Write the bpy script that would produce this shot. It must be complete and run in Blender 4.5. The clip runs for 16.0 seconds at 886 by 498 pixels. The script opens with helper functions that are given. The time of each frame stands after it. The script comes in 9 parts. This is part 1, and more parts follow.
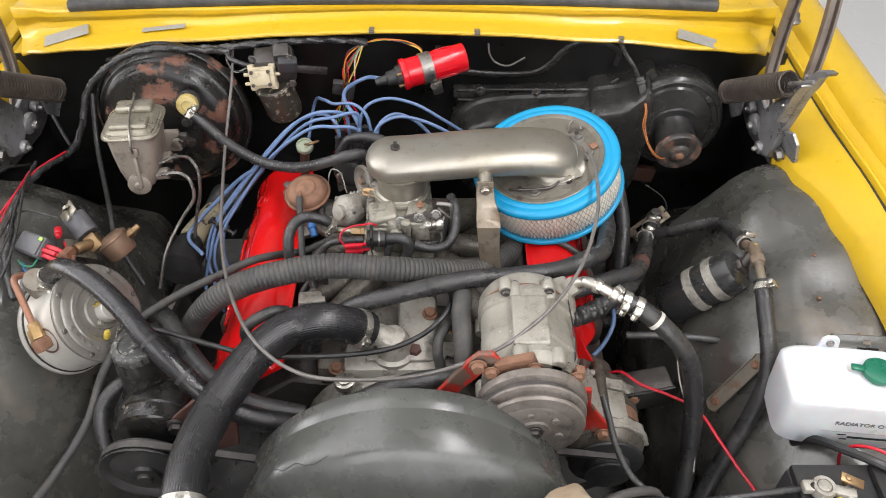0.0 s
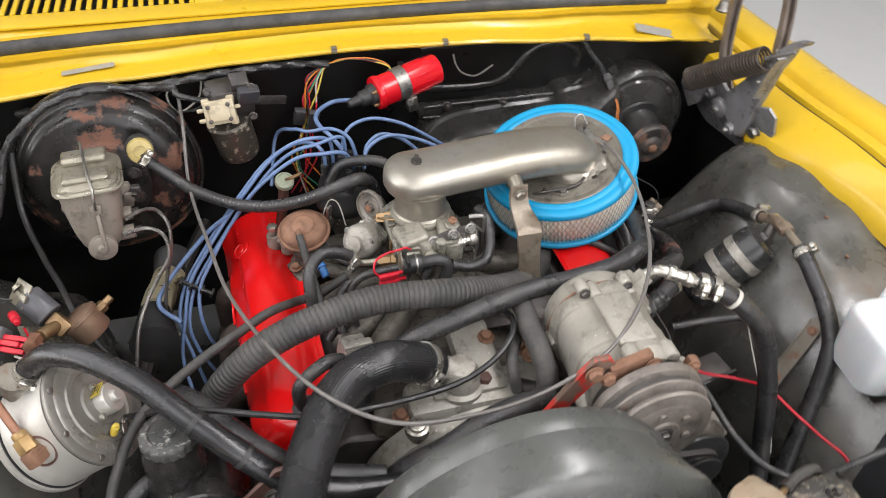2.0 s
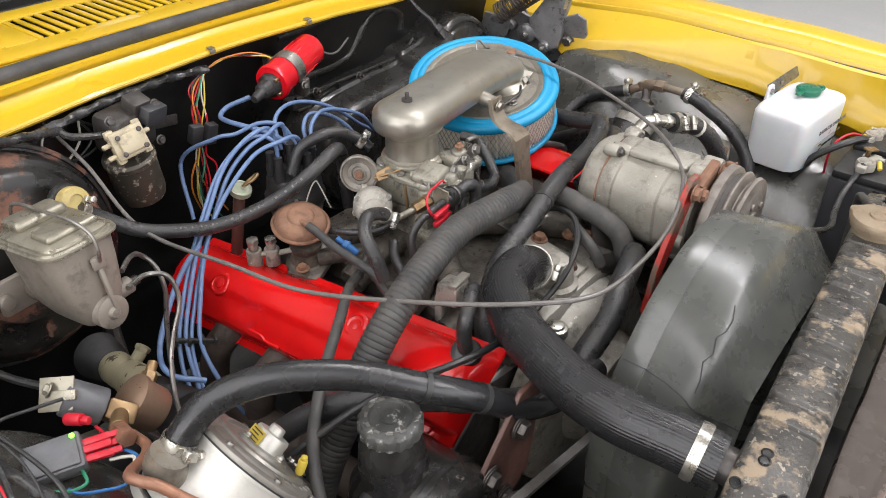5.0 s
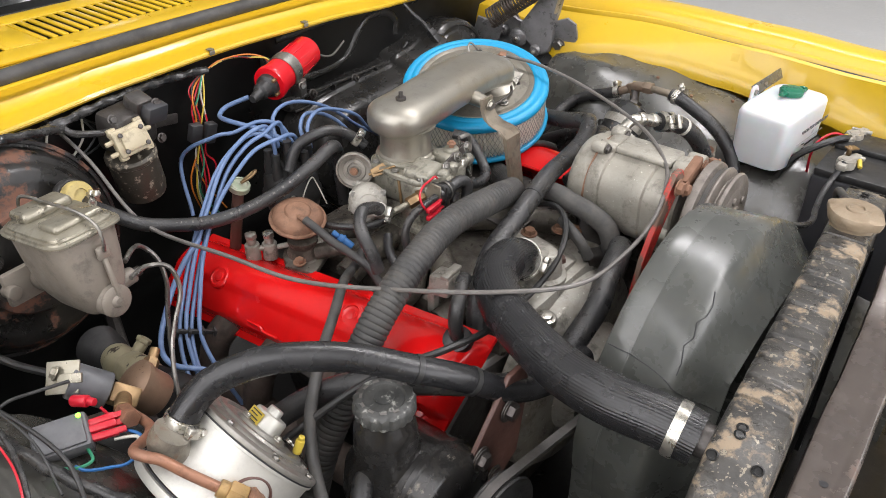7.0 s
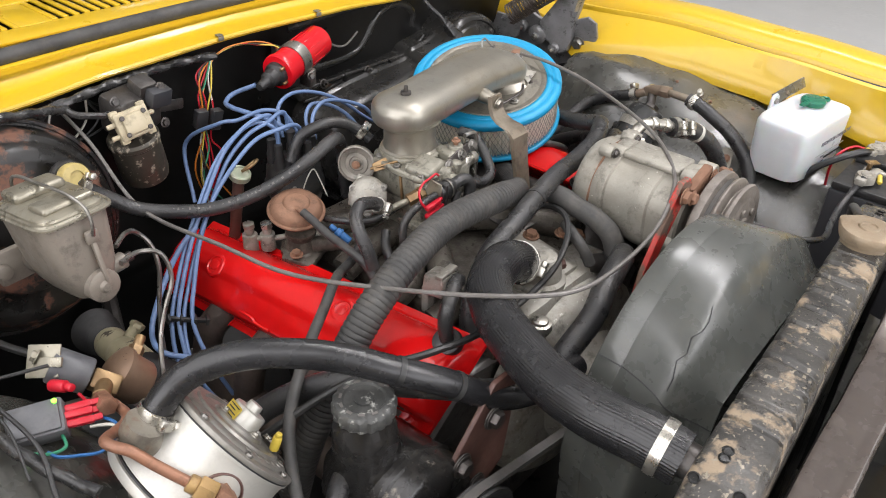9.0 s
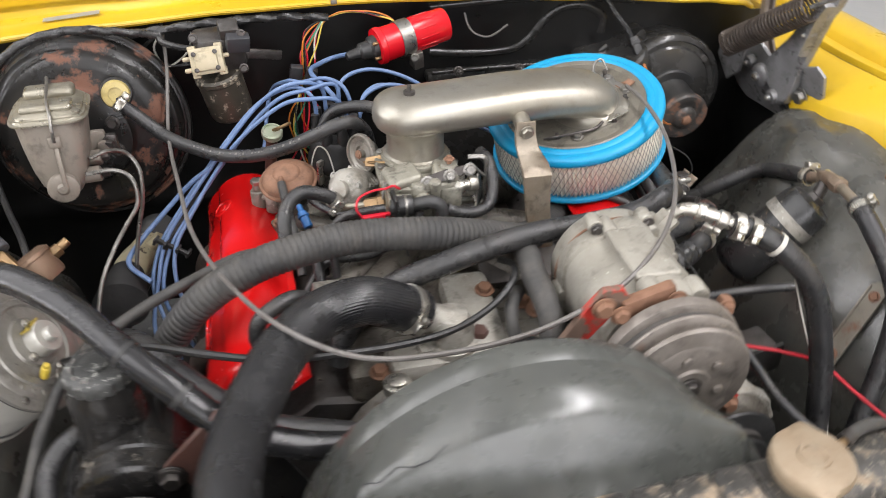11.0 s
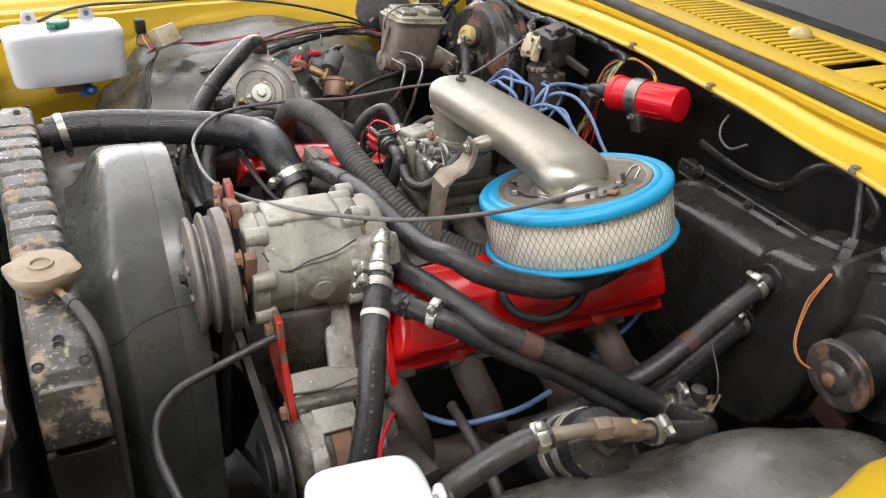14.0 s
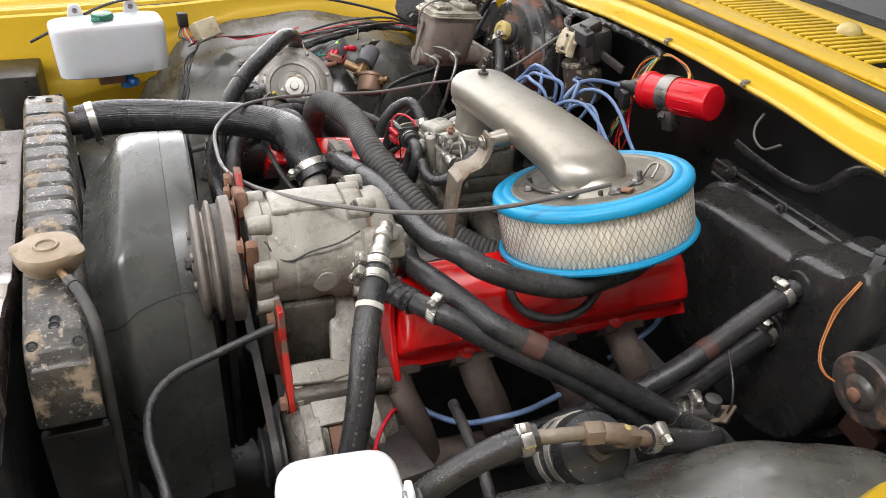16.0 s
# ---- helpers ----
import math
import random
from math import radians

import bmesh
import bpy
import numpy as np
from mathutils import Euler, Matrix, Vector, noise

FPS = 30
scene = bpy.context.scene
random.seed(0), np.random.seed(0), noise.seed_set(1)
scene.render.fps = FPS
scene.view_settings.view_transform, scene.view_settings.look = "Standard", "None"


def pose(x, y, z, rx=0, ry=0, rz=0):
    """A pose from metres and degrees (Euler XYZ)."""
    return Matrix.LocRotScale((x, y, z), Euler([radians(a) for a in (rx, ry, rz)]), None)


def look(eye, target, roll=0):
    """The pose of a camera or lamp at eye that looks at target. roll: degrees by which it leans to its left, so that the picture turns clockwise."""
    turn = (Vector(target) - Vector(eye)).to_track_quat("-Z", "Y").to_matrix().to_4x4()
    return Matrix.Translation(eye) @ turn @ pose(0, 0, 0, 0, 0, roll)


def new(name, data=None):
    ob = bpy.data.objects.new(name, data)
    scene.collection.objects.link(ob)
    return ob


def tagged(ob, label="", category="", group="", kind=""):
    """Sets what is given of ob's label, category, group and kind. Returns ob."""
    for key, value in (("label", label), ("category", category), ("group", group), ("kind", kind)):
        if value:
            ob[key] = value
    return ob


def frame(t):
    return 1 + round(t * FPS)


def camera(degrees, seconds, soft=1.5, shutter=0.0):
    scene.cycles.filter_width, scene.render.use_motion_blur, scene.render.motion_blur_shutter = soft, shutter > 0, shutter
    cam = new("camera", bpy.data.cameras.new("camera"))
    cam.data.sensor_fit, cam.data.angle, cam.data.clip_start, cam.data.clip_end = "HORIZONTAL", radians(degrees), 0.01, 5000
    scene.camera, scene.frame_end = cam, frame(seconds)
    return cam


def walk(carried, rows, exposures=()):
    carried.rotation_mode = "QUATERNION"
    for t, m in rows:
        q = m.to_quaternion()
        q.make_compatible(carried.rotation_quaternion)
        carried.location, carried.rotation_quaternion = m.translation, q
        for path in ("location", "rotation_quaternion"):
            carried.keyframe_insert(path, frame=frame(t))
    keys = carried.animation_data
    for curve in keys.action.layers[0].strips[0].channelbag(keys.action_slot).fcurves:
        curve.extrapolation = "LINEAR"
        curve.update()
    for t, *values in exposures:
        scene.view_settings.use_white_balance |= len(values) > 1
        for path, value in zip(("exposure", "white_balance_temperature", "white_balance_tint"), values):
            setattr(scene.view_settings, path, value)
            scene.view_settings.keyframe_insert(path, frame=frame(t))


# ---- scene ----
cam = camera(59.4, 16.0, 0.42, 0.5)
METRES, EYE, TILT, LEAN, TURN = 3.12, 1.7, -45.0, 0.0, 0.0
ROWS = [
    (0.0, 0.0, 0.0, 0.0, -0.0, 0.0, -0.0),
    (0.5, 0.0029, 0.0034, -0.0019, -0.66, 0.36, 0.42),
    (1.0, -0.0089, 0.0192, 0.0014, -1.44, 0.85, 1.11),
    (1.5, -0.0486, 0.0405, 0.002, -6.25, 2.15, 4.63),
    (2.0, -0.0982, 0.0488, -0.0088, -12.67, 3.09, 9.24),
    (2.5, -0.1444, 0.0546, -0.0179, -20.12, 2.16, 16.11),
    (3.0, -0.1948, 0.0984, -0.0107, -29.38, -0.68, 23.14),
    (3.5, -0.2391, 0.1316, -0.0036, -36.65, -3.8, 28.5),
    (4.0, -0.2511, 0.1485, 0.0012, -40.65, -3.92, 31.94),
    (6.5, -0.2718, 0.1371, -0.0086, -41.6, -1.44, 33.55),
    (7.0, -0.2704, 0.1378, -0.0083, -41.7, -1.53, 33.29),
    (7.5, -0.2693, 0.1389, -0.0081, -41.91, -1.73, 33.08),
    (8.0, -0.2687, 0.1399, -0.0088, -42.09, -1.9, 32.85),
    (8.5, -0.2674, 0.1408, -0.0073, -41.97, -1.89, 32.39),
    (11.0, -0.0742, 0.0938, -0.0577, -9.28, 8.38, 8.14),
    (11.5, 0.0212, 0.1055, -0.0546, 1.04, 9.09, -2.86),
    (12.0, 0.1248, 0.1097, -0.0557, 12.72, 7.17, -17.12),
    (12.5, 0.1883, 0.136, -0.0423, 24.93, 3.51, -28.37),
    (13.0, 0.2429, 0.1512, -0.0216, 37.63, -1.37, -35.97),
    (13.5, 0.2864, 0.1679, 0.0005, 47.7, -4.97, -41.3),
    (14.0, 0.2883, 0.1917, 0.0233, 55.35, -7.67, -43.06),
    (14.5, 0.2947, 0.204, 0.0352, 58.93, -9.79, -43.63),
    (15.0, 0.2966, 0.209, 0.0361, 60.26, -11.06, -43.95),
    (15.5, 0.2955, 0.2088, 0.0346, 61.19, -11.67, -43.98),
    (16.0, 0.293, 0.2092, 0.0349, 61.89, -12.05, -43.96),
]
walk(cam, [(t, pose(0, 0, EYE, TILT, LEAN, TURN) @ pose(METRES * x, METRES * y, METRES * z, 90 + pitch, roll, yaw)) for t, x, y, z, yaw, pitch, roll in ROWS],
     [(0.0, 0.0), (8.5, 0.0), (11.0, 0.14), (11.5, 0.22), (12.0, 0.27), (12.5, 0.2), (13.0, 0.12), (14.0, 0.0), (16.0, 0.0)])

# ---- light ----
world = bpy.data.worlds.new("world")
scene.world = world
world.use_nodes = True
world.node_tree.nodes["Background"].inputs[0].default_value = (0.86, 0.84, 0.95, 1)
world.node_tree.nodes["Background"].inputs[1].default_value = 0.06


def area_lamp(name, m, sx, sy, watts, col):
    d = bpy.data.lights.new(name, "AREA")
    d.shape, d.size, d.size_y, d.energy, d.color = "RECTANGLE", sx, sy, watts, col
    ob = new(name, d)
    ob.matrix_world = m
    return ob


# skylight and strip lamp under the workshop ceiling, daylight from the open doors
area_lamp("skylight", look((-2.6, 0.2, 3.38), (-2.6, 0.2, 0)), 3.6, 4.8, 142, (0.99, 0.968, 0.995))
area_lamp("ceiling_strip_lamp", look((1.2, -0.6, 3.35), (1.2, -0.6, 0)), 0.3, 4.2, 116, (1.0, 0.968, 0.985))
area_lamp("door_daylight", look((0.3, -3.4, 1.9), (0.1, 1.0, 0.9)), 4.2, 2.2, 112, (0.98, 0.965, 1.0))


area_lamp("side_daylight", look((-5.6, 0.6, 1.9), (0, 0.8, 0.9)), 5.0, 2.2, 175, (0.98, 0.965, 1.0))


# ---- materials ----
def mat(name, col, rough=0.5, metal=0.0, col2=None, scale=14.0, amount=0.5, bump=0.15, bscale=160.0,
        patch=None, patch_at=0.62, patch_scale=9.0, patch_soft=0.04, rvar=0.15, coat=0.0, spec=0.5, transmission=0.0, sss=0.0, speck=None, speck_at=0.72, grime=0.0, dust=0.0):
    m = bpy.data.materials.new(name)
    m.use_nodes = True
    nt = m.node_tree
    b = nt.nodes["Principled BSDF"]
    tc = nt.nodes.new("ShaderNodeTexCoord")

    def noise_tex(sc, detail=4.0, rgh=0.6):
        n = nt.nodes.new("ShaderNodeTexNoise")
        n.inputs["Scale"].default_value, n.inputs["Detail"].default_value, n.inputs["Roughness"].default_value = sc, detail, rgh
        nt.links.new(tc.outputs["Object"], n.inputs["Vector"])
        return n.outputs["Fac"]

    def ramp(fac, lo, hi):
        r = nt.nodes.new("ShaderNodeMapRange")
        r.inputs["From Min"].default_value, r.inputs["From Max"].default_value = lo, hi
        nt.links.new(fac, r.inputs["Value"])
        return r.outputs["Result"]

    def mix(fac, a, c):
        x = nt.nodes.new("ShaderNodeMix")
        x.data_type = "RGBA"
        nt.links.new(fac, x.inputs[0])
        for s, v in ((6, a), (7, c)):
            if isinstance(v, tuple):
                x.inputs[s].default_value = (*v, 1)
            else:
                nt.links.new(v, x.inputs[s])
        return x.outputs[2]

    col2 = col2 or tuple(c * (1 - 0.5 * amount) for c in col)
    big = ramp(noise_tex(scale, 5.0, 0.62), 0.32, 0.68)
    out = mix(big, col, col2)
    fine = ramp(noise_tex(bscale, 3.0, 0.6), 0.3, 0.7)
    out = mix(fine, out, mix(big, tuple(c * 0.86 for c in col), tuple(min(1, c * 1.12) for c in col2)))
    rsrc = ramp(noise_tex(scale * 2.3, 4.0, 0.65), 0.3, 0.7)
    rr = nt.nodes.new("ShaderNodeMapRange")
    rr.inputs["To Min"].default_value, rr.inputs["To Max"].default_value = max(0.02, rough - rvar), min(1, rough + rvar)
    nt.links.new(rsrc, rr.inputs["Value"])
    rough_out = rr.outputs["Result"]
    metal_out = None
    if patch:
        mask = ramp(noise_tex(patch_scale, 7.0, 0.68), patch_at, patch_at + patch_soft)
        out = mix(mask, out, patch)
        x = nt.nodes.new("ShaderNodeMix")
        nt.links.new(mask, x.inputs[0])
        nt.links.new(rough_out, x.inputs[2])
        x.inputs[3].default_value = 0.85
        rough_out = x.outputs[0]
        if metal > 0:
            y = nt.nodes.new("ShaderNodeMix")
            nt.links.new(mask, y.inputs[0])
            y.inputs[2].default_value, y.inputs[3].default_value = metal, 0.0
            metal_out = y.outputs[0]
    def scaled(fac, k):
        x = nt.nodes.new("ShaderNodeMath")
        x.operation = "MULTIPLY"
        nt.links.new(fac, x.inputs[0])
        x.inputs[1].default_value = k
        return x.outputs[0]

    if grime:
        out = mix(scaled(ramp(noise_tex(41.0, 9.0, 0.72), 0.52, 0.66), grime), out, (0.016, 0.013, 0.010))
    if dust:
        out = mix(scaled(ramp(noise_tex(23.0, 10.0, 0.76), 0.50, 0.72), dust), out, (0.15, 0.13, 0.105))
    if speck:
        out = mix(ramp(noise_tex(190.0, 3.0, 0.5), speck_at, speck_at + 0.03), out, speck)
    nt.links.new(out, b.inputs["Base Color"])
    nt.links.new(rough_out, b.inputs["Roughness"])
    b.inputs["Metallic"].default_value = metal
    if metal_out:
        nt.links.new(metal_out, b.inputs["Metallic"])
    b.inputs["Specular IOR Level"].default_value = spec
    b.inputs["Coat Weight"].default_value = coat
    b.inputs["Coat Roughness"].default_value = 0.06
    b.inputs["Transmission Weight"].default_value = transmission
    if sss:
        b.inputs["Subsurface Weight"].default_value = sss
        b.inputs["Subsurface Scale"].default_value = 0.01
    if bump:
        bp = nt.nodes.new("ShaderNodeBump")
        bp.inputs["Strength"].default_value, bp.inputs["Distance"].default_value = bump, 0.002
        nt.links.new(noise_tex(bscale, 4.0, 0.6), bp.inputs["Height"])
        nt.links.new(bp.outputs["Normal"], b.inputs["Normal"])
    return m


M = {
    "yellow": mat("yellow_paint", (0.61, 0.40, 0.016), 0.34, 0, (0.56, 0.36, 0.013), 6, 0.3, 0.03, 60, spec=0.5, coat=0.4, rvar=0.08, patch=(0.38, 0.22, 0.05), patch_at=0.74, patch_scale=7),
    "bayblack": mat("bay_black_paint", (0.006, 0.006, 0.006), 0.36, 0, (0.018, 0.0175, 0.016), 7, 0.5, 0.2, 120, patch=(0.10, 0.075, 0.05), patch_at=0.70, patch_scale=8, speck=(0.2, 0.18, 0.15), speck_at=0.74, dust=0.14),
    "humpgrey": mat("dusty_black_guard", (0.042, 0.043, 0.038), 0.27, 0, (0.090, 0.088, 0.078), 5, 0.5, 0.2, 90, spec=0.85, patch=(0.15, 0.115, 0.08), patch_at=0.58, patch_scale=5, patch_soft=0.16, speck=(0.38, 0.36, 0.32), speck_at=0.745, dust=0.25, grime=0.4),
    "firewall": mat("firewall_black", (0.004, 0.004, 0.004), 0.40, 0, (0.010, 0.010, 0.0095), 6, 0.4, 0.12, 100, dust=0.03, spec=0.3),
    "heatercase": mat("heater_case_black", (0.017, 0.017, 0.0165), 0.25, 0, (0.030, 0.029, 0.027), 9, 0.5, 0.2, 110, dust=0.08, rvar=0.2, speck=(0.12, 0.11, 0.09), speck_at=0.76),
    "blowerend": mat("rusted_end_plate", (0.05, 0.049, 0.048), 0.4, 0.3, (0.085, 0.078, 0.07), 14, 0.4, 0.2, 160, patch=(0.22, 0.115, 0.075), patch_at=0.49, patch_scale=24, patch_soft=0.08, grime=0.4),
    "steelstain": mat("stained_strap_steel", (0.24, 0.225, 0.19), 0.5, 0.4, (0.16, 0.14, 0.11), 24, 0.5, 0.3, 200, patch=(0.15, 0.085, 0.05), patch_at=0.56, patch_scale=22, patch_soft=0.1, grime=0.4),
    "manifold": mat("oily_manifold_alloy", (0.16, 0.147, 0.122), 0.34, 0.35, (0.075, 0.064, 0.052), 26, 0.5, 0.5, 300, patch=(0.035, 0.026, 0.018), patch_at=0.52, patch_scale=24, patch_soft=0.15, grime=0.7),
    "exhaust": mat("rusted_cast_iron", (0.055, 0.040, 0.033), 0.7, 0.1, (0.085, 0.062, 0.05), 24, 0.5, 0.4, 200, grime=0.5),
    "rubber": mat("rubber_black", (0.016, 0.016, 0.017), 0.33, 0, (0.036, 0.036, 0.036), 18, 0.5, 0.4, 360, speck=(0.16, 0.155, 0.14), speck_at=0.75, dust=0.22),
    "rubber_gloss": mat("rubber_new", (0.011, 0.011, 0.012), 0.25, 0, (0.020, 0.020, 0.021), 14, 0.4, 0.14, 420, rvar=0.06),
    "rubber_dusty": mat("rubber_dusty", (0.026, 0.026, 0.026), 0.62, 0, (0.06, 0.058, 0.054), 16, 0.5, 0.2, 240, dust=0.35),
    "shroud": mat("shroud_plastic", (0.048, 0.051, 0.047), 0.28, 0, (0.080, 0.083, 0.075), 9, 0.5, 0.06, 140, rvar=0.10, spec=0.7, speck=(0.16, 0.15, 0.13), speck_at=0.77, dust=0.14),
    "red": mat("red_enamel", (0.66, 0.007, 0.007), 0.2, 0, (0.56, 0.005, 0.006), 14, 0.2, 0.16, 45, coat=0.3, rvar=0.08, grime=0.06),
    "redcoil": mat("red_plastic", (0.62, 0.006, 0.014), 0.22, 0, (0.52, 0.005, 0.012), 12, 0.2, 0.04, 80, rvar=0.06),
    "blue": mat("blue_anodised", (0.003, 0.26, 0.49), 0.42, 0, (0.004, 0.25, 0.46), 10, 0.2, 0.08, 150, grime=0.08),
    "bluewire": mat("blue_lead", (0.14, 0.215, 0.38), 0.42, 0, (0.10, 0.16, 0.295), 20, 0.3, 0.05, 200, grime=0.25),
    "alu": mat("cast_aluminium", (0.40, 0.385, 0.345), 0.5, 0.35, (0.27, 0.25, 0.21), 30, 0.4, 0.5, 330, patch=(0.13, 0.105, 0.08), patch_at=0.58, patch_scale=30, patch_soft=0.25, speck=(0.55, 0.53, 0.48), speck_at=0.68, grime=0.6),
    "compalu": mat("compressor_alloy", (0.37, 0.353, 0.305), 0.48, 0.3, (0.275, 0.257, 0.217), 22, 0.4, 0.4, 330, patch=(0.17, 0.14, 0.10), patch_at=0.60, patch_scale=26, patch_soft=0.25, speck=(0.58, 0.55, 0.48), speck_at=0.70, grime=0.45),
    "alu_horn": mat("polished_horn", (0.39, 0.375, 0.335), 0.38, 0.8, (0.30, 0.275, 0.225), 7, 0.3, 0.08, 420, rvar=0.08, grime=0.18),
    "carb": mat("carburettor_zinc", (0.33, 0.318, 0.265), 0.38, 0.35, (0.20, 0.188, 0.15), 40, 0.5, 0.4, 300, patch=(0.055, 0.042, 0.03), patch_at=0.58, patch_scale=45, patch_soft=0.15, grime=0.8),
    "carbgrey": mat("grey_diaphragm_steel", (0.30, 0.28, 0.25), 0.42, 0.4, (0.21, 0.19, 0.16), 30, 0.4, 0.2, 240, grime=0.5),
    "steel": mat("grey_steel", (0.32, 0.31, 0.29), 0.36, 0.85, (0.20, 0.19, 0.17), 30, 0.4, 0.2, 300, grime=0.5),
    "darksteel": mat("dark_steel", (0.11, 0.105, 0.10), 0.42, 0.7, (0.07, 0.06, 0.055), 26, 0.4, 0.25, 240, patch=(0.13, 0.075, 0.045), patch_at=0.64, patch_scale=20, patch_soft=0.1, grime=0.4),
    "hinge": mat("hinge_grey_steel", (0.30, 0.30, 0.305), 0.36, 0.45, (0.17, 0.167, 0.165), 22, 0.5, 0.25, 200, patch=(0.03, 0.026, 0.022), patch_at=0.62, patch_scale=26, patch_soft=0.2, speck=(0.3, 0.29, 0.27), speck_at=0.72, grime=0.5),
    "springbrown": mat("brown_grey_steel", (0.13, 0.107, 0.09), 0.40, 0.4, (0.18, 0.15, 0.125), 18, 0.4, 0.2, 200),
    "belt": mat("worn_belt", (0.035, 0.033, 0.031), 0.55, 0, (0.06, 0.055, 0.05), 30, 0.4, 0.2, 260, dust=0.2),
    "springdark": mat("dark_spring_steel", (0.045, 0.036, 0.03), 0.42, 0.4, (0.08, 0.062, 0.05), 18, 0.4, 0.2, 200, grime=0.3),
    "pan": mat("dull_stained_pan", (0.24, 0.225, 0.19), 0.46, 0.5, (0.15, 0.135, 0.105), 16, 0.5, 0.2, 240, patch=(0.09, 0.07, 0.05), patch_at=0.60, patch_scale=22, patch_soft=0.15, grime=0.6),
    "pulley": mat("dusty_pulley_steel", (0.25, 0.225, 0.20), 0.5, 0.3, (0.14, 0.122, 0.105), 26, 0.4, 0.2, 240, patch=(0.17, 0.10, 0.065), patch_at=0.68, patch_scale=24, patch_soft=0.1, grime=0.6),
    "bright": mat("bright_zinc", (0.58, 0.56, 0.51), 0.32, 0.9, (0.42, 0.40, 0.35), 30, 0.3, 0.1, 300, grime=0.35),
    "rust": mat("rusty_brown", (0.17, 0.085, 0.05), 0.75, 0.1, (0.24, 0.13, 0.08), 24, 0.5, 0.4, 200, grime=0.5),
    "brownpaint": mat("brown_primer", (0.105, 0.048, 0.036), 0.5, 0, (0.07, 0.033, 0.026), 20, 0.4, 0.2, 160, patch=(0.18, 0.10, 0.06), patch_at=0.68, patch_scale=24, grime=0.4, dust=0.15),
    "booster": mat("booster_black_rust", (0.007, 0.007, 0.0065), 0.32, 0, (0.014, 0.013, 0.012), 9, 0.4, 0.25, 130, patch=(0.15, 0.070, 0.045), patch_at=0.53, patch_scale=14, patch_soft=0.05, dust=0.07),
    "mc": mat("cast_grey_beige", (0.25, 0.22, 0.185), 0.46, 0.2, (0.20, 0.175, 0.145), 14, 0.4, 0.15, 240, grime=0.4),
    "mclid": mat("lid_zinc", (0.33, 0.31, 0.25), 0.36, 0.6, (0.24, 0.22, 0.17), 18, 0.4, 0.15, 240, grime=0.45),
    "white": mat("bottle_plastic", (0.57, 0.59, 0.605), 0.32, 0, (0.57, 0.59, 0.605), 7, 0.1, 0.03, 100, sss=0.25, rvar=0.06),
    "green": mat("green_cap", (0.008, 0.14, 0.075), 0.35, 0, (0.006, 0.11, 0.06), 12, 0.2, 0.05, 120),
    "cream": mat("cream_plastic", (0.52, 0.45, 0.31), 0.45, 0, (0.42, 0.36, 0.24), 24, 0.3, 0.1, 200, grime=0.45),
    "paleyellow": mat("yellowed_plastic", (0.50, 0.40, 0.15), 0.4, 0, (0.42, 0.33, 0.12), 24, 0.3, 0.1, 200, grime=0.3),
    "copper": mat("copper_pipe", (0.33, 0.155, 0.09), 0.45, 0.3, (0.22, 0.11, 0.07), 24, 0.4, 0.15, 200, grime=0.4),
    "brassdull": mat("dull_brass", (0.42, 0.28, 0.11), 0.42, 0.4, (0.30, 0.19, 0.08), 30, 0.4, 0.15, 220, grime=0.4),
    "brass": mat("brass", (0.33, 0.22, 0.11), 0.42, 0.75, (0.20, 0.13, 0.07), 30, 0.4, 0.15, 220, grime=0.5),
    "radtank": mat("radiator_black_worn", (0.040, 0.039, 0.037), 0.34, 0.3, (0.085, 0.08, 0.072), 16, 0.5, 0.35, 260, patch=(0.27, 0.21, 0.145), patch_at=0.535, patch_scale=22, patch_soft=0.07, grime=0.4, speck=(0.25, 0.22, 0.17), speck_at=0.62),
    "radcap": mat("aged_brass_cap", (0.31, 0.25, 0.175), 0.5, 0.3, (0.23, 0.17, 0.11), 40, 0.4, 0.25, 240, grime=0.3),
    "support": mat("support_panel_paint", (0.088, 0.072, 0.064), 0.26, 0.3, (0.115, 0.095, 0.084), 7, 0.4, 0.1, 120, coat=0.45, patch=(0.15, 0.09, 0.065), patch_at=0.60, patch_scale=9, patch_soft=0.12, dust=0.25, grime=0.3),
    "strap": mat("stained_plated_strap", (0.26, 0.225, 0.175), 0.45, 0.35, (0.17, 0.13, 0.09), 20, 0.5, 0.3, 200, patch=(0.17, 0.085, 0.045), patch_at=0.56, patch_scale=20, patch_soft=0.14, grime=0.5),
    "mesh": mat("filter_wire", (0.36, 0.35, 0.32), 0.4, 0.5, (0.46, 0.44, 0.40), 60, 0.3, 0.0),
    "paper": mat("filter_paper", (0.92, 0.89, 0.81), 0.85, 0, (0.88, 0.84, 0.74), 30, 0.3, 0.1, 200),
    "wire_black": mat("black_lead", (0.012, 0.012, 0.012), 0.45, 0, (0.025, 0.025, 0.025), 30, 0.4, 0.05, 200, dust=0.12),
    "tape": mat("loom_tape", (0.016, 0.016, 0.016), 0.28, 0, (0.04, 0.04, 0.04), 40, 0.4, 0.5, 90, rvar=0.12, dust=0.2),
    "wire_red": mat("red_lead", (0.50, 0.010, 0.025), 0.4, 0, None, 20, 0.2, 0.0),
    "wire_orange": mat("orange_lead", (0.55, 0.17, 0.02), 0.45, 0, None, 20, 0.3, 0.0),
    "wire_yellow": mat("yellow_lead", (0.60, 0.45, 0.06), 0.45, 0, None, 20, 0.3, 0.0),
    "wire_white": mat("pale_lead", (0.55, 0.53, 0.47), 0.45, 0, None, 20, 0.3, 0.0),
    "wire_green": mat("green_lead", (0.03, 0.22, 0.12), 0.45, 0, None, 20, 0.3, 0.0),
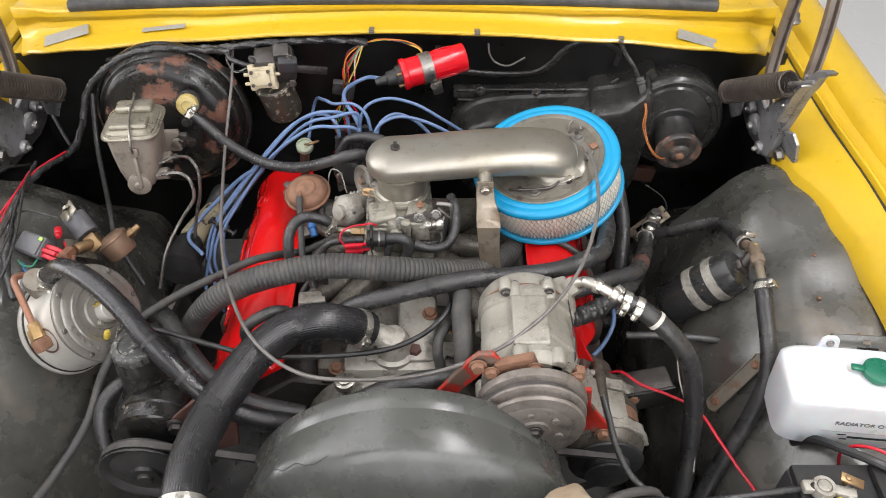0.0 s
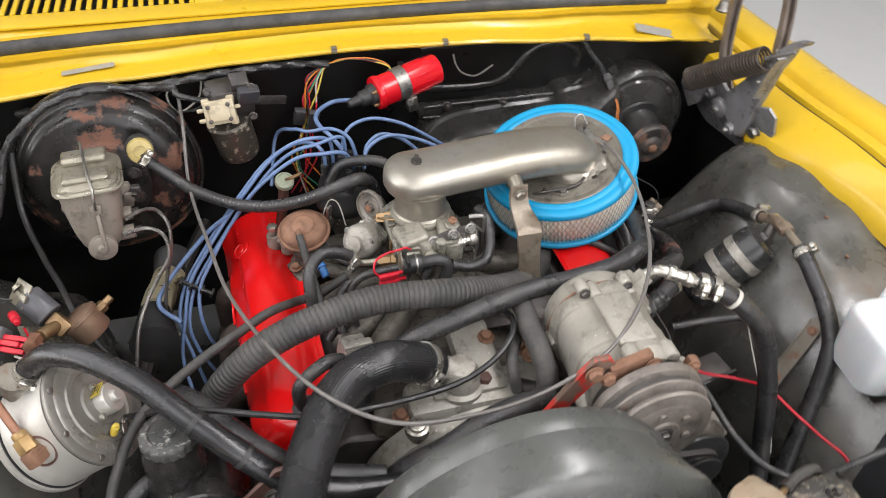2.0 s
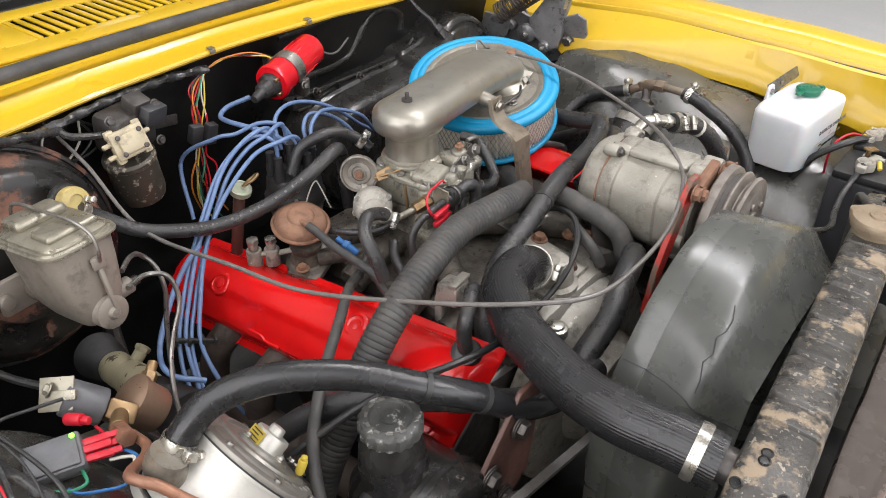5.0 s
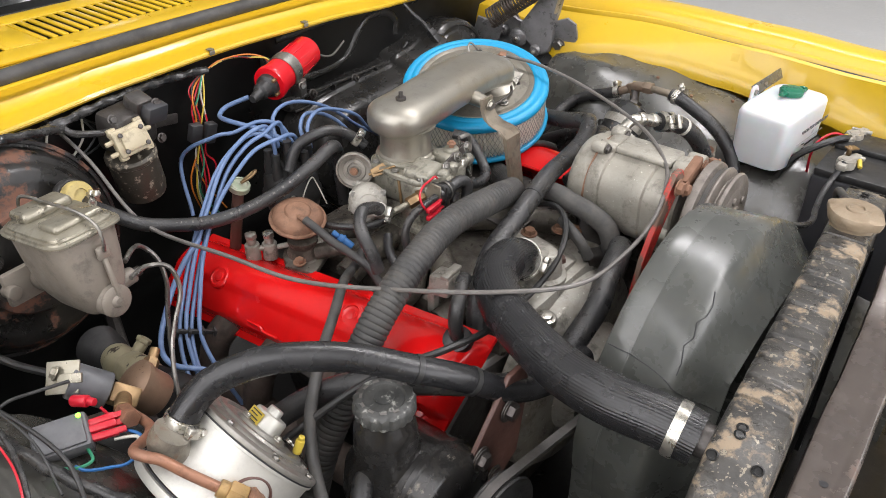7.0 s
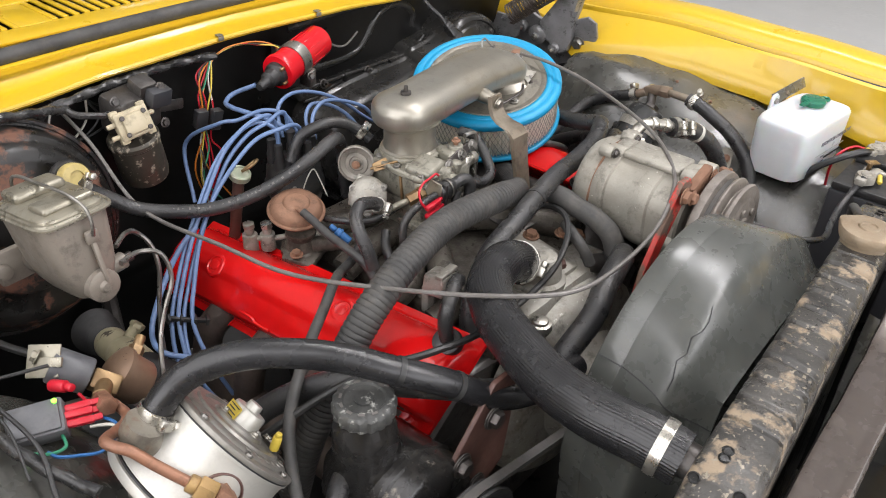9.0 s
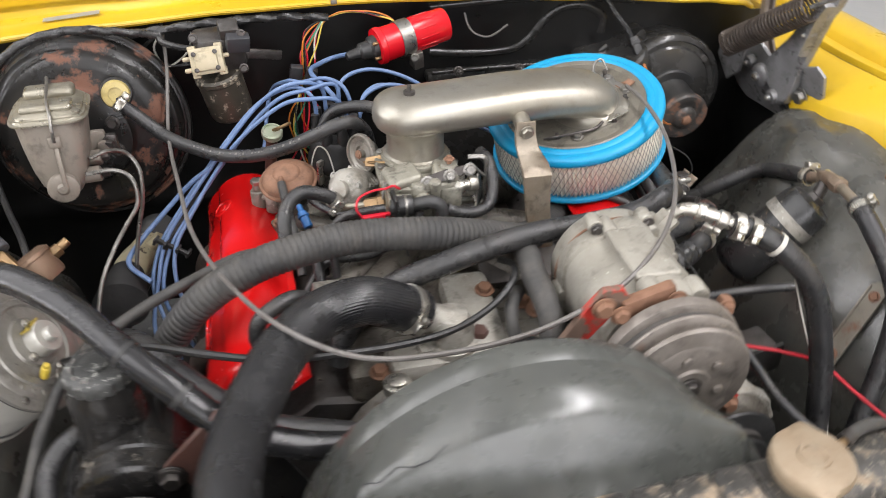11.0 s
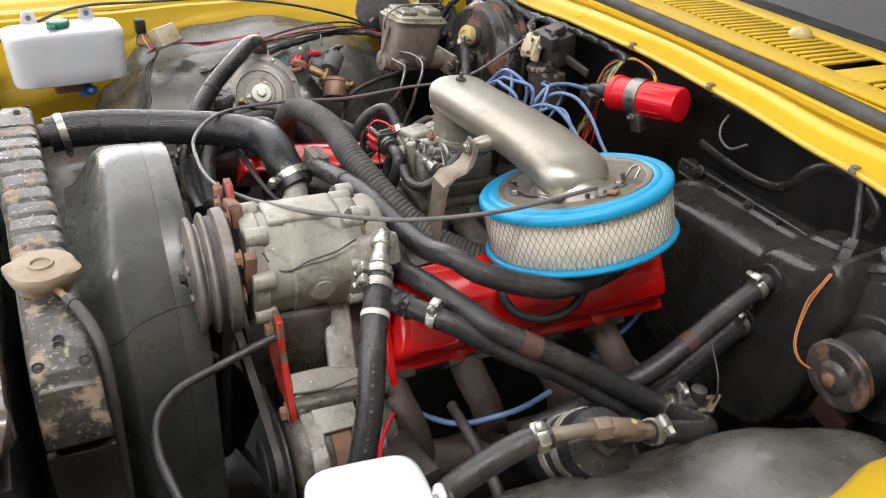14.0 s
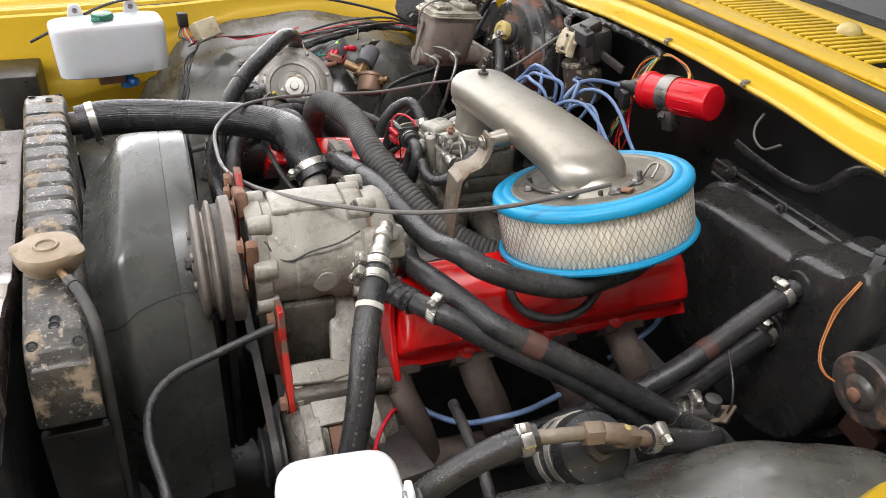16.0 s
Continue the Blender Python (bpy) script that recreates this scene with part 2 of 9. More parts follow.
    "wire_blue": mat("mid_blue_lead", (0.02, 0.12, 0.33), 0.45, 0, None, 20, 0.3, 0.0),
    "cable_grey": mat("grey_cable", (0.17, 0.16, 0.15), 0.45, 0.2, (0.12, 0.11, 0.10), 40, 0.3, 0.05, 300, grime=0.3),
    "relaygrey": mat("relay_grey", (0.038, 0.039, 0.043), 0.42, 0, None, 20, 0.3, 0.05, 200, dust=0.15),
    "relaylight": mat("relay_mid_grey", (0.075, 0.078, 0.086), 0.42, 0, (0.12, 0.12, 0.125), 20, 0.3, 0.05, 200, grime=0.25),
    "concrete": mat("concrete_floor", (0.70, 0.70, 0.69), 0.5, 0, (0.62, 0.62, 0.61), 1.6, 0.3, 0.05, 40),
    "plaster": mat("plaster_wall", (0.74, 0.74, 0.73), 0.8, 0, (0.68, 0.68, 0.67), 2.0, 0.2, 0.05, 40),
    "foil": mat("foil_plate", (0.42, 0.42, 0.40), 0.4, 0.4, (0.33, 0.33, 0.31), 60, 0.2, 0.1, 120, grime=0.1),
    "ink": mat("printed_ink", (0.02, 0.02, 0.022), 0.6, 0, None, 30, 0.2, 0.0),
    "greyink": mat("printed_grey_ink", (0.13, 0.13, 0.14), 0.6, 0, None, 30, 0.2, 0.0),
    "palegrey": mat("print_pale_grey", (0.42, 0.42, 0.42), 0.6, 0, None, 30, 0.2, 0.0),
    "glassdark": mat("windscreen_glass", (0.006, 0.007, 0.007), 0.08, 0, None, 10, 0.2, 0.0, rvar=0.03),
}


# ---- mesh helpers ----
def V(*a):
    return Vector(a)


def thing(name, base, label="", category="", group="", kind=""):
    ob = new(name)
    ob.empty_display_size = 0.02
    ob.matrix_world = Matrix.Translation(base)
    return tagged(ob, label, category, group, kind)


def world_of(ob):
    m = ob.matrix_basis.copy()
    while ob.parent:
        m = ob.parent.matrix_basis @ ob.matrix_parent_inverse @ m
        ob = ob.parent
    return m


def part(name, data, material, parent=None, label="", smooth=True):
    """data: a bmesh or (verts, faces), in world metres."""
    me = bpy.data.meshes.new(name)
    if isinstance(data, tuple):
        me.from_pydata([tuple(v) for v in data[0]], [], data[1])
    else:
        data.to_mesh(me)
        data.free()
    me.materials.append(M[material] if isinstance(material, str) else material)
    if smooth:
        me.polygons.foreach_set("use_smooth", [True] * len(me.polygons))
        me.set_sharp_from_angle(angle=radians(38))
    me.update()
    ob = new(name, me)
    if parent:
        ob.parent = parent
        ob.matrix_parent_inverse = world_of(parent).inverted()
    if label:
        ob["label"] = label
    return ob


def single(name, data, material, label, category, group="", kind="", smooth=True):
    return tagged(part(name, data, material, None, "", smooth), label, category, group, kind)


def spline(pts, n=10):
    """Catmull-Rom through the points."""
    p = [Vector(q) for q in pts]
    p = [p[0] * 2 - p[1]] + p + [p[-1] * 2 - p[-2]]
    out = []
    for i in range(1, len(p) - 2):
        a, b, c, d = p[i - 1], p[i], p[i + 1], p[i + 2]
        for k in range(n):
            t = k / n
            out.append(0.5 * ((2 * b) + (c - a) * t + (2 * a - 5 * b + 4 * c - d) * t * t + (3 * b - a - 3 * c + d) * t ** 3))
    out.append(p[-2])
    return out


def resample(line, step):
    out, left = [line[0]], step
    for a, b in zip(line, line[1:]):
        d = (b - a).length
        pos = 0.0
        while d - pos >= left:
            pos += left
            out.append(a.lerp(b, pos / d))
            left = step
        left -= d - pos
    out.append(line[-1])
    return out


def frames(line):
    n = len(line)
    tan = [(line[min(i + 1, n - 1)] - line[max(i - 1, 0)]).normalized() for i in range(n)]
    u = tan[0].orthogonal().normalized()
    out = []
    for t in tan:
        u = (u - t * u.dot(t)).normalized()
        out.append((u.copy(), t.cross(u), t))
    return out


def sweep(line, radius, seg=12, caps=True, hollow=0.0):
    """A tube along line; radius: a number or a function of index and angle."""
    fr = frames(line)
    vs, fs = [], []
    for i, (p, (u, v, t)) in enumerate(zip(line, fr)):
        for k in range(seg):
            a = 2 * math.pi * k / seg
            r = radius(i, a) if callable(radius) else radius
            vs.append(p + u * (r * math.cos(a)) + v * (r * math.sin(a)))
    m = len(line)
    for i in range(m - 1):
        for k in range(seg):
            fs.append((i * seg + k, i * seg + (k + 1) % seg, (i + 1) * seg + (k + 1) % seg, (i + 1) * seg + k))
    if caps:
        fs.append(tuple(reversed(range(seg))))
        fs.append(tuple((m - 1) * seg + k for k in range(seg)))
    return vs, fs


def tube(pts, r, seg=12, n=10, caps=True):
    return sweep(spline(pts, n), r, seg, caps)


def joined(*datas):
    vs, fs = [], []
    for d in datas:
        if not isinstance(d, tuple):
            d = from_bm(d)
        o = len(vs)
        vs += list(d[0])
        fs += [tuple(i + o for i in f) for f in d[1]]
    return vs, fs


def from_bm(bm):
    bm.verts.index_update()
    d = [v.co.copy() for v in bm.verts], [tuple(v.index for v in f.verts) for f in bm.faces]
    bm.free()
    return d


def basis(origin, z, x=None):
    """A matrix with its z axis along z."""
    z = Vector(z).normalized()
    x = Vector(x) if x is not None else z.orthogonal()
    x = (x - z * x.dot(z)).normalized()
    y = z.cross(x)
    m = Matrix((x, y, z)).transposed().to_4x4()
    m.translation = Vector(origin)
    return m


def lathe(profile, m, seg=32, closed=False, wave=None):
    """profile: (radius, height) pairs about the z axis of m, from bottom to top."""
    vs, fs = [], []
    for r, h in profile:
        for k in range(seg):
            a = 2 * math.pi * k / seg
            rr = r + (wave(a, h) if wave else 0)
            vs.append(m @ Vector((rr * math.cos(a), rr * math.sin(a), h)))
    n = len(profile)
    for i in range(n if closed else n - 1):
        j = (i + 1) % n
        for k in range(seg):
            fs.append((i * seg + k, i * seg + (k + 1) % seg, j * seg + (k + 1) % seg, j * seg + k))
    if not closed:
        if profile[0][0] > 0.0003:
            fs.append(tuple(reversed(range(seg))))
        if profile[-1][0] > 0.0003:
            fs.append(tuple((n - 1) * seg + k for k in range(seg)))
    return vs, fs


def disc_stack(r, h, b=0.002):
    """Profile of a cylinder with bevelled rims."""
    return [(0.0002, 0), (r - b, 0), (r - b * 0.3, b * 0.3), (r, b), (r, h - b), (r - b * 0.3, h - b * 0.3), (r - b, h), (0.0002, h)]


def rod(a, b, r, bev=0.0015, seg=20):
    a, b = Vector(a), Vector(b)
    return lathe(disc_stack(r, (b - a).length, min(bev, r * 0.4)), basis(a, b - a), seg)


def rbox(sx, sy, sz, m, bevel=0.004, segs=2):
    bm = bmesh.new()
    bmesh.ops.create_cube(bm, size=1.0)
    for v in bm.verts:
        v.co = (v.co.x * sx, v.co.y * sy, v.co.z * sz)
    if bevel:
        bmesh.ops.bevel(bm, geom=list(bm.edges), offset=bevel, segments=segs, profile=0.5, affect="EDGES")
    bm.transform(m)
    return from_bm(bm)


def plate(outline, thick, m, bevel=0.0, segs=1):
    """An outline in x and y of m, extruded by thick along its z."""
    bm = bmesh.new()
    vs = [bm.verts.new((x, y, 0)) for x, y in outline]
    f = bm.faces.new(vs)
    if f.normal.z > 0:
        f.normal_flip()
    r = bmesh.ops.extrude_face_region(bm, geom=[f])
    bmesh.ops.translate(bm, vec=(0, 0, thick), verts=[g for g in r["geom"] if isinstance(g, bmesh.types.BMVert)])
    bmesh.ops.recalc_face_normals(bm, faces=bm.faces)
    if bevel:
        bmesh.ops.bevel(bm, geom=list(bm.edges), offset=bevel, segments=segs, profile=0.5, affect="EDGES")
    bm.transform(m)
    return from_bm(bm)


def loft(rings, close=True, caps=True):
    n = len(rings[0])
    vs = [Vector(p) for r in rings for p in r]
    fs = []
    for i in range(len(rings) - 1):
        for k in range(n if close else n - 1):
            fs.append((i * n + k, i * n + (k + 1) % n, (i + 1) * n + (k + 1) % n, (i + 1) * n + k))
    if caps and close:
        fs.append(tuple(reversed(range(n))))
        fs.append(tuple((len(rings) - 1) * n + k for k in range(n)))
    return vs, fs


def fixed(data):
    """The same mesh with all normals outward."""
    bm = bmesh.new()
    vs = [bm.verts.new(v) for v in data[0]]
    for f in data[1]:
        try:
            bm.faces.new([vs[i] for i in f])
        except ValueError:
            pass
    bmesh.ops.recalc_face_normals(bm, faces=bm.faces)
    return from_bm(bm)


def sheet(grid, thick=0.003, down=(0, 0, -1)):
    """A curved panel from rows of points, with thickness."""
    rows, cols = len(grid), len(grid[0])
    d = Vector(down) * thick
    top = [Vector(p) for r in grid for p in r]
    vs = top + [p + d for p in top]
    o = rows * cols
    fs = []
    for i in range(rows - 1):
        for k in range(cols - 1):
            a, b, c, e = i * cols + k, i * cols + k + 1, (i + 1) * cols + k + 1, (i + 1) * cols + k
            fs += [(a, b, c, e), (o + e, o + c, o + b, o + a)]
    rim = [k for k in range(cols)] + [i * cols + cols - 1 for i in range(1, rows)] + [(rows - 1) * cols + k for k in range(cols - 2, -1, -1)] + [i * cols for i in range(rows - 2, 0, -1)]
    for a, b in zip(rim, rim[1:] + rim[:1]):
        fs.append((b, a, o + a, o + b))
    return fixed((vs, fs))


def hexbolt(p, axis, r=0.008, h=0.006):
    m = basis(p, axis)
    head = lathe([(r, 0), (r, h * 0.8), (r * 0.86, h)], m, 6)
    return joined(lathe(disc_stack(r * 1.35, 0.0018, 0.0005), m, 16), head)


def clamp_mesh(p, axis, r, width=0.011, screw=None):
    """A worm-drive hose clip: slotted band and screw housing."""
    m = basis(p, axis, screw)
    band = lathe([(r, -width / 2), (r + 0.0012, -width / 2), (r + 0.0012, -width * 0.36), (r + 0.0017, -width * 0.34), (r + 0.0017, width * 0.34), (r + 0.0012, width * 0.36), (r + 0.0012, width / 2), (r, width / 2)], m, 72, True,
                 wave=lambda a, h: -0.0009 * (int(a * 36 / math.pi + 0.5) % 2) if 0.5 < a < 3.2 and abs(h) < width * 0.35 else 0)
    box = rbox(0.009, 0.014, width * 1.05, m @ pose(r + 0.005, 0, 0), 0.002)
    sc = lathe(disc_stack(0.0048, 0.008, 0.001), m @ pose(r + 0.0055, 0.007, 0, -90, 0, 0), 6)
    return joined(band, box, sc)


# ---- workshop ----
single("floor", rbox(12, 14, 0.2, pose(0, 0, -0.1), 0), "concrete", "smooth grey concrete workshop floor", "floor", kind="structure", smooth=False)
single("ceiling", rbox(12, 14, 0.2, pose(0, 0, 3.6), 0), "plaster", "plain pale workshop ceiling", "ceiling", kind="structure", smooth=False)
for nm, m, sx, sy in (("wall_east", pose(6.1, 0, 1.75), 0.2, 14.4), ("wall_west", pose(-6.1, 0, 1.75), 0.2, 14.4), ("wall_north", pose(0, 7.1, 1.75), 12, 0.2), ("wall_south", pose(0, -7.1, 1.75), 12, 0.2)):
    single(nm, rbox(sx, sy, 3.5, m, 0), "plaster", "plain pale plastered workshop wall", "wall", kind="structure", smooth=False)

# ---- car body ----
XC = -0.095  # the car's centre line
car = thing("car_body", (XC, 1.3, 0), "yellow car body with open black engine bay", "car")


def lerp_table(x, table):
    if x <= table[0][0]:
        return table[0][1]
    for (a, va), (b, vb) in zip(table, table[1:]):
        if x <= b:
            t = (x - a) / (b - a)
            t = t * t * (3 - 2 * t)
            return va + (vb - va) * t
    return table[-1][1]


# scuttle: lip over the firewall, rising wall, seal ridge, vent deck
def lip_z(x):
    return lerp_table(abs(x - XC), [(0, 0.960), (0.2, 0.957), (0.4, 0.947), (0.6, 0.934), (0.68, 0.922), (0.75, 0.895)])


def lip_y(x):
    return lerp_table(abs(x - XC), [(0, 1.320), (0.4, 1.310), (0.6, 1.302), (0.68, 1.310), (0.72, 1.332), (0.75, 1.40)])


deck_z = 0.978
xs = [XC - 0.75 + 1.5 * i / 56 for i in range(57)]
rows = []
for x in xs:
    y, z = lip_y(x), lip_z(x)
    d = abs(x - XC) / 0.75
    rz = 0.985 - 0.022 * min(1.0, d) ** 2
    k = min(1.0, (1.404 - y) / 0.084)
    w = k * 0.022 * min(1.0, max(0.0, (d - 0.45) / 0.35))
    rise = rz - z
    rows.append([(x, y + 0.012, z - 0.009), (x, y + 0.003, z - 0.007), (x, y, z - 0.003), (x, y + 0.002, z), (x, y + 0.012 * k, z + 0.001), (x, y + 0.032 * k + w, z + 0.001), (x, y + 0.040 * k + w, z + 0.03 * rise), (x, y + 0.050 * k + w, z + 0.16 * rise), (x, y + 0.055 * k + 0.9 * w, z + 0.40 * rise), (x, y + 0.055 * k + 0.9 * w, z + 0.70 * rise),
                 (x, y + 0.053 * k + 0.9 * w, z + 0.94 * rise), (x, y + 0.056 * k + 0.9 * w, rz), (x, 1.408, rz), (x, 1.416, rz - 0.004), (x, 1.456, min(rz - 0.008, deck_z - 0.004)), (x, 1.468, deck_z - 0.003), (x, 1.49, deck_z - 0.003)])
part("cowl", sheet(rows, 0.002), "yellow", car, "yellow painted scuttle panel")

# vent deck with open slots
vent = part("cowl_vent", joined(rbox(1.44, 0.05, 0.004, pose(XC, 1.485, deck_z, 2, 0, 0), 0.001), rbox(1.44, 0.06, 0.004, pose(XC, 1.655, deck_z + 0.004), 0.001),
                                *[rbox(0.05, 0.12, 0.004, pose(x, 1.568, deck_z + 0.002), 0.001) for x in (XC - 0.69, XC - 0.235, XC + 0.235, XC + 0.69)]), "yellow", car, "yellow slotted air intake grille")
slat = None
for g0 in (XC - 0.65, XC - 0.205, XC + 0.265):
    for k in range(23):
        x = g0 + 0.0175 * k
        if slat is None:
            slat = part("slat", rbox(0.0085, 0.118, 0.0045, pose(0, 0, 0), 0.0012), "yellow", vent)
            data = slat.data
            slat.matrix_basis = pose(x, 1.568, deck_z + 0.003)
        else:
            o = new("slat", data)
            o.parent, o.matrix_parent_inverse = vent, slat.matrix_parent_inverse
            o.matrix_basis = pose(x, 1.568, deck_z + 0.003)
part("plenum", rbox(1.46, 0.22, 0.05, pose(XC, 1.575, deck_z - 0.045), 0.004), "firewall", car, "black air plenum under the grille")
part("washer_jet", lathe([(0.0002, 0), (0.02, 0), (0.02, 0.006), (0.015, 0.013), (0.006, 0.017), (0.0002, 0.0175)], pose(-0.042, 1.600, deck_z + 0.004), 20), "paleyellow", vent, "yellowed washer jet dome")
part("windscreen", rbox(1.46, 0.006, 0.6, pose(XC, 1.90, 1.22, -38, 0, 0), 0.002), "glassdark", car, "dark windscreen glass")
part("dash_top", rbox(1.5, 0.1, 0.03, pose(XC, 1.72, deck_z - 0.006), 0.004), "firewall", car, "black strip under the windscreen")
part("bonnet_seal", tube([(x, 1.381, 0.9925 - 0.022 * min(1.0, abs(x - XC) / 0.75) ** 2) for x in (-0.715, -0.6, -0.4, -0.2, 0.0, 0.2, 0.4, 0.525)], 0.0115, 12, 12), "rubber_dusty", car, "round black rubber bonnet seal")
for x, y, w, d, rz in ((-0.724, 1.348, 0.086, 0.036, 16), (-0.533, 1.347, 0.082, 0.014, 5), (0.483, 1.327, 0.074, 0.032, -16)):
    part("foil_plate", rbox(w, d, 0.0008, pose(x, y, lip_z(x) + 0.0045, 3, 9 if x > 0.4 else -10 if x < -0.6 else -4, rz), 0), "foil", car, "worn silver foil plate")
for x in (-0.134, 0.064, 0.335):
    part("edge_clip", joined(rbox(0.010, 0.010, 0.002, pose(x, lip_y(x) + 0.003, lip_z(x) + 0.003), 0.0008), rbox(0.010, 0.002, 0.007, pose(x, lip_y(x) - 0.002, lip_z(x) - 0.002), 0.0008)), "steelstain", car, "stained spring edge clip")

# firewall with pressed ribs
fw = []
for i in range(161):
    x = XC - 0.78 + 1.56 * i / 160
    col = []
    for k in range(49):
        z = 0.36 + (min(0.938, lip_z(x) - 0.010) - 0.36) * k / 48
        y = 1.362 + 0.05 * max(0, 0.62 - z)
        bead = math.exp(-((z - 0.60) / 0.02) ** 2) * 0.012
        col.append((x, y - bead, z))
    fw.append(col)
wall = part("firewall", sheet(fw, 0.003, (0, 1, 0)), "firewall", car, "black pressed steel firewall")
for pts, r in (([(0.03, 1.3665, 0.846), (0.082, 1.3665, 0.840), (0.134, 1.3665, 0.8375), (0.187, 1.3665, 0.843), (0.216, 1.3665, 0.862), (0.237, 1.3665, 0.889), (0.263, 1.3665, 0.909), (0.297, 1.3665, 0.914), (0.327, 1.3665, 0.907), (0.350, 1.3665, 0.887), (0.348, 1.3665, 0.860)], 0.009), ([(0.03, 1.3665, 0.925), (0.15, 1.3665, 0.930), (0.28, 1.3665, 0.928), (0.42, 1.3665, 0.915)], 0.008)):
    part("pressed_bead", tube(pts, r, 12, 8), "heatercase", wall)


def fender(side):
    """Front guard: inner wall, gutter, crown and outer skin."""
    s = side
    rows = []
    for i in range(52):
        y = -0.25 + 1.95 * i / 51
        dz = lerp_table(y, [(0.0, -0.03), (0.30, -0.014), (0.525, -0.008), (0.72, 0.002), (0.94, 0.008), (1.2, -0.006), (1.5, -0.008)])
        if s > 0:
            hl = lerp_table(y, [(0.3, 0.72), (0.62, 0.79), (0.76, 0.806), (0.87, 0.816), (0.97, 0.816), (1.066, 0.806), (1.11, 0.792), (1.16, 0.82), (1.35, 0.83)])
            base = lerp_table(y, [(0.3, 0.68), (0.76, 0.664), (0.87, 0.653), (0.97, 0.634), (1.066, 0.611), (1.11, 0.607), (1.2, 0.625), (1.35, 0.632)])
        else:
            hl = lerp_table(y, [(0.3, 0.69), (0.5, 0.72), (0.62, 0.80), (0.75, 0.828), (0.9, 0.835), (1.02, 0.81), (1.10, 0.79), (1.16, 0.835), (1.35, 0.845)])
            base = 0.642 + (0.03 if y < 0.9 else 0.03 * max(0, (1.14 - y) / 0.24))
        crease = base + 0.012
        prof = [(base, hl - 0.014), (base + 0.003, hl + 0.002), (crease - 0.001, hl + 0.022), (crease + 0.002, hl + 0.027), (0.688, 0.868 + dz), (0.694, 0.872 + dz), (0.6955, 0.8705 + dz), (0.6962, 0.858 + dz), (0.7012, 0.858 + dz), (0.702, 0.876 + dz), (0.7035, 0.879 + dz), (0.707, 0.880 + dz), (0.710, 0.8785 + dz),
                (0.715, 0.871 + dz), (0.722, 0.867 + dz), (0.735, 0.867 + dz), (0.742, 0.870 + dz), (0.748, 0.881 + dz), (0.754, 0.887 + dz), (0.768, 0.892 + dz), (0.80, 0.893 + dz), (0.822, 0.887 + dz), (0.84, 0.872 + dz), (0.852, 0.845 + dz), (0.862, 0.80 + dz), (0.868, 0.6), (0.865, 0.42)]
        rows.append([(px if s > 0 else 2 * XC - px, y, pz) for px, pz in prof])
    return part("fender", sheet(rows, 0.0015, (0, 0, -1)), "yellow", car, "yellow front guard with gutter")


for side in (1, -1):
    panel = fender(side)
    # thin dark tube that draws the line in the gutter groove
    line = [(0.6988, -0.2), (0.6988, 0.3), (0.6988, 0.7), (0.6988, 0.94), (0.6988, 1.2), (0.6988, 1.5)]
    part("gutter_line", tube([(x if side > 0 else 2 * XC - x, y, 0.8655 + lerp_table(y, [(0.0, -0.03), (0.30, -0.014), (0.525, -0.008), (0.72, 0.002), (0.94, 0.008), (1.2, -0.006), (1.5, -0.008)])) for x, y in line], 0.0042, 8, 12), "ink", panel, "dark line along the gutter seam")


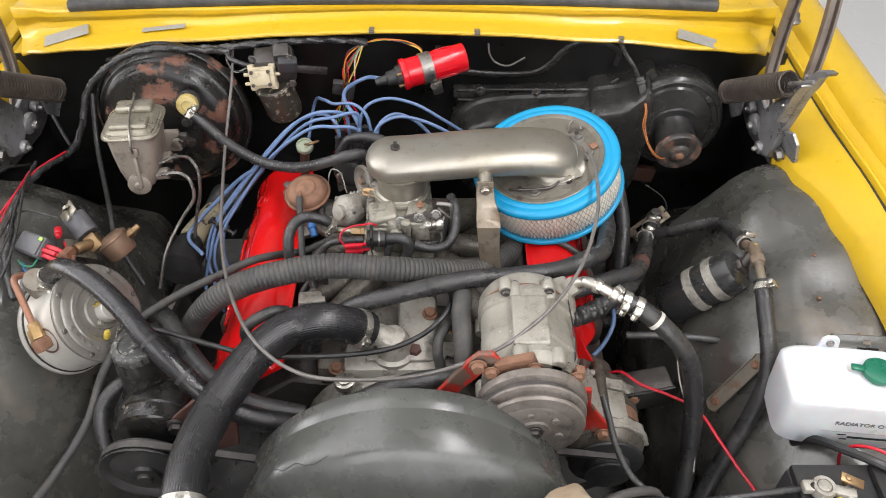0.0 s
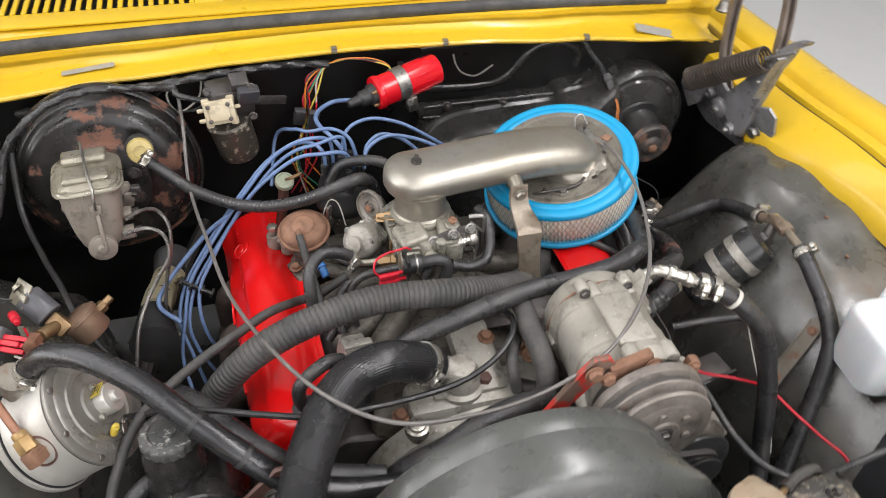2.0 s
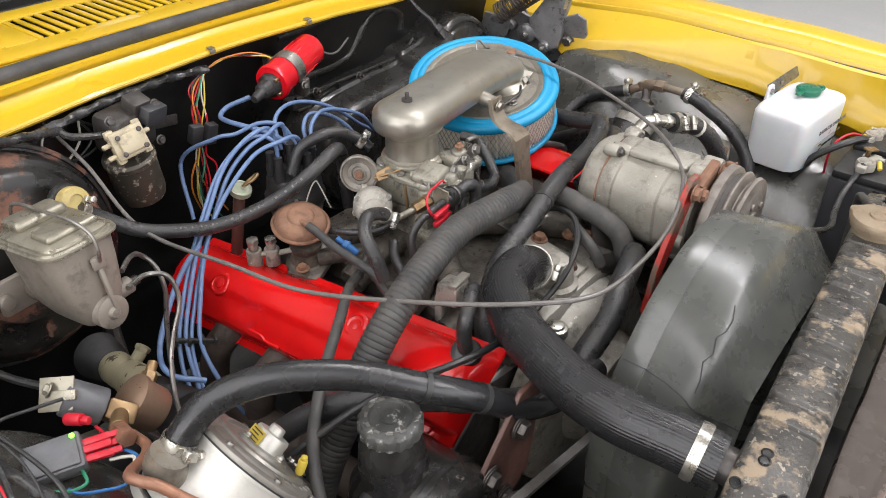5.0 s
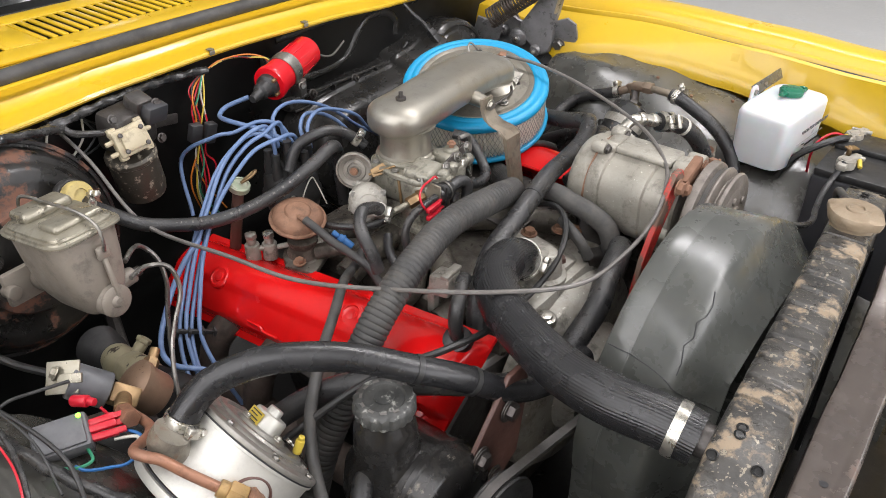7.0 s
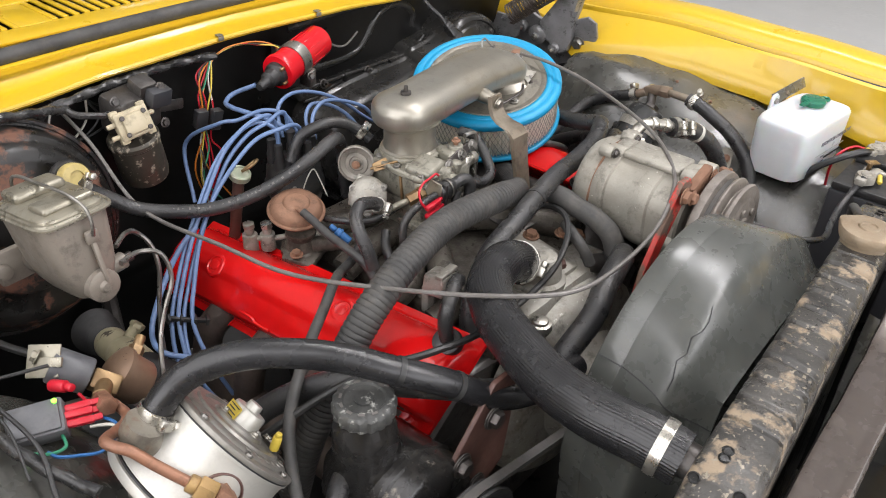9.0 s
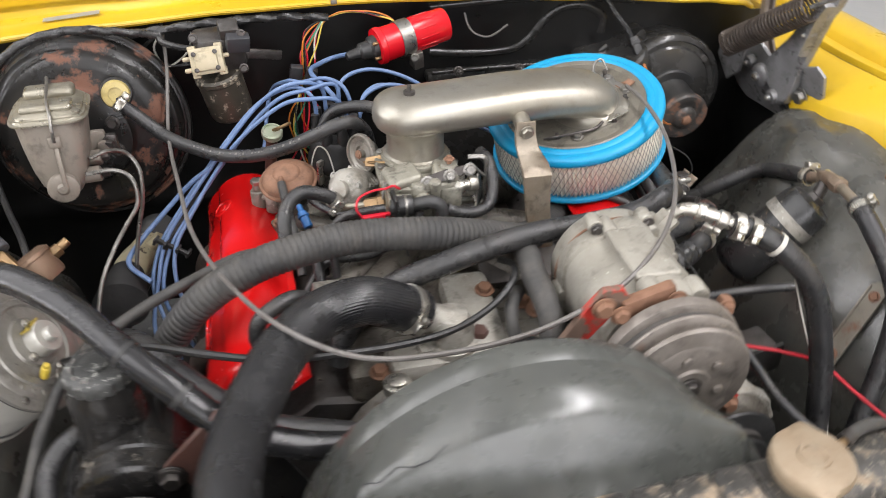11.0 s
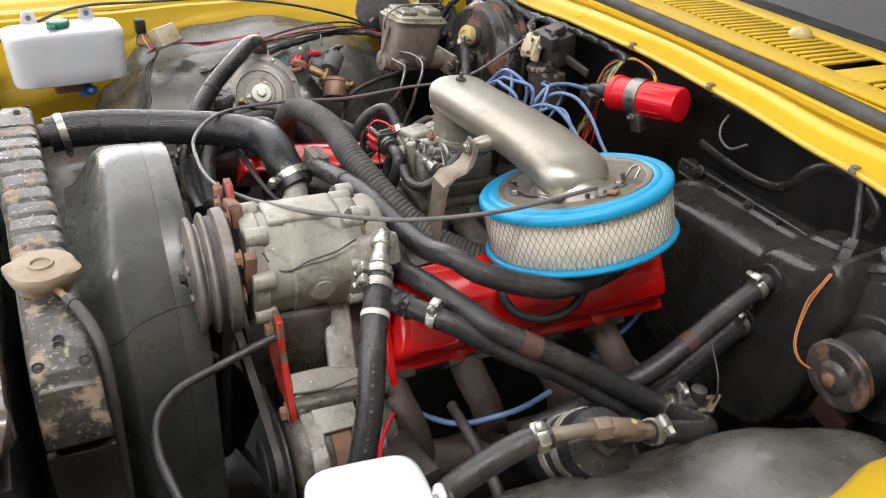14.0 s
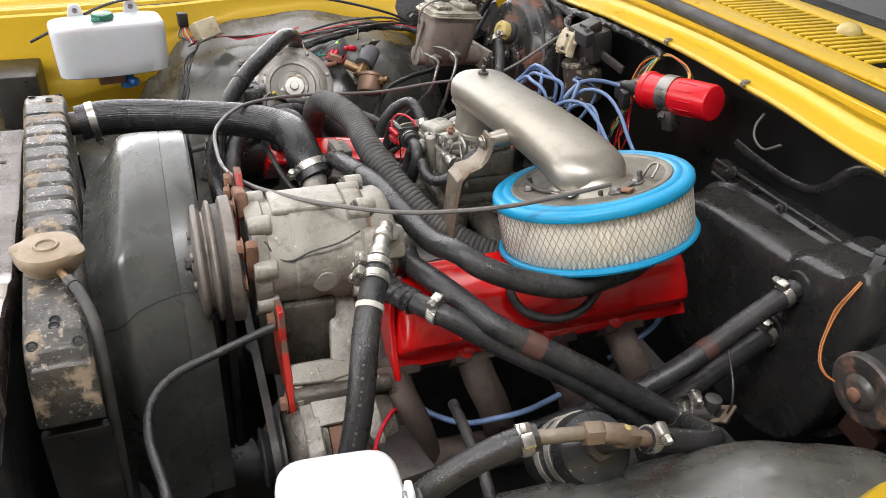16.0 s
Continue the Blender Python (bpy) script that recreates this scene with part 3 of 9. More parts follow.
def wheel_house(side):
    """Black inner guard with the wheel arch hump."""
    s = side
    rows = []
    for i in range(61):
        y = 0.28 + 1.07 * i / 60
        top = lerp_table(y, [(0.28, 0.66), (0.42, 0.70), (0.62, 0.752), (0.78, 0.79), (0.90, 0.812), (1.0, 0.824), (1.08, 0.816), (1.13, 0.802), (1.15, 0.68), (1.20, 0.55), (1.35, 0.50)])
        if s < 0:
            top = lerp_table(y, [(0.28, 0.58), (0.46, 0.61), (0.52, 0.70), (0.60, 0.775), (0.72, 0.812), (0.86, 0.826), (1.0, 0.812), (1.1, 0.78), (1.13, 0.75), (1.16, 0.66), (1.2, 0.55), (1.35, 0.50)])
            edge = lerp_table(y, [(0.28, 0.60), (0.46, 0.63), (0.52, 0.72), (0.6, 0.80), (0.72, 0.835), (0.86, 0.848), (1.0, 0.828), (1.1, 0.79), (1.13, 0.76), (1.16, 0.66), (1.2, 0.55), (1.35, 0.50)])
        else:
            edge = top
        inner = lerp_table(y, [(0.28, 0.46), (0.6, 0.42), (0.75, 0.378), (0.9, 0.358), (1.0, 0.372), (1.1, 0.41), (1.35, 0.47)] if s < 0 else [(0.28, 0.43), (0.6, 0.40), (0.75, 0.378), (0.9, 0.385), (1.1, 0.42), (1.35, 0.47)])
        low = min(top - 0.03, lerp_table(y, [(0.28, 0.46), (0.6, 0.50), (0.9, 0.58), (1.1, 0.58), (1.35, 0.46)]))
        bed = 0.004 * math.sin(y * 21)
        dip = max(0.0, min(1.0, (y - 0.80) / 0.12)) if s > 0 else 0.0
        seat = math.exp(-((y - 0.905) / 0.06) ** 2) if s > 0 else 0.0
        prof = [(inner - 0.035, 0.30), (inner - 0.02, low - 0.06), (inner, low), (inner + 0.035, low + (0.45 - 0.12 * dip) * (top - low)), (inner + 0.075, low + (0.72 - 0.12 * dip) * (top - low) + bed), (inner + 0.12, low + (0.89 - 0.02 * dip - 0.09 * seat) * (top - low) + bed),
                (inner + 0.165, low + (0.97 + 0.003 * dip - 0.05 * seat) * (top - low)), (inner + 0.2, top - 0.004 - 0.002 * dip), (0.655, top + 0.6 * (edge - top) - 0.001), (0.675, edge - 0.004), (0.70, edge - 0.012)]
        sm = spline([(px, 0, pz) for px, pz in prof], 3)
        dent = lambda p: (0.0026 if s > 0 else 0.0010) * math.sin(p.x * 38 + y * 9) * math.sin(y * 23 + p.x * 12) * max(0.0, min(1.0, (p.x - inner - 0.06) / 0.04, (0.64 - p.x) / 0.03))
        rows.append([(p.x if s > 0 else 2 * XC - p.x, y, p.z + dent(p)) for p in sm])
    return part("inner_guard", sheet(rows, 0.002, (0, 0, -1)), "humpgrey", car, "dusty black inner wheel guard")


wheel_house(1)
wheel_house(-1)

for s in (1, -1):
    part("rear_inner_panel", rbox(0.006, 0.24, 0.52, pose(XC + s * 0.748, 1.26, 0.585), 0.001), "firewall", car, "black rear inner guard panel")

part("headlamp_panel", rbox(0.12, 0.08, 0.22, pose(-0.80, 0.27, 0.665), 0.006), "bayblack", car, "black panel behind the headlamp")

# panel that carries the radiator
def support_z(x):
    return lerp_table(x, [(-0.365, 0.814), (-0.3, 0.812), (-0.2, 0.807), (-0.1, 0.801), (0.05, 0.801), (0.1, 0.815), (0.15, 0.829), (0.2, 0.840), (0.25, 0.848), (0.31, 0.855)])


rows = []
for x, z, yb, yf in [(-0.365 + 0.67 * i / 30, support_z(-0.365 + 0.67 * i / 30), None, None) for i in range(31)] + [(0.318, 0.853, 0.3710, 0.3325), (0.330, 0.846, 0.3685, 0.3305), (0.339, 0.834, 0.3635, 0.3280), (0.344, 0.818, 0.3555, 0.3235), (0.346, 0.798, 0.3470, 0.3160), (0.346, 0.775, 0.3390, 0.3090), (0.347, 0.74, 0.332, 0.302), (0.35, 0.66, 0.325, 0.295)]:
    yb = yb or lerp_table(x, [(-0.365, 0.3295), (-0.1, 0.340), (0.0, 0.344), (0.07, 0.348), (0.15, 0.354), (0.2, 0.3585), (0.25, 0.3635), (0.31, 0.3684)])
    yf = yf or lerp_table(x, [(-0.365, 0.286), (-0.236, 0.289), (-0.078, 0.293), (0.0, 0.300), (0.15, 0.3213), (0.31, 0.3325)])
    nx, nz = (0.0, 1.0) if x < 0.31 else (min(1.0, (0.855 - z) / 0.045), max(0.0, 1 - (0.855 - z) / 0.045))
    rows.append([(x - nx * d, y, z - nz * d) for y, d in ((yb - 0.001, 0.03), (yb - 0.001, 0.007), (yb - 0.003, 0.0015), (yb - 0.008, 0.0), (yf + 0.012, 0.0005), (yf + 0.008, 0.0), (yf + 0.004, -0.002), (yf, -0.0015), (yf - 0.003, 0.003), (yf - 0.004, 0.02), (yf - 0.004, 0.15))])
support = part("radiator_support", sheet(rows, 0.002, (0, 0, -1)), "support", car, "dark brown painted radiator support panel")
for x in (-0.255, 0.205):
    part("support_hole", lathe([(0.0002, 0.0004), (0.0034, 0.0004), (0.0042, 0.0010), (0.0034, 0.0012)], pose(x, 0.326 + 0.072 * x, support_z(x) - 0.0005), 14), "ink", support, "small dark hole")
# added black sheet, hides the lit floor so the radiator gap stays dark
part("radiator_dark_sheet", rbox(0.70, 0.012, 0.40, pose(-0.02, 0.332, 0.575, 0, 0, 3.0), 0.002), "wire_black", car, "plain black sheet added to darken the gap ahead of the radiator")
for w, x in ((0.48, -0.61), (0.33, 0.50)):
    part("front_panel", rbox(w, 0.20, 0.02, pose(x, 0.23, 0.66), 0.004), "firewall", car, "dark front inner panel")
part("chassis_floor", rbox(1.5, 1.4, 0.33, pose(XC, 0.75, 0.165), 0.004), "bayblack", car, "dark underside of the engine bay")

# ---- radiator ----
radiator = thing("radiator", (0, 0.39, 0.45), "black worn radiator with ribbed top tank", "radiator")


def tank_profile(x):
    """Crown height of the top tank at x."""
    return lerp_table(x, [(-0.388, 0.800), (-0.384, 0.826), (-0.376, 0.848), (-0.362, 0.864), (-0.34, 0.873), (-0.31, 0.877), (-0.2, 0.873), (0.0, 0.866), (0.17, 0.860), (0.22, 0.859), (0.25, 0.857), (0.27, 0.851), (0.284, 0.836), (0.293, 0.810)])


def skew(x):
    """The radiator stands slightly askew to the engine."""
    return 0.005 + 0.072 * x


rings = []
n = 330
for i in range(n + 1):
    x = -0.388 + 0.681 * i / n
    z = tank_profile(x)
    rib = 0.0
    if -0.265 < x < 0.105:
        ph = (x + 0.265) / 0.037 % 1
        rib = 0.0038 * (1 / (1 + math.exp(-(abs(ph - 0.5) - 0.39) * 70)))
    y0, y1 = 0.359 + rib + skew(x), 0.416 - rib + skew(x)
    zt = z - rib * 0.9
    rings.append([(x, y0, 0.775), (x, y0 - 0.001, zt - 0.03), (x, y0, zt - 0.010), (x, y0 + 0.002, zt - 0.004), (x, y0 + 0.007, zt - 0.0005), (x, (y0 + y1) / 2, zt + 0.0005), (x, y1 - 0.007, zt - 0.0005), (x, y1 - 0.002, zt - 0.004), (x, y1, zt - 0.010), (x, y1 + 0.001, zt - 0.03), (x, y1, 0.775)])
tank = part("top_tank", fixed(loft(rings)), "radtank", radiator, "ribbed black top tank, worn to brown")
# unseen black sheet added in place of the shade behind the grille
part("grille_dark_sheet", rbox(1.5, 0.30, 0.02, pose(XC, -0.03, 0.42), 0.004), "firewall", car, "black sheet standing in for the shaded space behind the grille")
part("core", rbox(0.65, 0.05, 0.42, pose(-0.046, 0.391, 0.575, 0, 0, 4.1), 0.003), "bayblack", radiator, "dark radiator core")
for x in (-0.378, 0.283):
    part("side_strap", rbox(0.012, 0.062, 0.42, pose(x, 0.387 + skew(x), 0.55), 0.003), "bayblack", radiator)
cap_at = (0.141, 0.403, 0.867)
neck = part("filler_neck", lathe([(0.026, -0.01), (0.026, 0.006), (0.029, 0.007), (0.029, 0.009), (0.02, 0.009)], Matrix.Translation(cap_at), 28), "radcap", radiator)
capm = basis((cap_at[0], cap_at[1], cap_at[2] + 0.008), (0, 0, 1)) @ pose(0, 0, 0, 0, 0, 25)
part("pressure_cap", lathe([(0.0305, -0.006), (0.0325, 0), (0.0325, 0.006), (0.031, 0.0085), (0.024, 0.0095), (0.013, 0.0098), (0.012, 0.0118), (0.0095, 0.0118), (0.0085, 0.0098), (0.0002, 0.0096)], capm, 48,
                           wave=lambda a, h: 0.006 * max(0, math.cos(2 * a)) ** 6 if h < 0.0084 else 0), "radcap", radiator, "aged brass pressure cap with two ears")
part("overflow_nipple", rod((0.162, 0.411, 0.870), (0.190, 0.424, 0.868), 0.004), "brass", radiator)
part("hose_neck", rod((-0.303, 0.38, 0.838), (-0.304, 0.44, 0.843), 0.0175), "darksteel", radiator)
for x, y, z, nx in ((-0.315, 0.3775, 0, -0.15), (-0.306, 0.3785, 0, -0.1), (-0.346, 0.3885, 0, -0.3), (-0.341, 0.3515, 0, -0.3), (0.238, 0.411, 0, 0.3), (0.247, 0.411, 0, 0.3), (0.269, 0.431, 0, 0.6), (0.267, 0.392, 0, 0.6)):
    part("tank_hole", lathe([(0.0002, -0.002), (0.0048, -0.002), (0.0054, 0.0006), (0.0040, 0.0010), (0.0034, 0.0002), (0.0002, 0.0)], basis((x, y, tank_profile(x) + 0.0006), (nx, 0, 1)), 16), "firewall", radiator, "dark punched hole")

# ---- fan shroud ----
shroud = thing("fan_shroud", (-0.045, 0.5, 0.55), "dark grey moulded plastic radiator fan shroud", "fan shroud")
SZ = 0.713
rings = []
seg = 96
profile = ((0.553, 0.1865, 0), (0.555, 0.190, 0), (0.552, 0.1915, 0), (0.527, 0.1925, 0), (0.5260, 0.1918, 0), (0.5250, 0.1918, 0), (0.5245, 0.1927, 0), (0.50, 0.194, 0.04), (0.481, 0.193, 0.10), (0.474, 0.1905, 0.14), (0.469, 0.186, 0.19), (0.464, 0.179, 0.24), (0.455, 0.164, 0.31), (0.446, 0.150, 0.36), (0.434, 0.137, 0.42), (0.424, 0.133, 0.45))
for y, r, flat in profile:
    ring = []
    for k in range(seg):
        a = 2 * math.pi * k / seg
        cx, cz = math.cos(a), math.sin(a)
        sq = max(abs(cx), abs(cz))
        low = min(1.0, max(0.0, -cz * 2.2))
        f = max(flat, 0.85 * low)
        rr = r * ((1 - f) + f / sq * 0.98)
        wide = 1 + flat * 0.75 + (0.14 if cx < 0 else 0.10) * min(1.0, 1 - cz) * (1 - flat)
        ring.append((-0.045 + rr * cx * wide + 0.03 * flat, y, SZ - 0.03 * flat + rr * cz * (1.0 if cz > 0 else 1.25)))
    rings.append(ring)
inner = [[(p[0] * 0.985 - 0.0007, p[1], SZ + (p[2] - SZ) * 0.985) for p in r] for r in reversed(rings)]
shell = part("shell", fixed(loft(rings + inner + rings[:1], True, False)), "shroud", shroud)
for k0 in (7, seg // 2 - 9):
    line = [Vector(r[k0]) * 1.0 for r in rings[2:]]
    part("joint_line", sweep(line, 0.0007, 6), "ink", shroud, "dark joint between the shroud halves")
crack = [Vector(rings[9 + (j % 3 == 1) + (j % 4 == 2)][31 + j]) + V(0, 0, 0.0004) for j in range(8)]
part("crack", sweep(crack, 0.0006, 5), "ink", shroud, "thin dark crack in the plastic")
for k in range(5):
    part("embossed_bar", rbox(0.008, 0.004, 0.001, pose(-0.045 + 0.1905 * math.cos(1.15 + 0.05 * k), 0.540, SZ + 0.1915 * math.sin(1.15 + 0.05 * k), 0, 90 - math.degrees(1.15 + 0.05 * k), 0), 0), "shroud", shroud, "unreadable raised letter")


# ---- engine ----
engine = thing("engine", (-0.01, 0.9, 0.34), "eight-cylinder engine with red rocker covers", "engine")
block_prof = [(-0.15, 0.34), (-0.18, 0.48), (-0.235, 0.60), (-0.290, 0.610), (-0.190, 0.690), (-0.13, 0.68), (0.11, 0.69), (0.175, 0.755), (0.262, 0.668), (0.215, 0.60), (0.16, 0.48), (0.13, 0.34)]
part("block", plate([(x, z) for x, z in block_prof], 0.43, basis((-0.045, 1.135, 0.02), (0, -1, 0), (1, 0, 0)), 0.006), "darksteel", engine, "grimy dark cast block and heads")
part("timing_cover", fixed(loft([[(-0.05 + r * math.cos(a), y, 0.60 + 0.9 * r * math.sin(a)) for a in [2 * math.pi * k / 28 for k in range(28)]] for y, r in ((0.70, 0.17), (0.668, 0.165), (0.655, 0.15), (0.65, 0.09), (0.62, 0.08), (0.618, 0.05))])), "alu", engine, "stained alloy water pump and timing cover")


def rocker_cover(side):
    """Pressed cover: flange, broad domed body with a swaged crease, round bosses and bolted lip."""
    s = side
    if s < 0:
        c, ang, y0, y1, su, sv, yaw, tilt, end_f, end_r = V(-0.2944, 0.9, 0.7114), 0.6342, 0.683, 1.215, 0.959, 0.929, -0.040, -0.099, 0.030, 0.040
    else:
        c, ang, y0, y1, su, sv, yaw, tilt, end_f, end_r = V(0.177, 0.9, 0.746), -0.7854, 0.755, 1.165, 1.0, 1.0, 0.0, 0.0, 0.030, 0.030
    e = V(math.cos(ang), 0, math.sin(ang)) * -s
    up = V(-math.sin(ang), 0, math.cos(ang))

    def at(u, v, y):
        return c + V(yaw * (y - 0.9), y - 0.9, tilt * (y - 0.9)) + e * (u * su) + up * (v * sv)

    dome = [(-0.066, 0.0), (-0.067, 0.003), (-0.064, 0.0045), (-0.0595, 0.0055), (-0.0572, 0.0085), (-0.0558, 0.016), (-0.0543, 0.027), (-0.0525, 0.036), (-0.0500, 0.0425), (-0.0455, 0.0480), (-0.038, 0.0515), (-0.028, 0.0535), (-0.0185, 0.0548), (-0.0135, 0.0560), (-0.0085, 0.0582), (-0.003, 0.0592), (0.008, 0.0588),
            (0.018, 0.0560), (0.026, 0.0520), (0.034, 0.0465), (0.042, 0.0385), (0.0485, 0.028), (0.0525, 0.018), (0.055, 0.010), (0.058, 0.006), (0.064, 0.005), (0.067, 0.003), (0.066, 0.0)]
    rings = []
    n = 110
    for i in range(n + 1):
        y = y0 + (y1 - y0) * i / n
        q = min(1.0, (y - y0) / end_f, (y1 - y) / end_r)
        k = math.sqrt(max(0.0, 1 - (1 - q) ** 2))
        swage = 1 / (1 + math.exp(-(y - y0 - 0.17) * 110)) - 1 / (1 + math.exp(-(y - y1 + 0.06) * 140))
        pads = sum(math.exp(-((y - p) / 0.022) ** 4) for p in (0.75, 0.885, 1.045))
        ring = []
        for u, v in dome:
            if v > 0.006:
                low = 0.0026 * swage if u < -0.012 else 0.0
                if -0.05 < u < -0.03:
                    low += 0.0030 * (1 - min(1.0, pads))
                v = 0.006 + (v - 0.006) * (0.18 + 0.82 * k) - low * k
                v += 0.0007 * math.sin(y * 41 + u * 60) * k
                u *= 0.90 + 0.10 * k
            if s > 0 and u > 0:
                u, v = u * 0.86, v * (1 - 2.5 * u)
            ring.append(tuple(at(u, v, y)))
        rings.append(ring)
    cover = part("rocker_cover", fixed(loft(rings)), "red", engine, "glossy red pressed rocker cover")
    for y in (0.72, 0.845, 0.955, 1.058):
        part("cover_bolt", joined(lathe(disc_stack(0.0105, 0.002, 0.0008), basis(at(-0.0595, 0.0050, y), up), 20), hexbolt(at(-0.0595, 0.006, y), up, 0.0062 if s < 0 else 0.0045, 0.006 if s < 0 else 0.003)), "red", cover)
    for u, v, y in ((0.018, 0.0545, 0.858), (-0.002, 0.0585, 1.094)) if s < 0 else ():
        part("raised_boss", lathe([(0.0175, -0.004), (0.0168, 0.0008), (0.0150, 0.0022), (0.0125, 0.0024), (0.0115, 0.0010), (0.0075, 0.0008), (0.0068, 0.0022), (0.0045, 0.0028), (0.0002, 0.0028)], basis(at(u, v, y), up + e * (u * 6)), 28), "red", cover)
    for y in (0.815, 0.965):
        part("pressed_rib", tube([at(-0.0435, 0.0478, y + 0.045), at(-0.0448, 0.0480, y + 0.020), at(-0.0488, 0.0440, y + 0.012), at(-0.0495, 0.0430, y - 0.014)], 0.0021, 8, 6), "red", cover)
    return cover


rocker_cover(-1)
rocker_cover(1)

# inlet manifold: valley cover, runners and carburettor pad
manifold = part("intake_manifold", rbox(0.28, 0.40, 0.05, pose(-0.055, 0.905, 0.712), 0.012), "manifold", engine, "oil-stained cast alloy inlet manifold")
part("carburettor_pad", rbox(0.12, 0.13, 0.05, pose(-0.068, 0.965, 0.752), 0.01), "manifold", manifold)
part("water_crossover", joined(rbox(0.20, 0.06, 0.045, pose(-0.05, 0.715, 0.738), 0.012), rbox(0.06, 0.12, 0.03, pose(-0.04, 0.76, 0.76, 8, 0, 0), 0.010)), "alu", manifold)
for s in (-1, 1):
    for y in (0.785, 0.86, 0.955, 1.05):
        part("runner", tube([(-0.065, 0.95, 0.755), (-0.055 + s * 0.08, y * 0.6 + 0.38, 0.757), (-0.055 + s * 0.135, y, 0.745), (-0.055 + s * 0.165, y, 0.735)], 0.020, 12, 6), "manifold", manifold)
part("valley_plate", rbox(0.11, 0.10, 0.004, pose(0.045, 0.86, 0.765, 6, 0, 0), 0.001), "darksteel", engine)
part("thermostat_housing", joined(lathe([(0.034, 0), (0.034, 0.008), (0.028, 0.012), (0.026, 0.03), (0.019, 0.042), (0.0002, 0.047)], pose(-0.075, 0.722, 0.757), 28), rod((-0.075, 0.722, 0.787), (-0.128, 0.735, 0.799), 0.0175), rbox(0.09, 0.045, 0.010, pose(-0.07, 0.722, 0.763), 0.004)), "alu", engine, "pale alloy thermostat housing")
part("temperature_sender", joined(hexbolt((-0.042, 0.716, 0.766), (0, -0.1, 1), 0.010, 0.010)), "brownpaint", engine, "red-brown hexagon plug")
for x, y, z in ((-0.16, 0.70, 0.745), (0.03, 0.735, 0.775), (0.018, 0.752, 0.776), (-0.02, 0.78, 0.778)):
    part("manifold_bolt", hexbolt((x, y, z), (0, -0.1, 1), 0.009, 0.008), "rust", engine)
part("water_outlet", rod((0.0, 0.70, 0.757), (0.045, 0.685, 0.745), 0.0145), "darksteel", engine)
part("bypass_stub", joined(lathe(disc_stack(0.016, 0.014, 0.003), pose(-0.145, 0.672, 0.742), 20), lathe(disc_stack(0.011, 0.03, 0.003), pose(-0.145, 0.672, 0.73), 16)), "bright", engine)
part("manifold_bracket", joined(rbox(0.036, 0.03, 0.028, pose(-0.205, 0.79, 0.79, 0, 10, 12), 0.004), rbox(0.012, 0.012, 0.04, pose(-0.215, 0.80, 0.765), 0.002), rbox(0.04, 0.012, 0.006, pose(-0.20, 0.783, 0.806, 0, 5, 10), 0.002)), "alu", engine, "small alloy switch bracket")

# exhaust manifolds
for s in (-1, 1):
    x0 = -0.055 + s * 0.265
    man = part("exhaust_manifold", tube([(x0 + s * 0.05, 0.735, 0.575), (x0 + s * 0.053, 0.9, 0.565), (x0 + s * 0.05, 1.10, 0.55), (x0 + s * 0.03, 1.2, 0.48)], 0.026, 12, 6), "exhaust", engine, "rust-brown cast exhaust manifold")
    for y in (0.755, 0.86, 0.97, 1.07):
        part("branch", tube([(x0 - s * 0.01, y, 0.69), (x0 + s * 0.03, y, 0.672), (x0 + s * 0.05, y + 0.012, 0.64), (x0 + s * 0.052, y + 0.03, 0.575)], 0.021, 12, 5), "exhaust", man)
        part("flange", rbox(0.016, 0.06, 0.05, pose(x0, y, 0.684, 0, s * 45, 0), 0.004), "exhaust", man)
        part("flange_bolt", hexbolt((x0 + s * 0.008, y + 0.024, 0.694), (s, 0, 1), 0.007, 0.006), "rust", man)

# ---- carburettor ----
carb = thing("carburettor", (-0.068, 0.965, 0.775), "stained zinc two-barrel carburettor", "carburettor")
part("base_plate", rbox(0.11, 0.12, 0.012, pose(-0.070, 0.955, 0.781), 0.004), "carb", carb)
part("throttle_body", joined(rbox(0.092, 0.10, 0.03, pose(-0.070, 0.955, 0.800), 0.006), rod((-0.13, 0.945, 0.80), (0.004, 0.925, 0.815), 0.004)), "carb", carb)
part("main_body", joined(rbox(0.096, 0.11, 0.044, pose(-0.070, 0.956, 0.832), 0.008, 3), rbox(0.05, 0.03, 0.038, pose(-0.098, 0.905, 0.836, 0, 0, 8), 0.008, 3), rbox(0.03, 0.022, 0.05, pose(-0.036, 0.905, 0.832, 0, 0, -6), 0.006, 3)), "carb", carb, "oil-stained cast main body")
part("float_bowl", joined(lathe([(0.0002, -0.03), (0.012, -0.03), (0.015, -0.026), (0.0165, 0.0), (0.0165, 0.03), (0.014, 0.034), (0.0002, 0.035)], pose(-0.074, 0.902, 0.832), 24), rod((-0.082, 0.905, 0.84), (-0.083, 0.912, 0.874), 0.007, 0.003), rod((-0.060, 0.905, 0.80), (-0.058, 0.89, 0.87), 0.008, 0.003)), "carb", carb, "rounded cast float bowl column")
part("bowl_plug", joined(lathe(disc_stack(0.0105, 0.007, 0.002), basis((-0.074, 0.887, 0.848), (0, -1, 0.1)), 24), hexbolt((-0.074, 0.880, 0.849), (0, -1, 0.1), 0.007, 0.005)), "carb", carb)
lid = [(-0.122, 0.905), (-0.112, 0.894), (-0.088, 0.893), (-0.080, 0.886), (-0.066, 0.886), (-0.058, 0.894), (-0.030, 0.896), (-0.018, 0.908), (-0.017, 0.945), (-0.022, 1.0), (-0.04, 1.012), (-0.10, 1.012), (-0.122, 0.995), (-0.124, 0.95)]
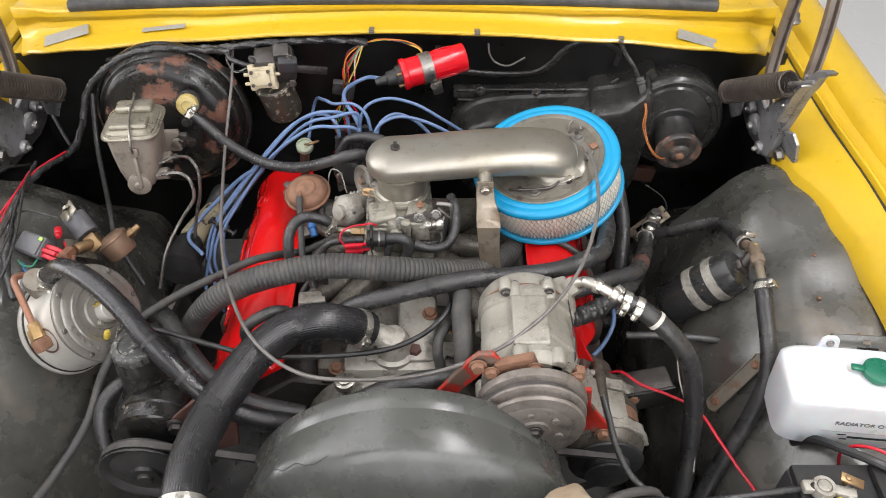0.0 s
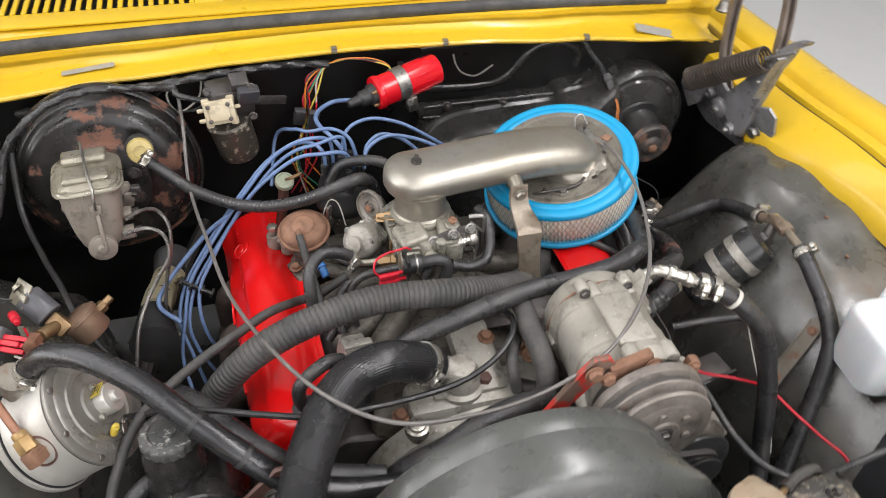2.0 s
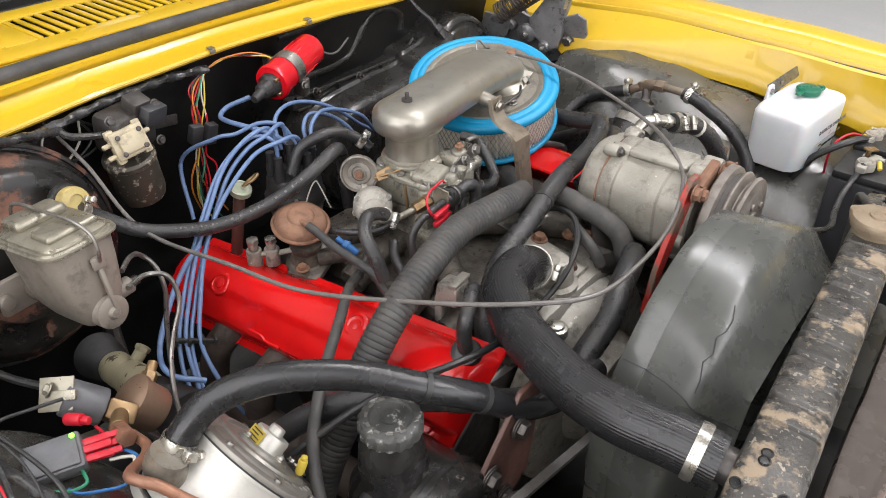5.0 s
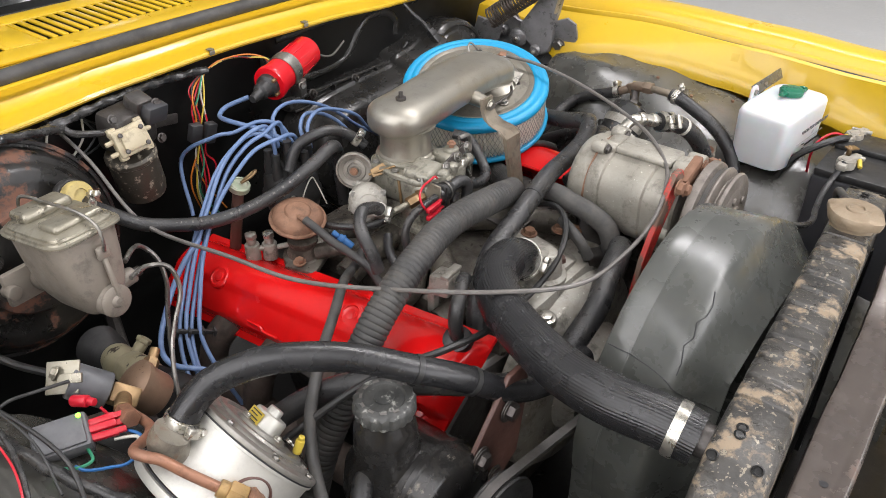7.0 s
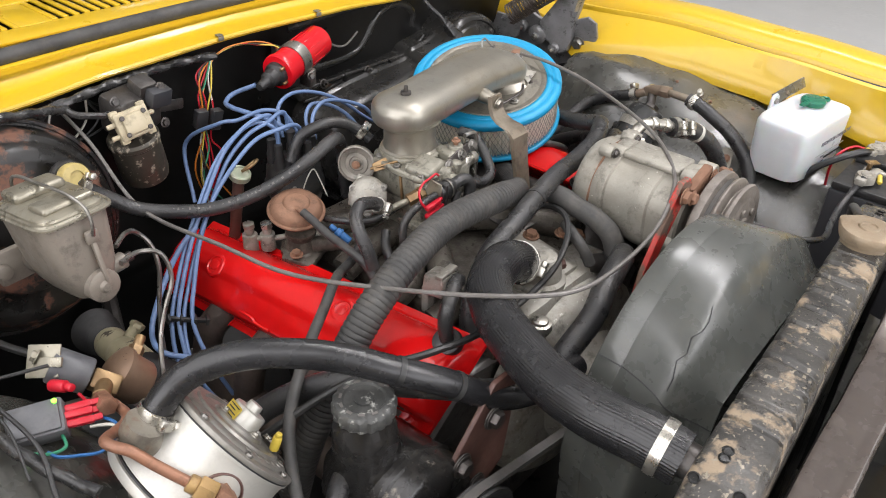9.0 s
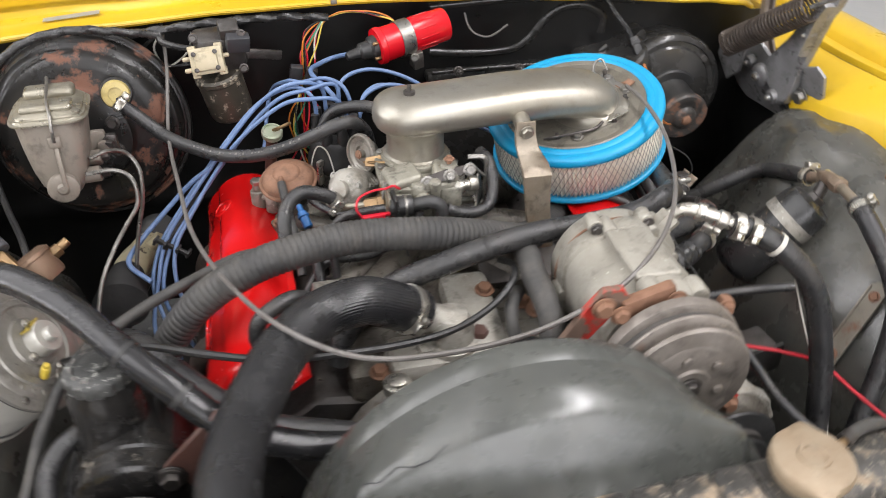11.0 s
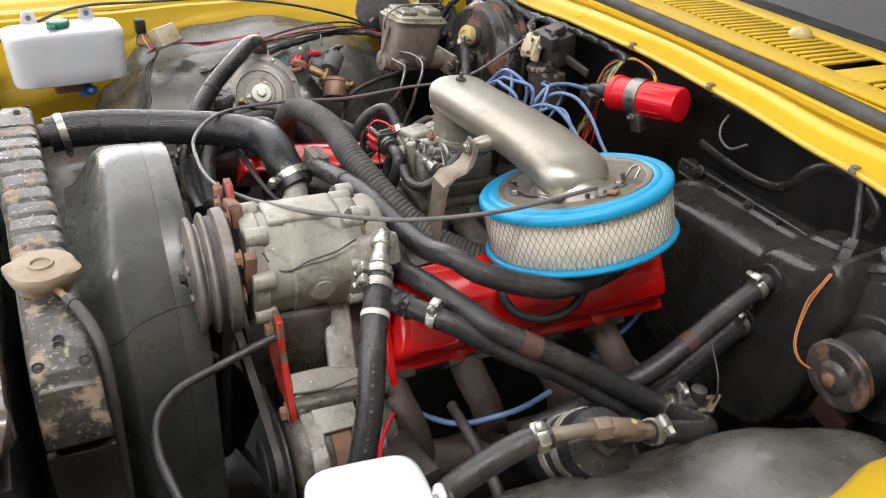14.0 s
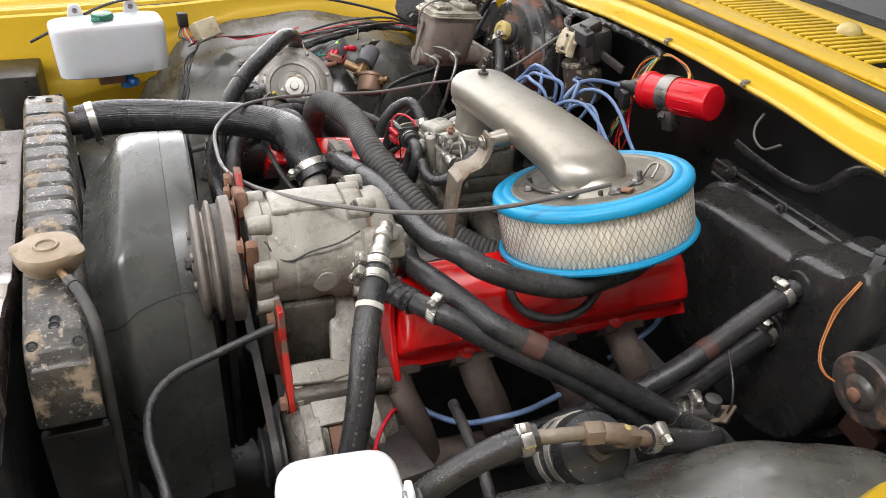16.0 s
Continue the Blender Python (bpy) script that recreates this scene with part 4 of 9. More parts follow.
part("air_horn", joined(plate(lid, 0.010, Matrix.Translation((0, 0, 0.852)), 0.0025), lathe(disc_stack(0.046, 0.010, 0.003), pose(-0.068, 0.970, 0.860), 40), rbox(0.045, 0.04, 0.016, pose(-0.096, 0.915, 0.866, 4, -6, 12), 0.006, 3), rbox(0.034, 0.036, 0.018, pose(-0.040, 0.917, 0.866, 0, 8, -8), 0.006, 3), rod((-0.115, 0.935, 0.866), (-0.092, 0.902, 0.866), 0.006, 0.002), lathe(disc_stack(0.011, 0.008, 0.002), pose(-0.036, 0.912, 0.873), 20)), "carb", carb, "cast carburettor lid")
for x, y in ((-0.114, 0.906), (-0.026, 0.906), (-0.022, 0.945), (-0.117, 0.95), (-0.058, 0.900), (-0.03, 1.0), (-0.112, 0.99)):
    part("carburettor_screw", joined(lathe(disc_stack(0.0058, 0.0045, 0.0014), pose(x, y, 0.861), 16), rbox(0.009, 0.0014, 0.001, pose(x, y, 0.8656, 0, 0, 40 + 900 * x), 0)), "steel", carb)
part("accelerator_pump_stem", joined(rod((-0.036, 0.912, 0.88), (-0.036, 0.912, 0.892), 0.0035), hexbolt((-0.036, 0.912, 0.886), (0, 0, 1), 0.005, 0.003)), "rust", carb, "rusty pump stem")
lv = basis((-0.040, 0.902, 0.870), (0.05, -1, 0.35), (1, 0.12, 0.16))
lever = part("fast_idle_lever", plate([(-0.034, -0.007), (-0.028, -0.010), (-0.01, -0.006), (0.028, -0.005), (0.034, 0.0), (0.028, 0.006), (0.0, 0.008), (-0.03, 0.006)], 0.003, lv, 0.0008), "darksteel", carb, "flat dark steel fast idle lever")
for u in (-0.028, 0.002, 0.029):
    part("lever_pivot", hexbolt(lv @ V(u, -0.001, 0.002), (0.05, -1, 0.35), 0.0065, 0.006), "steel", lever)
part("linkage_frame", tube([(-0.010, 0.918, 0.884), (0.006, 0.917, 0.883), (0.013, 0.916, 0.878), (0.014, 0.914, 0.855), (0.012, 0.912, 0.828), (0.006, 0.910, 0.817), (-0.006, 0.908, 0.812)], 0.0032, 8, 8), "steel", carb, "bent steel throttle linkage frame")
part("linkage_strut", rod((-0.008, 0.916, 0.876), (0.012, 0.914, 0.856), 0.0022), "steel", carb)
part("linkage_strut", rod((-0.018, 0.908, 0.878), (-0.019, 0.904, 0.838), 0.0022), "steel", carb)
part("throttle_knob", joined(lathe([(0.0002, -0.02), (0.0085, -0.02), (0.0095, -0.018), (0.0095, -0.008), (0.007, -0.006), (0.007, 0.0), (0.0095, 0.001), (0.0095, 0.010), (0.0085, 0.012), (0.0002, 0.0125)], basis((-0.012, 0.905, 0.852), (1, 0.1, 0)), 20)), "bright", carb, "bright knurled throttle stop")
part("throttle_lever", plate([(-0.012, -0.018), (0.006, -0.024), (0.014, -0.006), (0.012, 0.018), (0.0, 0.024), (-0.008, 0.012)], 0.003, basis((0.002, 0.912, 0.838), (1, -0.5, 0.1), (0, 1, 0)), 0.0008), "steel", carb, "pressed steel throttle lever")
part("link_rod", tube([(-0.004, 0.905, 0.834), (-0.002, 0.900, 0.822), (-0.010, 0.896, 0.816), (-0.014, 0.892, 0.822)], 0.0018, 6, 6), "bright", carb)
part("return_spring", sweep([V(-0.036 + 0.030 * k / 70, 0.892, 0.822) + V(0, 0.0055 * math.cos(k * 0.9), 0.0055 * math.sin(k * 0.9)) for k in range(71)], 0.0011, 6), "darksteel", carb)
dm = basis((-0.137, 1.012, 0.850), (-0.80, -0.55, 0.18))
part("vacuum_unit", joined(lathe([(0.010, -0.026), (0.016, -0.020), (0.022, -0.010), (0.0255, -0.008), (0.0275, -0.006), (0.0280, -0.002), (0.0270, 0.0005), (0.0248, 0.0008), (0.0236, -0.0022), (0.0170, -0.0045), (0.0160, -0.0028), (0.0110, -0.0026), (0.0100, -0.0046), (0.0062, -0.0046), (0.0058, 0.0030), (0.0044, 0.0036), (0.0002, 0.0034)], dm, 36), rod(dm @ V(0, 0, -0.03), (-0.10, 0.985, 0.838), 0.003)), "carbgrey", carb, "round dished grey vacuum diaphragm unit")
part("diaphragm_nut", hexbolt(dm @ V(0, 0, 0.002), dm.col[2].xyz, 0.0045, 0.003), "rust", carb)
part("diaphragm_arm", joined(plate([(-0.02, -0.006), (0.018, -0.008), (0.022, 0.004), (0.0, 0.009), (-0.02, 0.006)], 0.002, basis((-0.116, 0.972, 0.858), (-0.5, -0.6, 0.7), (1, -0.4, 0.1)), 0.0005), rod((-0.135, 0.985, 0.852), (-0.11, 0.955, 0.866), 0.002), rod((-0.117, 0.945, 0.862), (-0.122, 0.935, 0.815), 0.0022)), "brass", carb, "yellow-plated choke link")
ck = basis((-0.163, 0.962, 0.828), (-0.65, -0.7, 0.4))
choke = part("choke_housing", joined(lathe([(0.012, -0.05), (0.022, -0.045), (0.024, -0.02), (0.027, -0.018), (0.027, 0.0), (0.024, 0.006), (0.018, 0.010), (0.0002, 0.011)], ck, 32), lathe([(0.012, 0.008), (0.0125, 0.018), (0.0002, 0.019)], ck, 20)), "alu", carb, "pale cast automatic choke housing")
for k in range(4):
    part("cooling_fin", rbox(0.044, 0.044, 0.003, ck @ pose(0, 0, -0.040 + 0.008 * k, 0, 0, 20), 0.001), "alu", choke)
for a in (40, 160, 280):
    part("choke_screw", hexbolt(ck @ V(0.023 * math.cos(radians(a)), 0.023 * math.sin(radians(a)), 0.003), ck.col[2].xyz, 0.0045, 0.004), "steel", choke)
sol = part("idle_solenoid", joined(lathe(disc_stack(0.013, 0.03, 0.002), basis((-0.120, 0.873, 0.850), (1, 0.02, -0.03)), 24), lathe(disc_stack(0.0075, 0.03, 0.002), basis((-0.092, 0.874, 0.849), (1, 0.02, -0.03)), 16), rbox(0.006, 0.03, 0.03, pose(-0.112, 0.875, 0.850, 0, 0, 3), 0.003)), "wire_black", carb, "black idle cut-off solenoid")
part("solenoid_bracket", joined(plate([(-0.012, -0.016), (0.012, -0.018), (0.014, 0.004), (0.008, 0.018), (-0.012, 0.016)], 0.0025, basis((-0.121, 0.876, 0.851), (1, 0.02, 0), (0, 1, 0)), 0.0006), rbox(0.03, 0.02, 0.003, pose(-0.11, 0.888, 0.836), 0.001)), "mclid", sol, "plated solenoid bracket")
part("tie_ring", lathe([(0.0135, 0.0), (0.0145, 0.0), (0.0145, 0.0028), (0.0135, 0.0028)], basis((-0.101, 0.8735, 0.8495), (1, 0.02, -0.03)), 20, True), "steel", sol)
for dz in (0, 0.012):
    part("spade_connector", joined(rbox(0.028, 0.008, 0.007, basis((-0.140, 0.861, 0.846 - dz), (0, 0, 1), (1, 0.1, 0.1)), 0.002), rbox(0.012, 0.005, 0.004, basis((-0.121, 0.864, 0.847 - dz), (0, 0, 1), (1, 0.1, 0.1)), 0.001)), "wire_red", sol, "red spade connector")
part("solenoid_lead", tube([(-0.153, 0.861, 0.846), (-0.160, 0.864, 0.858), (-0.155, 0.872, 0.868), (-0.138, 0.880, 0.871), (-0.122, 0.884, 0.870), (-0.112, 0.882, 0.874), (-0.104, 0.884, 0.868)], 0.0016, 6, 8), "wire_red", sol)
part("solenoid_lead", tube([(-0.11, 0.860, 0.852), (-0.112, 0.862, 0.83), (-0.104, 0.86, 0.81), (-0.10, 0.85, 0.79)], 0.0012, 6, 6), "wire_black", sol)
part("fuel_union", joined(lathe(disc_stack(0.0085, 0.018, 0.001), basis((-0.128, 0.898, 0.842), (-1, 0.3, -0.25)), 6), lathe(disc_stack(0.010, 0.008, 0.001), basis((-0.120, 0.896, 0.844), (-1, 0.3, -0.25)), 6)), "brass", carb, "stained brass fuel union")
part("fuel_pipe", rod((-0.142, 0.902, 0.838), (-0.177, 0.914, 0.830), 0.0048), "mclid", carb, "plated straight fuel pipe")
part("elbow", tube([(-0.088, 0.874, 0.849), (-0.068, 0.872, 0.852), (-0.056, 0.870, 0.846), (-0.054, 0.868, 0.832), (-0.060, 0.866, 0.815), (-0.068, 0.866, 0.80)], 0.0085, 14, 8), "rubber", carb, "black rubber elbow")
part("carburettor_hose", tube([(-0.046, 0.874, 0.838), (-0.028, 0.872, 0.831), (-0.010, 0.873, 0.829), (0.008, 0.880, 0.832), (0.018, 0.895, 0.842), (0.021, 0.91, 0.858), (0.019, 0.925, 0.872), (0.012, 0.945, 0.875)], 0.0075, 14, 8), "rubber", carb, "looped black vacuum hose")
for pts, r in (([(-0.125, 0.870, 0.851), (-0.15, 0.868, 0.851), (-0.175, 0.868, 0.846), (-0.19, 0.868, 0.828), (-0.192, 0.862, 0.80), (-0.19, 0.85, 0.77)], 0.0055), ([(-0.082, 0.868, 0.842), (-0.088, 0.866, 0.825), (-0.087, 0.862, 0.80)], 0.006), ([(-0.12, 0.93, 0.815), (-0.17, 0.945, 0.80), (-0.205, 0.98, 0.80), (-0.21, 1.03, 0.79)], 0.005), ([(-0.10, 0.875, 0.80), (-0.15, 0.868, 0.785), (-0.20, 0.87, 0.78), (-0.23, 0.85, 0.75)], 0.006), ([(-0.19, 0.90, 0.81), (-0.205, 0.885, 0.80), (-0.212, 0.865, 0.785), (-0.21, 0.845, 0.765)], 0.0065)):
    part("vacuum_line", tube(pts, r, 10, 8), "rubber", carb, "short black vacuum line")
part("choke_rod", tube([(-0.118, 0.90, 0.868), (-0.124, 0.893, 0.85), (-0.118, 0.89, 0.81)], 0.0018, 6, 5), "steel", carb)
single("blue_connector", joined(rod((-0.224, 0.962, 0.800), (-0.217, 0.943, 0.786), 0.0062, 0.002), lathe(disc_stack(0.0078, 0.004, 0.001), basis((-0.2215, 0.955, 0.795), (-0.3, 0.75, 0.55)), 16), rod((-0.224, 0.962, 0.800), (-0.227, 0.970, 0.806), 0.004)), "wire_blue", "small blue plastic hose connector", "connector")
single("pale_wire", tube([(-0.205, 1.06, 0.80), (-0.198, 1.05, 0.835), (-0.19, 1.045, 0.85), (-0.178, 1.05, 0.835), (-0.17, 1.04, 0.80)], 0.0011, 6, 8), "wire_white", "thin pale wire behind the carburettor", "wire")

# ---- air cleaner ----
ac = thing("air_cleaner", (0.169, 1.021, 0.82), "round air cleaner with blue rims and alloy intake horn", "air cleaner")
an = V(-0.25, -0.15, 1).normalized()
am = basis((0.169, 1.021, 0.893), an, (1, 0, 0))
part("top_rim", lathe([(0.098, -0.002), (0.0985, 0.002), (0.1005, 0.0038), (0.104, 0.0042), (0.1075, 0.0036), (0.109, 0.0022), (0.1115, 0.0020), (0.113, 0.0028), (0.118, 0.0022), (0.1215, 0.0008), (0.1235, -0.002), (0.1240, -0.007), (0.1232, -0.0095), (0.119, -0.0105), (0.115, -0.011), (0.100, -0.006)], am, 96, True), "blue", ac, "bright blue rolled top rim")
part("bottom_rim", lathe([(0.095, -0.075), (0.121, -0.076), (0.1245, -0.0745), (0.1258, -0.0715), (0.1245, -0.0685), (0.1220, -0.0672), (0.118, -0.068), (0.095, -0.070)], am, 96, True), "blue", ac, "bright blue bottom rim")
part("bottom_pan", lathe([(0.0002, -0.079), (0.09, -0.079), (0.11, -0.075), (0.11, -0.072), (0.0002, -0.072)], am, 48), "wire_black", ac)
part("paper_element", lathe([(0.112, -0.070), (0.1150, -0.068), (0.1150, -0.014), (0.112, -0.012)], am, 480, wave=lambda a, h: 0.0030 * math.sin(a * 120)), "paper", ac, "cream pleated paper element")
wires = []
for d in (-1, 1):
    for k in range(88):
        a0 = 2 * math.pi * k / 88
        ln = []
        for j in range(13):
            h = -0.0695 + 0.0595 * j / 12
            a = a0 + d * 2 * math.pi / 88 * (j / 12 * 3.6)
            r = 0.1193 + 0.0006 * d
            ln.append(am @ V(r * math.cos(a), r * math.sin(a), h))
        wires.append(sweep(ln, 0.00048, 4, False))
tagged(part("wire_mesh", joined(*wires), "mesh", ac, "expanded metal mesh round the element"), kind="stuff")
part("top_pan", lathe([(0.099, 0.0025), (0.0975, 0.004), (0.092, 0.0035), (0.086, 0.001), (0.083, -0.004), (0.080, -0.005), (0.070, -0.0045), (0.068, -0.002), (0.060, -0.0015), (0.0002, -0.0015)], am, 64), "pan", ac, "dull grey pressed top pan")
for a in (20, 48, 78, 112, 250, 285, 315, 345):
    part("pan_nib", rbox(0.012, 0.005, 0.004, am @ pose(0.077 * math.cos(radians(a)), 0.077 * math.sin(radians(a)), -0.003, 0, 0, a + 90), 0.001), "steel", ac)
for x, y, h in ((0.058, 0.035, 0.016), (0.066, -0.022, 0.008), (-0.045, -0.062, 0.010), (0.035, -0.062, 0.007)):
    part("pan_stud", joined(rod(am @ V(x, y, -0.003), am @ V(x, y, h), 0.003), hexbolt(am @ V(x, y, -0.002), an, 0.006, 0.005)), "darksteel", ac)
part("clip_tab", joined(rbox(0.022, 0.010, 0.0015, am @ pose(0.074, 0.006, 0.004, 0, 8, 20), 0), rbox(0.012, 0.012, 0.003, am @ pose(0.082, 0.004, 0.006, 0, 0, 30), 0.001)), "rust", ac)

part("link_plate", plate([(-0.02, -0.006), (0.014, -0.012), (0.016, 0.004), (0.0, 0.008)], 0.002, am @ pose(0.040, -0.052, 0.006, 0, 0, 25), 0.0005), "bright", ac, "bright bent link plate")
part("link_strap", plate([(-0.028, -0.005), (0.028, -0.007), (0.032, 0.0), (0.028, 0.007), (-0.028, 0.005)], 0.002, am @ pose(0.064, 0.012, 0.004, 0, 0, 118), 0.0005), "steel", ac, "grey steel link strap")
part("spring_clip", tube([am @ V(-0.062, -0.058, 0.002), am @ V(-0.05, -0.066, 0.008), am @ V(-0.02, -0.072, 0.009), am @ V(0.005, -0.070, 0.006), am @ V(0.02, -0.060, 0.005)], 0.0022, 8, 6), "darksteel", ac)
part("spring_clip", tube([am @ V(0.045, 0.045, 0.002), am @ V(0.05, 0.055, 0.016), am @ V(0.062, 0.058, 0.018), am @ V(0.066, 0.046, 0.006)], 0.0018, 8, 6), "steel", ac)
for x, y in ((0.052, -0.008), (0.060, 0.028), (0.072, -0.006), (-0.02, -0.073)):
    part("link_screw", hexbolt(am @ V(x, y, 0.003), an, 0.0065, 0.006), "steel", ac)

# intake horn: rounded duct from the carburettor to the filter
hl = spline([(-0.122, 0.974, 0.926), (-0.10, 0.975, 0.926), (-0.06, 0.977, 0.926), (0.0, 0.985, 0.926), (0.06, 0.993, 0.926), (0.12, 1.0, 0.924), (0.17, 1.004, 0.919), (0.205, 1.007, 0.910), (0.222, 1.009, 0.902)], 5)
rings = []
for i, p in enumerate(hl):
    s0 = (p.x + 0.122) / 0.344
    dl, dr = p.x + 0.1225, 0.2225 - p.x
    k = math.sqrt(max(0.0, 1 - max(0, 1 - dl / 0.042) ** 2)) * math.sqrt(max(0.02, 1 - max(0, 1 - dr / 0.045) ** 2))
    w = (0.046 + 0.003 * s0) * max(0.08, k)
    hu, hd = 0.025 * max(0.3, k ** 0.6), (0.024 + 0.004 * s0) * max(0.3, k ** 0.6)
    ring = []
    for j in range(28):
        a = 2 * math.pi * j / 28
        ca, sa = math.cos(a), math.sin(a)
        ex = 0.72
        ring.append((p.x, p.y + w * math.copysign(abs(ca) ** ex, ca), p.z + (hu if sa > 0 else hd) * math.copysign(abs(sa) ** ex, sa)))
    rings.append(ring)
horn = part("intake_horn", fixed(loft(rings)), "alu_horn", ac, "satin alloy intake horn")
part("horn_neck", lathe([(0.041, -0.044), (0.0425, -0.043), (0.0425, -0.040), (0.039, -0.038), (0.0375, -0.030), (0.0375, -0.012), (0.041, -0.004), (0.045, 0.002)], Matrix.Translation((-0.068, 0.972, 0.911)), 48), "alu_horn", ac, "round horn neck on the carburettor")
part("horn_foot", lathe([(0.062, 0.0), (0.060, 0.004), (0.05, 0.006), (0.042, 0.012), (0.038, 0.02)], basis((0.187, 1.009, 0.893), an), 40), "alu_horn", ac)
part("centre_stud", joined(lathe([(0.0105, 0), (0.0105, 0.0015), (0.0075, 0.002), (0.0075, 0.006), (0.003, 0.0065), (0.003, 0.014), (0.0002, 0.0145)], Matrix.Translation((-0.075, 0.973, 0.9485)), 20)), "darksteel", ac)
part("bracket_boss", joined(lathe([(0.012, -0.012), (0.011, 0.006), (0.0095, 0.018), (0.0002, 0.0185)], basis((0.066, 0.945, 0.915), (0, -1, -0.1)), 20), hexbolt((0.066, 0.918, 0.911), (0, -1, -0.1), 0.007, 0.006)), "alu_horn", ac)
# support strap from the horn down to the manifold
strap = [(0.066, 0.924, 0.922, 0), (0.066, 0.922, 0.905, 0), (0.067, 0.916, 0.892, 0), (0.069, 0.905, 0.884, 0), (0.07, 0.888, 0.880, 0), (0.071, 0.878, 0.870, 0), (0.072, 0.876, 0.85, 0), (0.074, 0.872, 0.82, 0), (0.078, 0.868, 0.785, 0), (0.082, 0.866, 0.765, 0)]
rings = []
for i, (x, y, z, _) in enumerate(strap):
    w = (0.013, 0.014, 0.015, 0.0165, 0.0185, 0.019, 0.0175, 0.0165, 0.016, 0.0155)[i]
    t = 0.002
    rings.append([(x - w, y + 0.004, z), (x - w + 0.001, y - t, z), (x + w - 0.001, y - t, z), (x + w, y + 0.004, z), (x + w - 0.003, y + t, z), (x - w + 0.003, y + t, z)])
single("horn_bracket", fixed(loft(rings)), "strap", "stained pressed steel strap holding the intake horn", "bracket")

# ---- air conditioning compressor ----
comp = thing("compressor", (0.118, 0.68, 0.75), "grey cast air conditioning compressor with belt pulley", "compressor")
kb = basis((0.118, 0.0, 0.824), (0, 1, 0), (1, 0, 0))
body = [(0.05, 0.604), (0.064, 0.604), (0.067, 0.607), (0.067, 0.622), (0.065, 0.624), (0.064, 0.650), (0.0665, 0.653), (0.0665, 0.675), (0.065, 0.678), (0.065, 0.716), (0.0685, 0.718), (0.0685, 0.736), (0.067, 0.738), (0.064, 0.740), (0.0645, 0.762), (0.059, 0.770), (0.04, 0.776), (0.0002, 0.778)]
part("housing", lathe(body, kb, 56, wave=lambda a, h: 0.0028 * math.cos(5 * a + 0.6) if 0.62 < h < 0.74 else 0), "compalu", comp, "grey cast alloy housing")
part("gasket_line", lathe([(0.067, 0.7375), (0.0678, 0.7375), (0.0678, 0.7405), (0.067, 0.7405)], kb, 48, True), "rust", comp)
for a in (30, 75, 120, 165, 255, 300, 345):
    part("mounting_lug", rod(kb @ V(0.064 * math.cos(radians(a)), 0.064 * math.sin(radians(a)), 0.604), kb @ V(0.064 * math.cos(radians(a)), 0.064 * math.sin(radians(a)), 0.63), 0.0115, 0.003), "compalu", comp)
    part("mounting_lug", rod(kb @ V(0.065 * math.cos(radians(a)), 0.065 * math.sin(radians(a)), 0.716), kb @ V(0.065 * math.cos(radians(a)), 0.065 * math.sin(radians(a)), 0.742), 0.0085, 0.002), "compalu", comp)
    part("through_bolt", hexbolt(kb @ V(0.065 * math.cos(radians(a)), 0.065 * math.sin(radians(a)), 0.742), (0, 1, 0), 0.005, 0.005), "darksteel", comp)
part("head_port", joined(rbox(0.05, 0.05, 0.04, pose(0.165, 0.752, 0.846, 0, -25, 0), 0.008), rbox(0.036, 0.04, 0.03, pose(0.16, 0.745, 0.80, 0, 10, 0), 0.006), lathe(disc_stack(0.014, 0.02, 0.002), basis((0.178, 0.752, 0.862), (0.7, 0.1, 0.7)), 6), lathe(disc_stack(0.015, 0.025, 0.002), basis((0.168, 0.752, 0.80), (1, 0.1, -0.05)), 6)), "compalu", comp, "cast port block with hexagon unions")
part("oil_plug", joined(lathe([(0.0165, -0.006), (0.0165, 0.002), (0.014, 0.003), (0.012, 0.003), (0.0115, 0.005), (0.0002, 0.0055)], basis((0.1825, 0.683, 0.818), (1, 0, -0.08)), 28)), "compalu", comp)
part("top_rib", rbox(0.05, 0.085, 0.010, pose(0.118, 0.675, 0.888), 0.004, 3), "compalu", comp)
for x in (0.088, 0.148):
    part("rear_ear", rod((x, 0.728, 0.888), (x, 0.75, 0.888), 0.009, 0.003), "compalu", comp)
    part("rear_ear_bolt", hexbolt((x, 0.727, 0.888), (0, -1, 0), 0.0055, 0.005), "darksteel", comp)
part("front_flange", joined(rbox(0.055, 0.014, 0.03, pose(0.095, 0.604, 0.884, 0, -18, 0), 0.004)), "rust", comp, "rusty front mounting flange")
part("front_flange", joined(rbox(0.014, 0.014, 0.055, pose(0.174, 0.604, 0.85, 0, 12, 0), 0.004)), "rust", comp, "rusty front mounting flange")
for p in ((0.062, 0.596, 0.88), (0.118, 0.596, 0.89), (0.174, 0.596, 0.87), (0.178, 0.596, 0.826)):
    part("flange_bolt", hexbolt(p, (0, -1, 0), 0.008, 0.007), "rust", comp)
groove = []
for y, r in ((0.546, 0.050), (0.547, 0.060), (0.5475, 0.0655), (0.551, 0.0672), (0.553, 0.0665), (0.5575, 0.058), (0.5595, 0.058), (0.564, 0.0695), (0.566, 0.0705), (0.568, 0.0695), (0.5725, 0.060), (0.5745, 0.060), (0.579, 0.0725), (0.583, 0.0735), (0.590, 0.0735), (0.592, 0.071), (0.594, 0.05)):
    groove.append((r, y))
pul = part("pulley", lathe(groove, kb, 72), "pulley", comp, "dull steel double groove pulley")
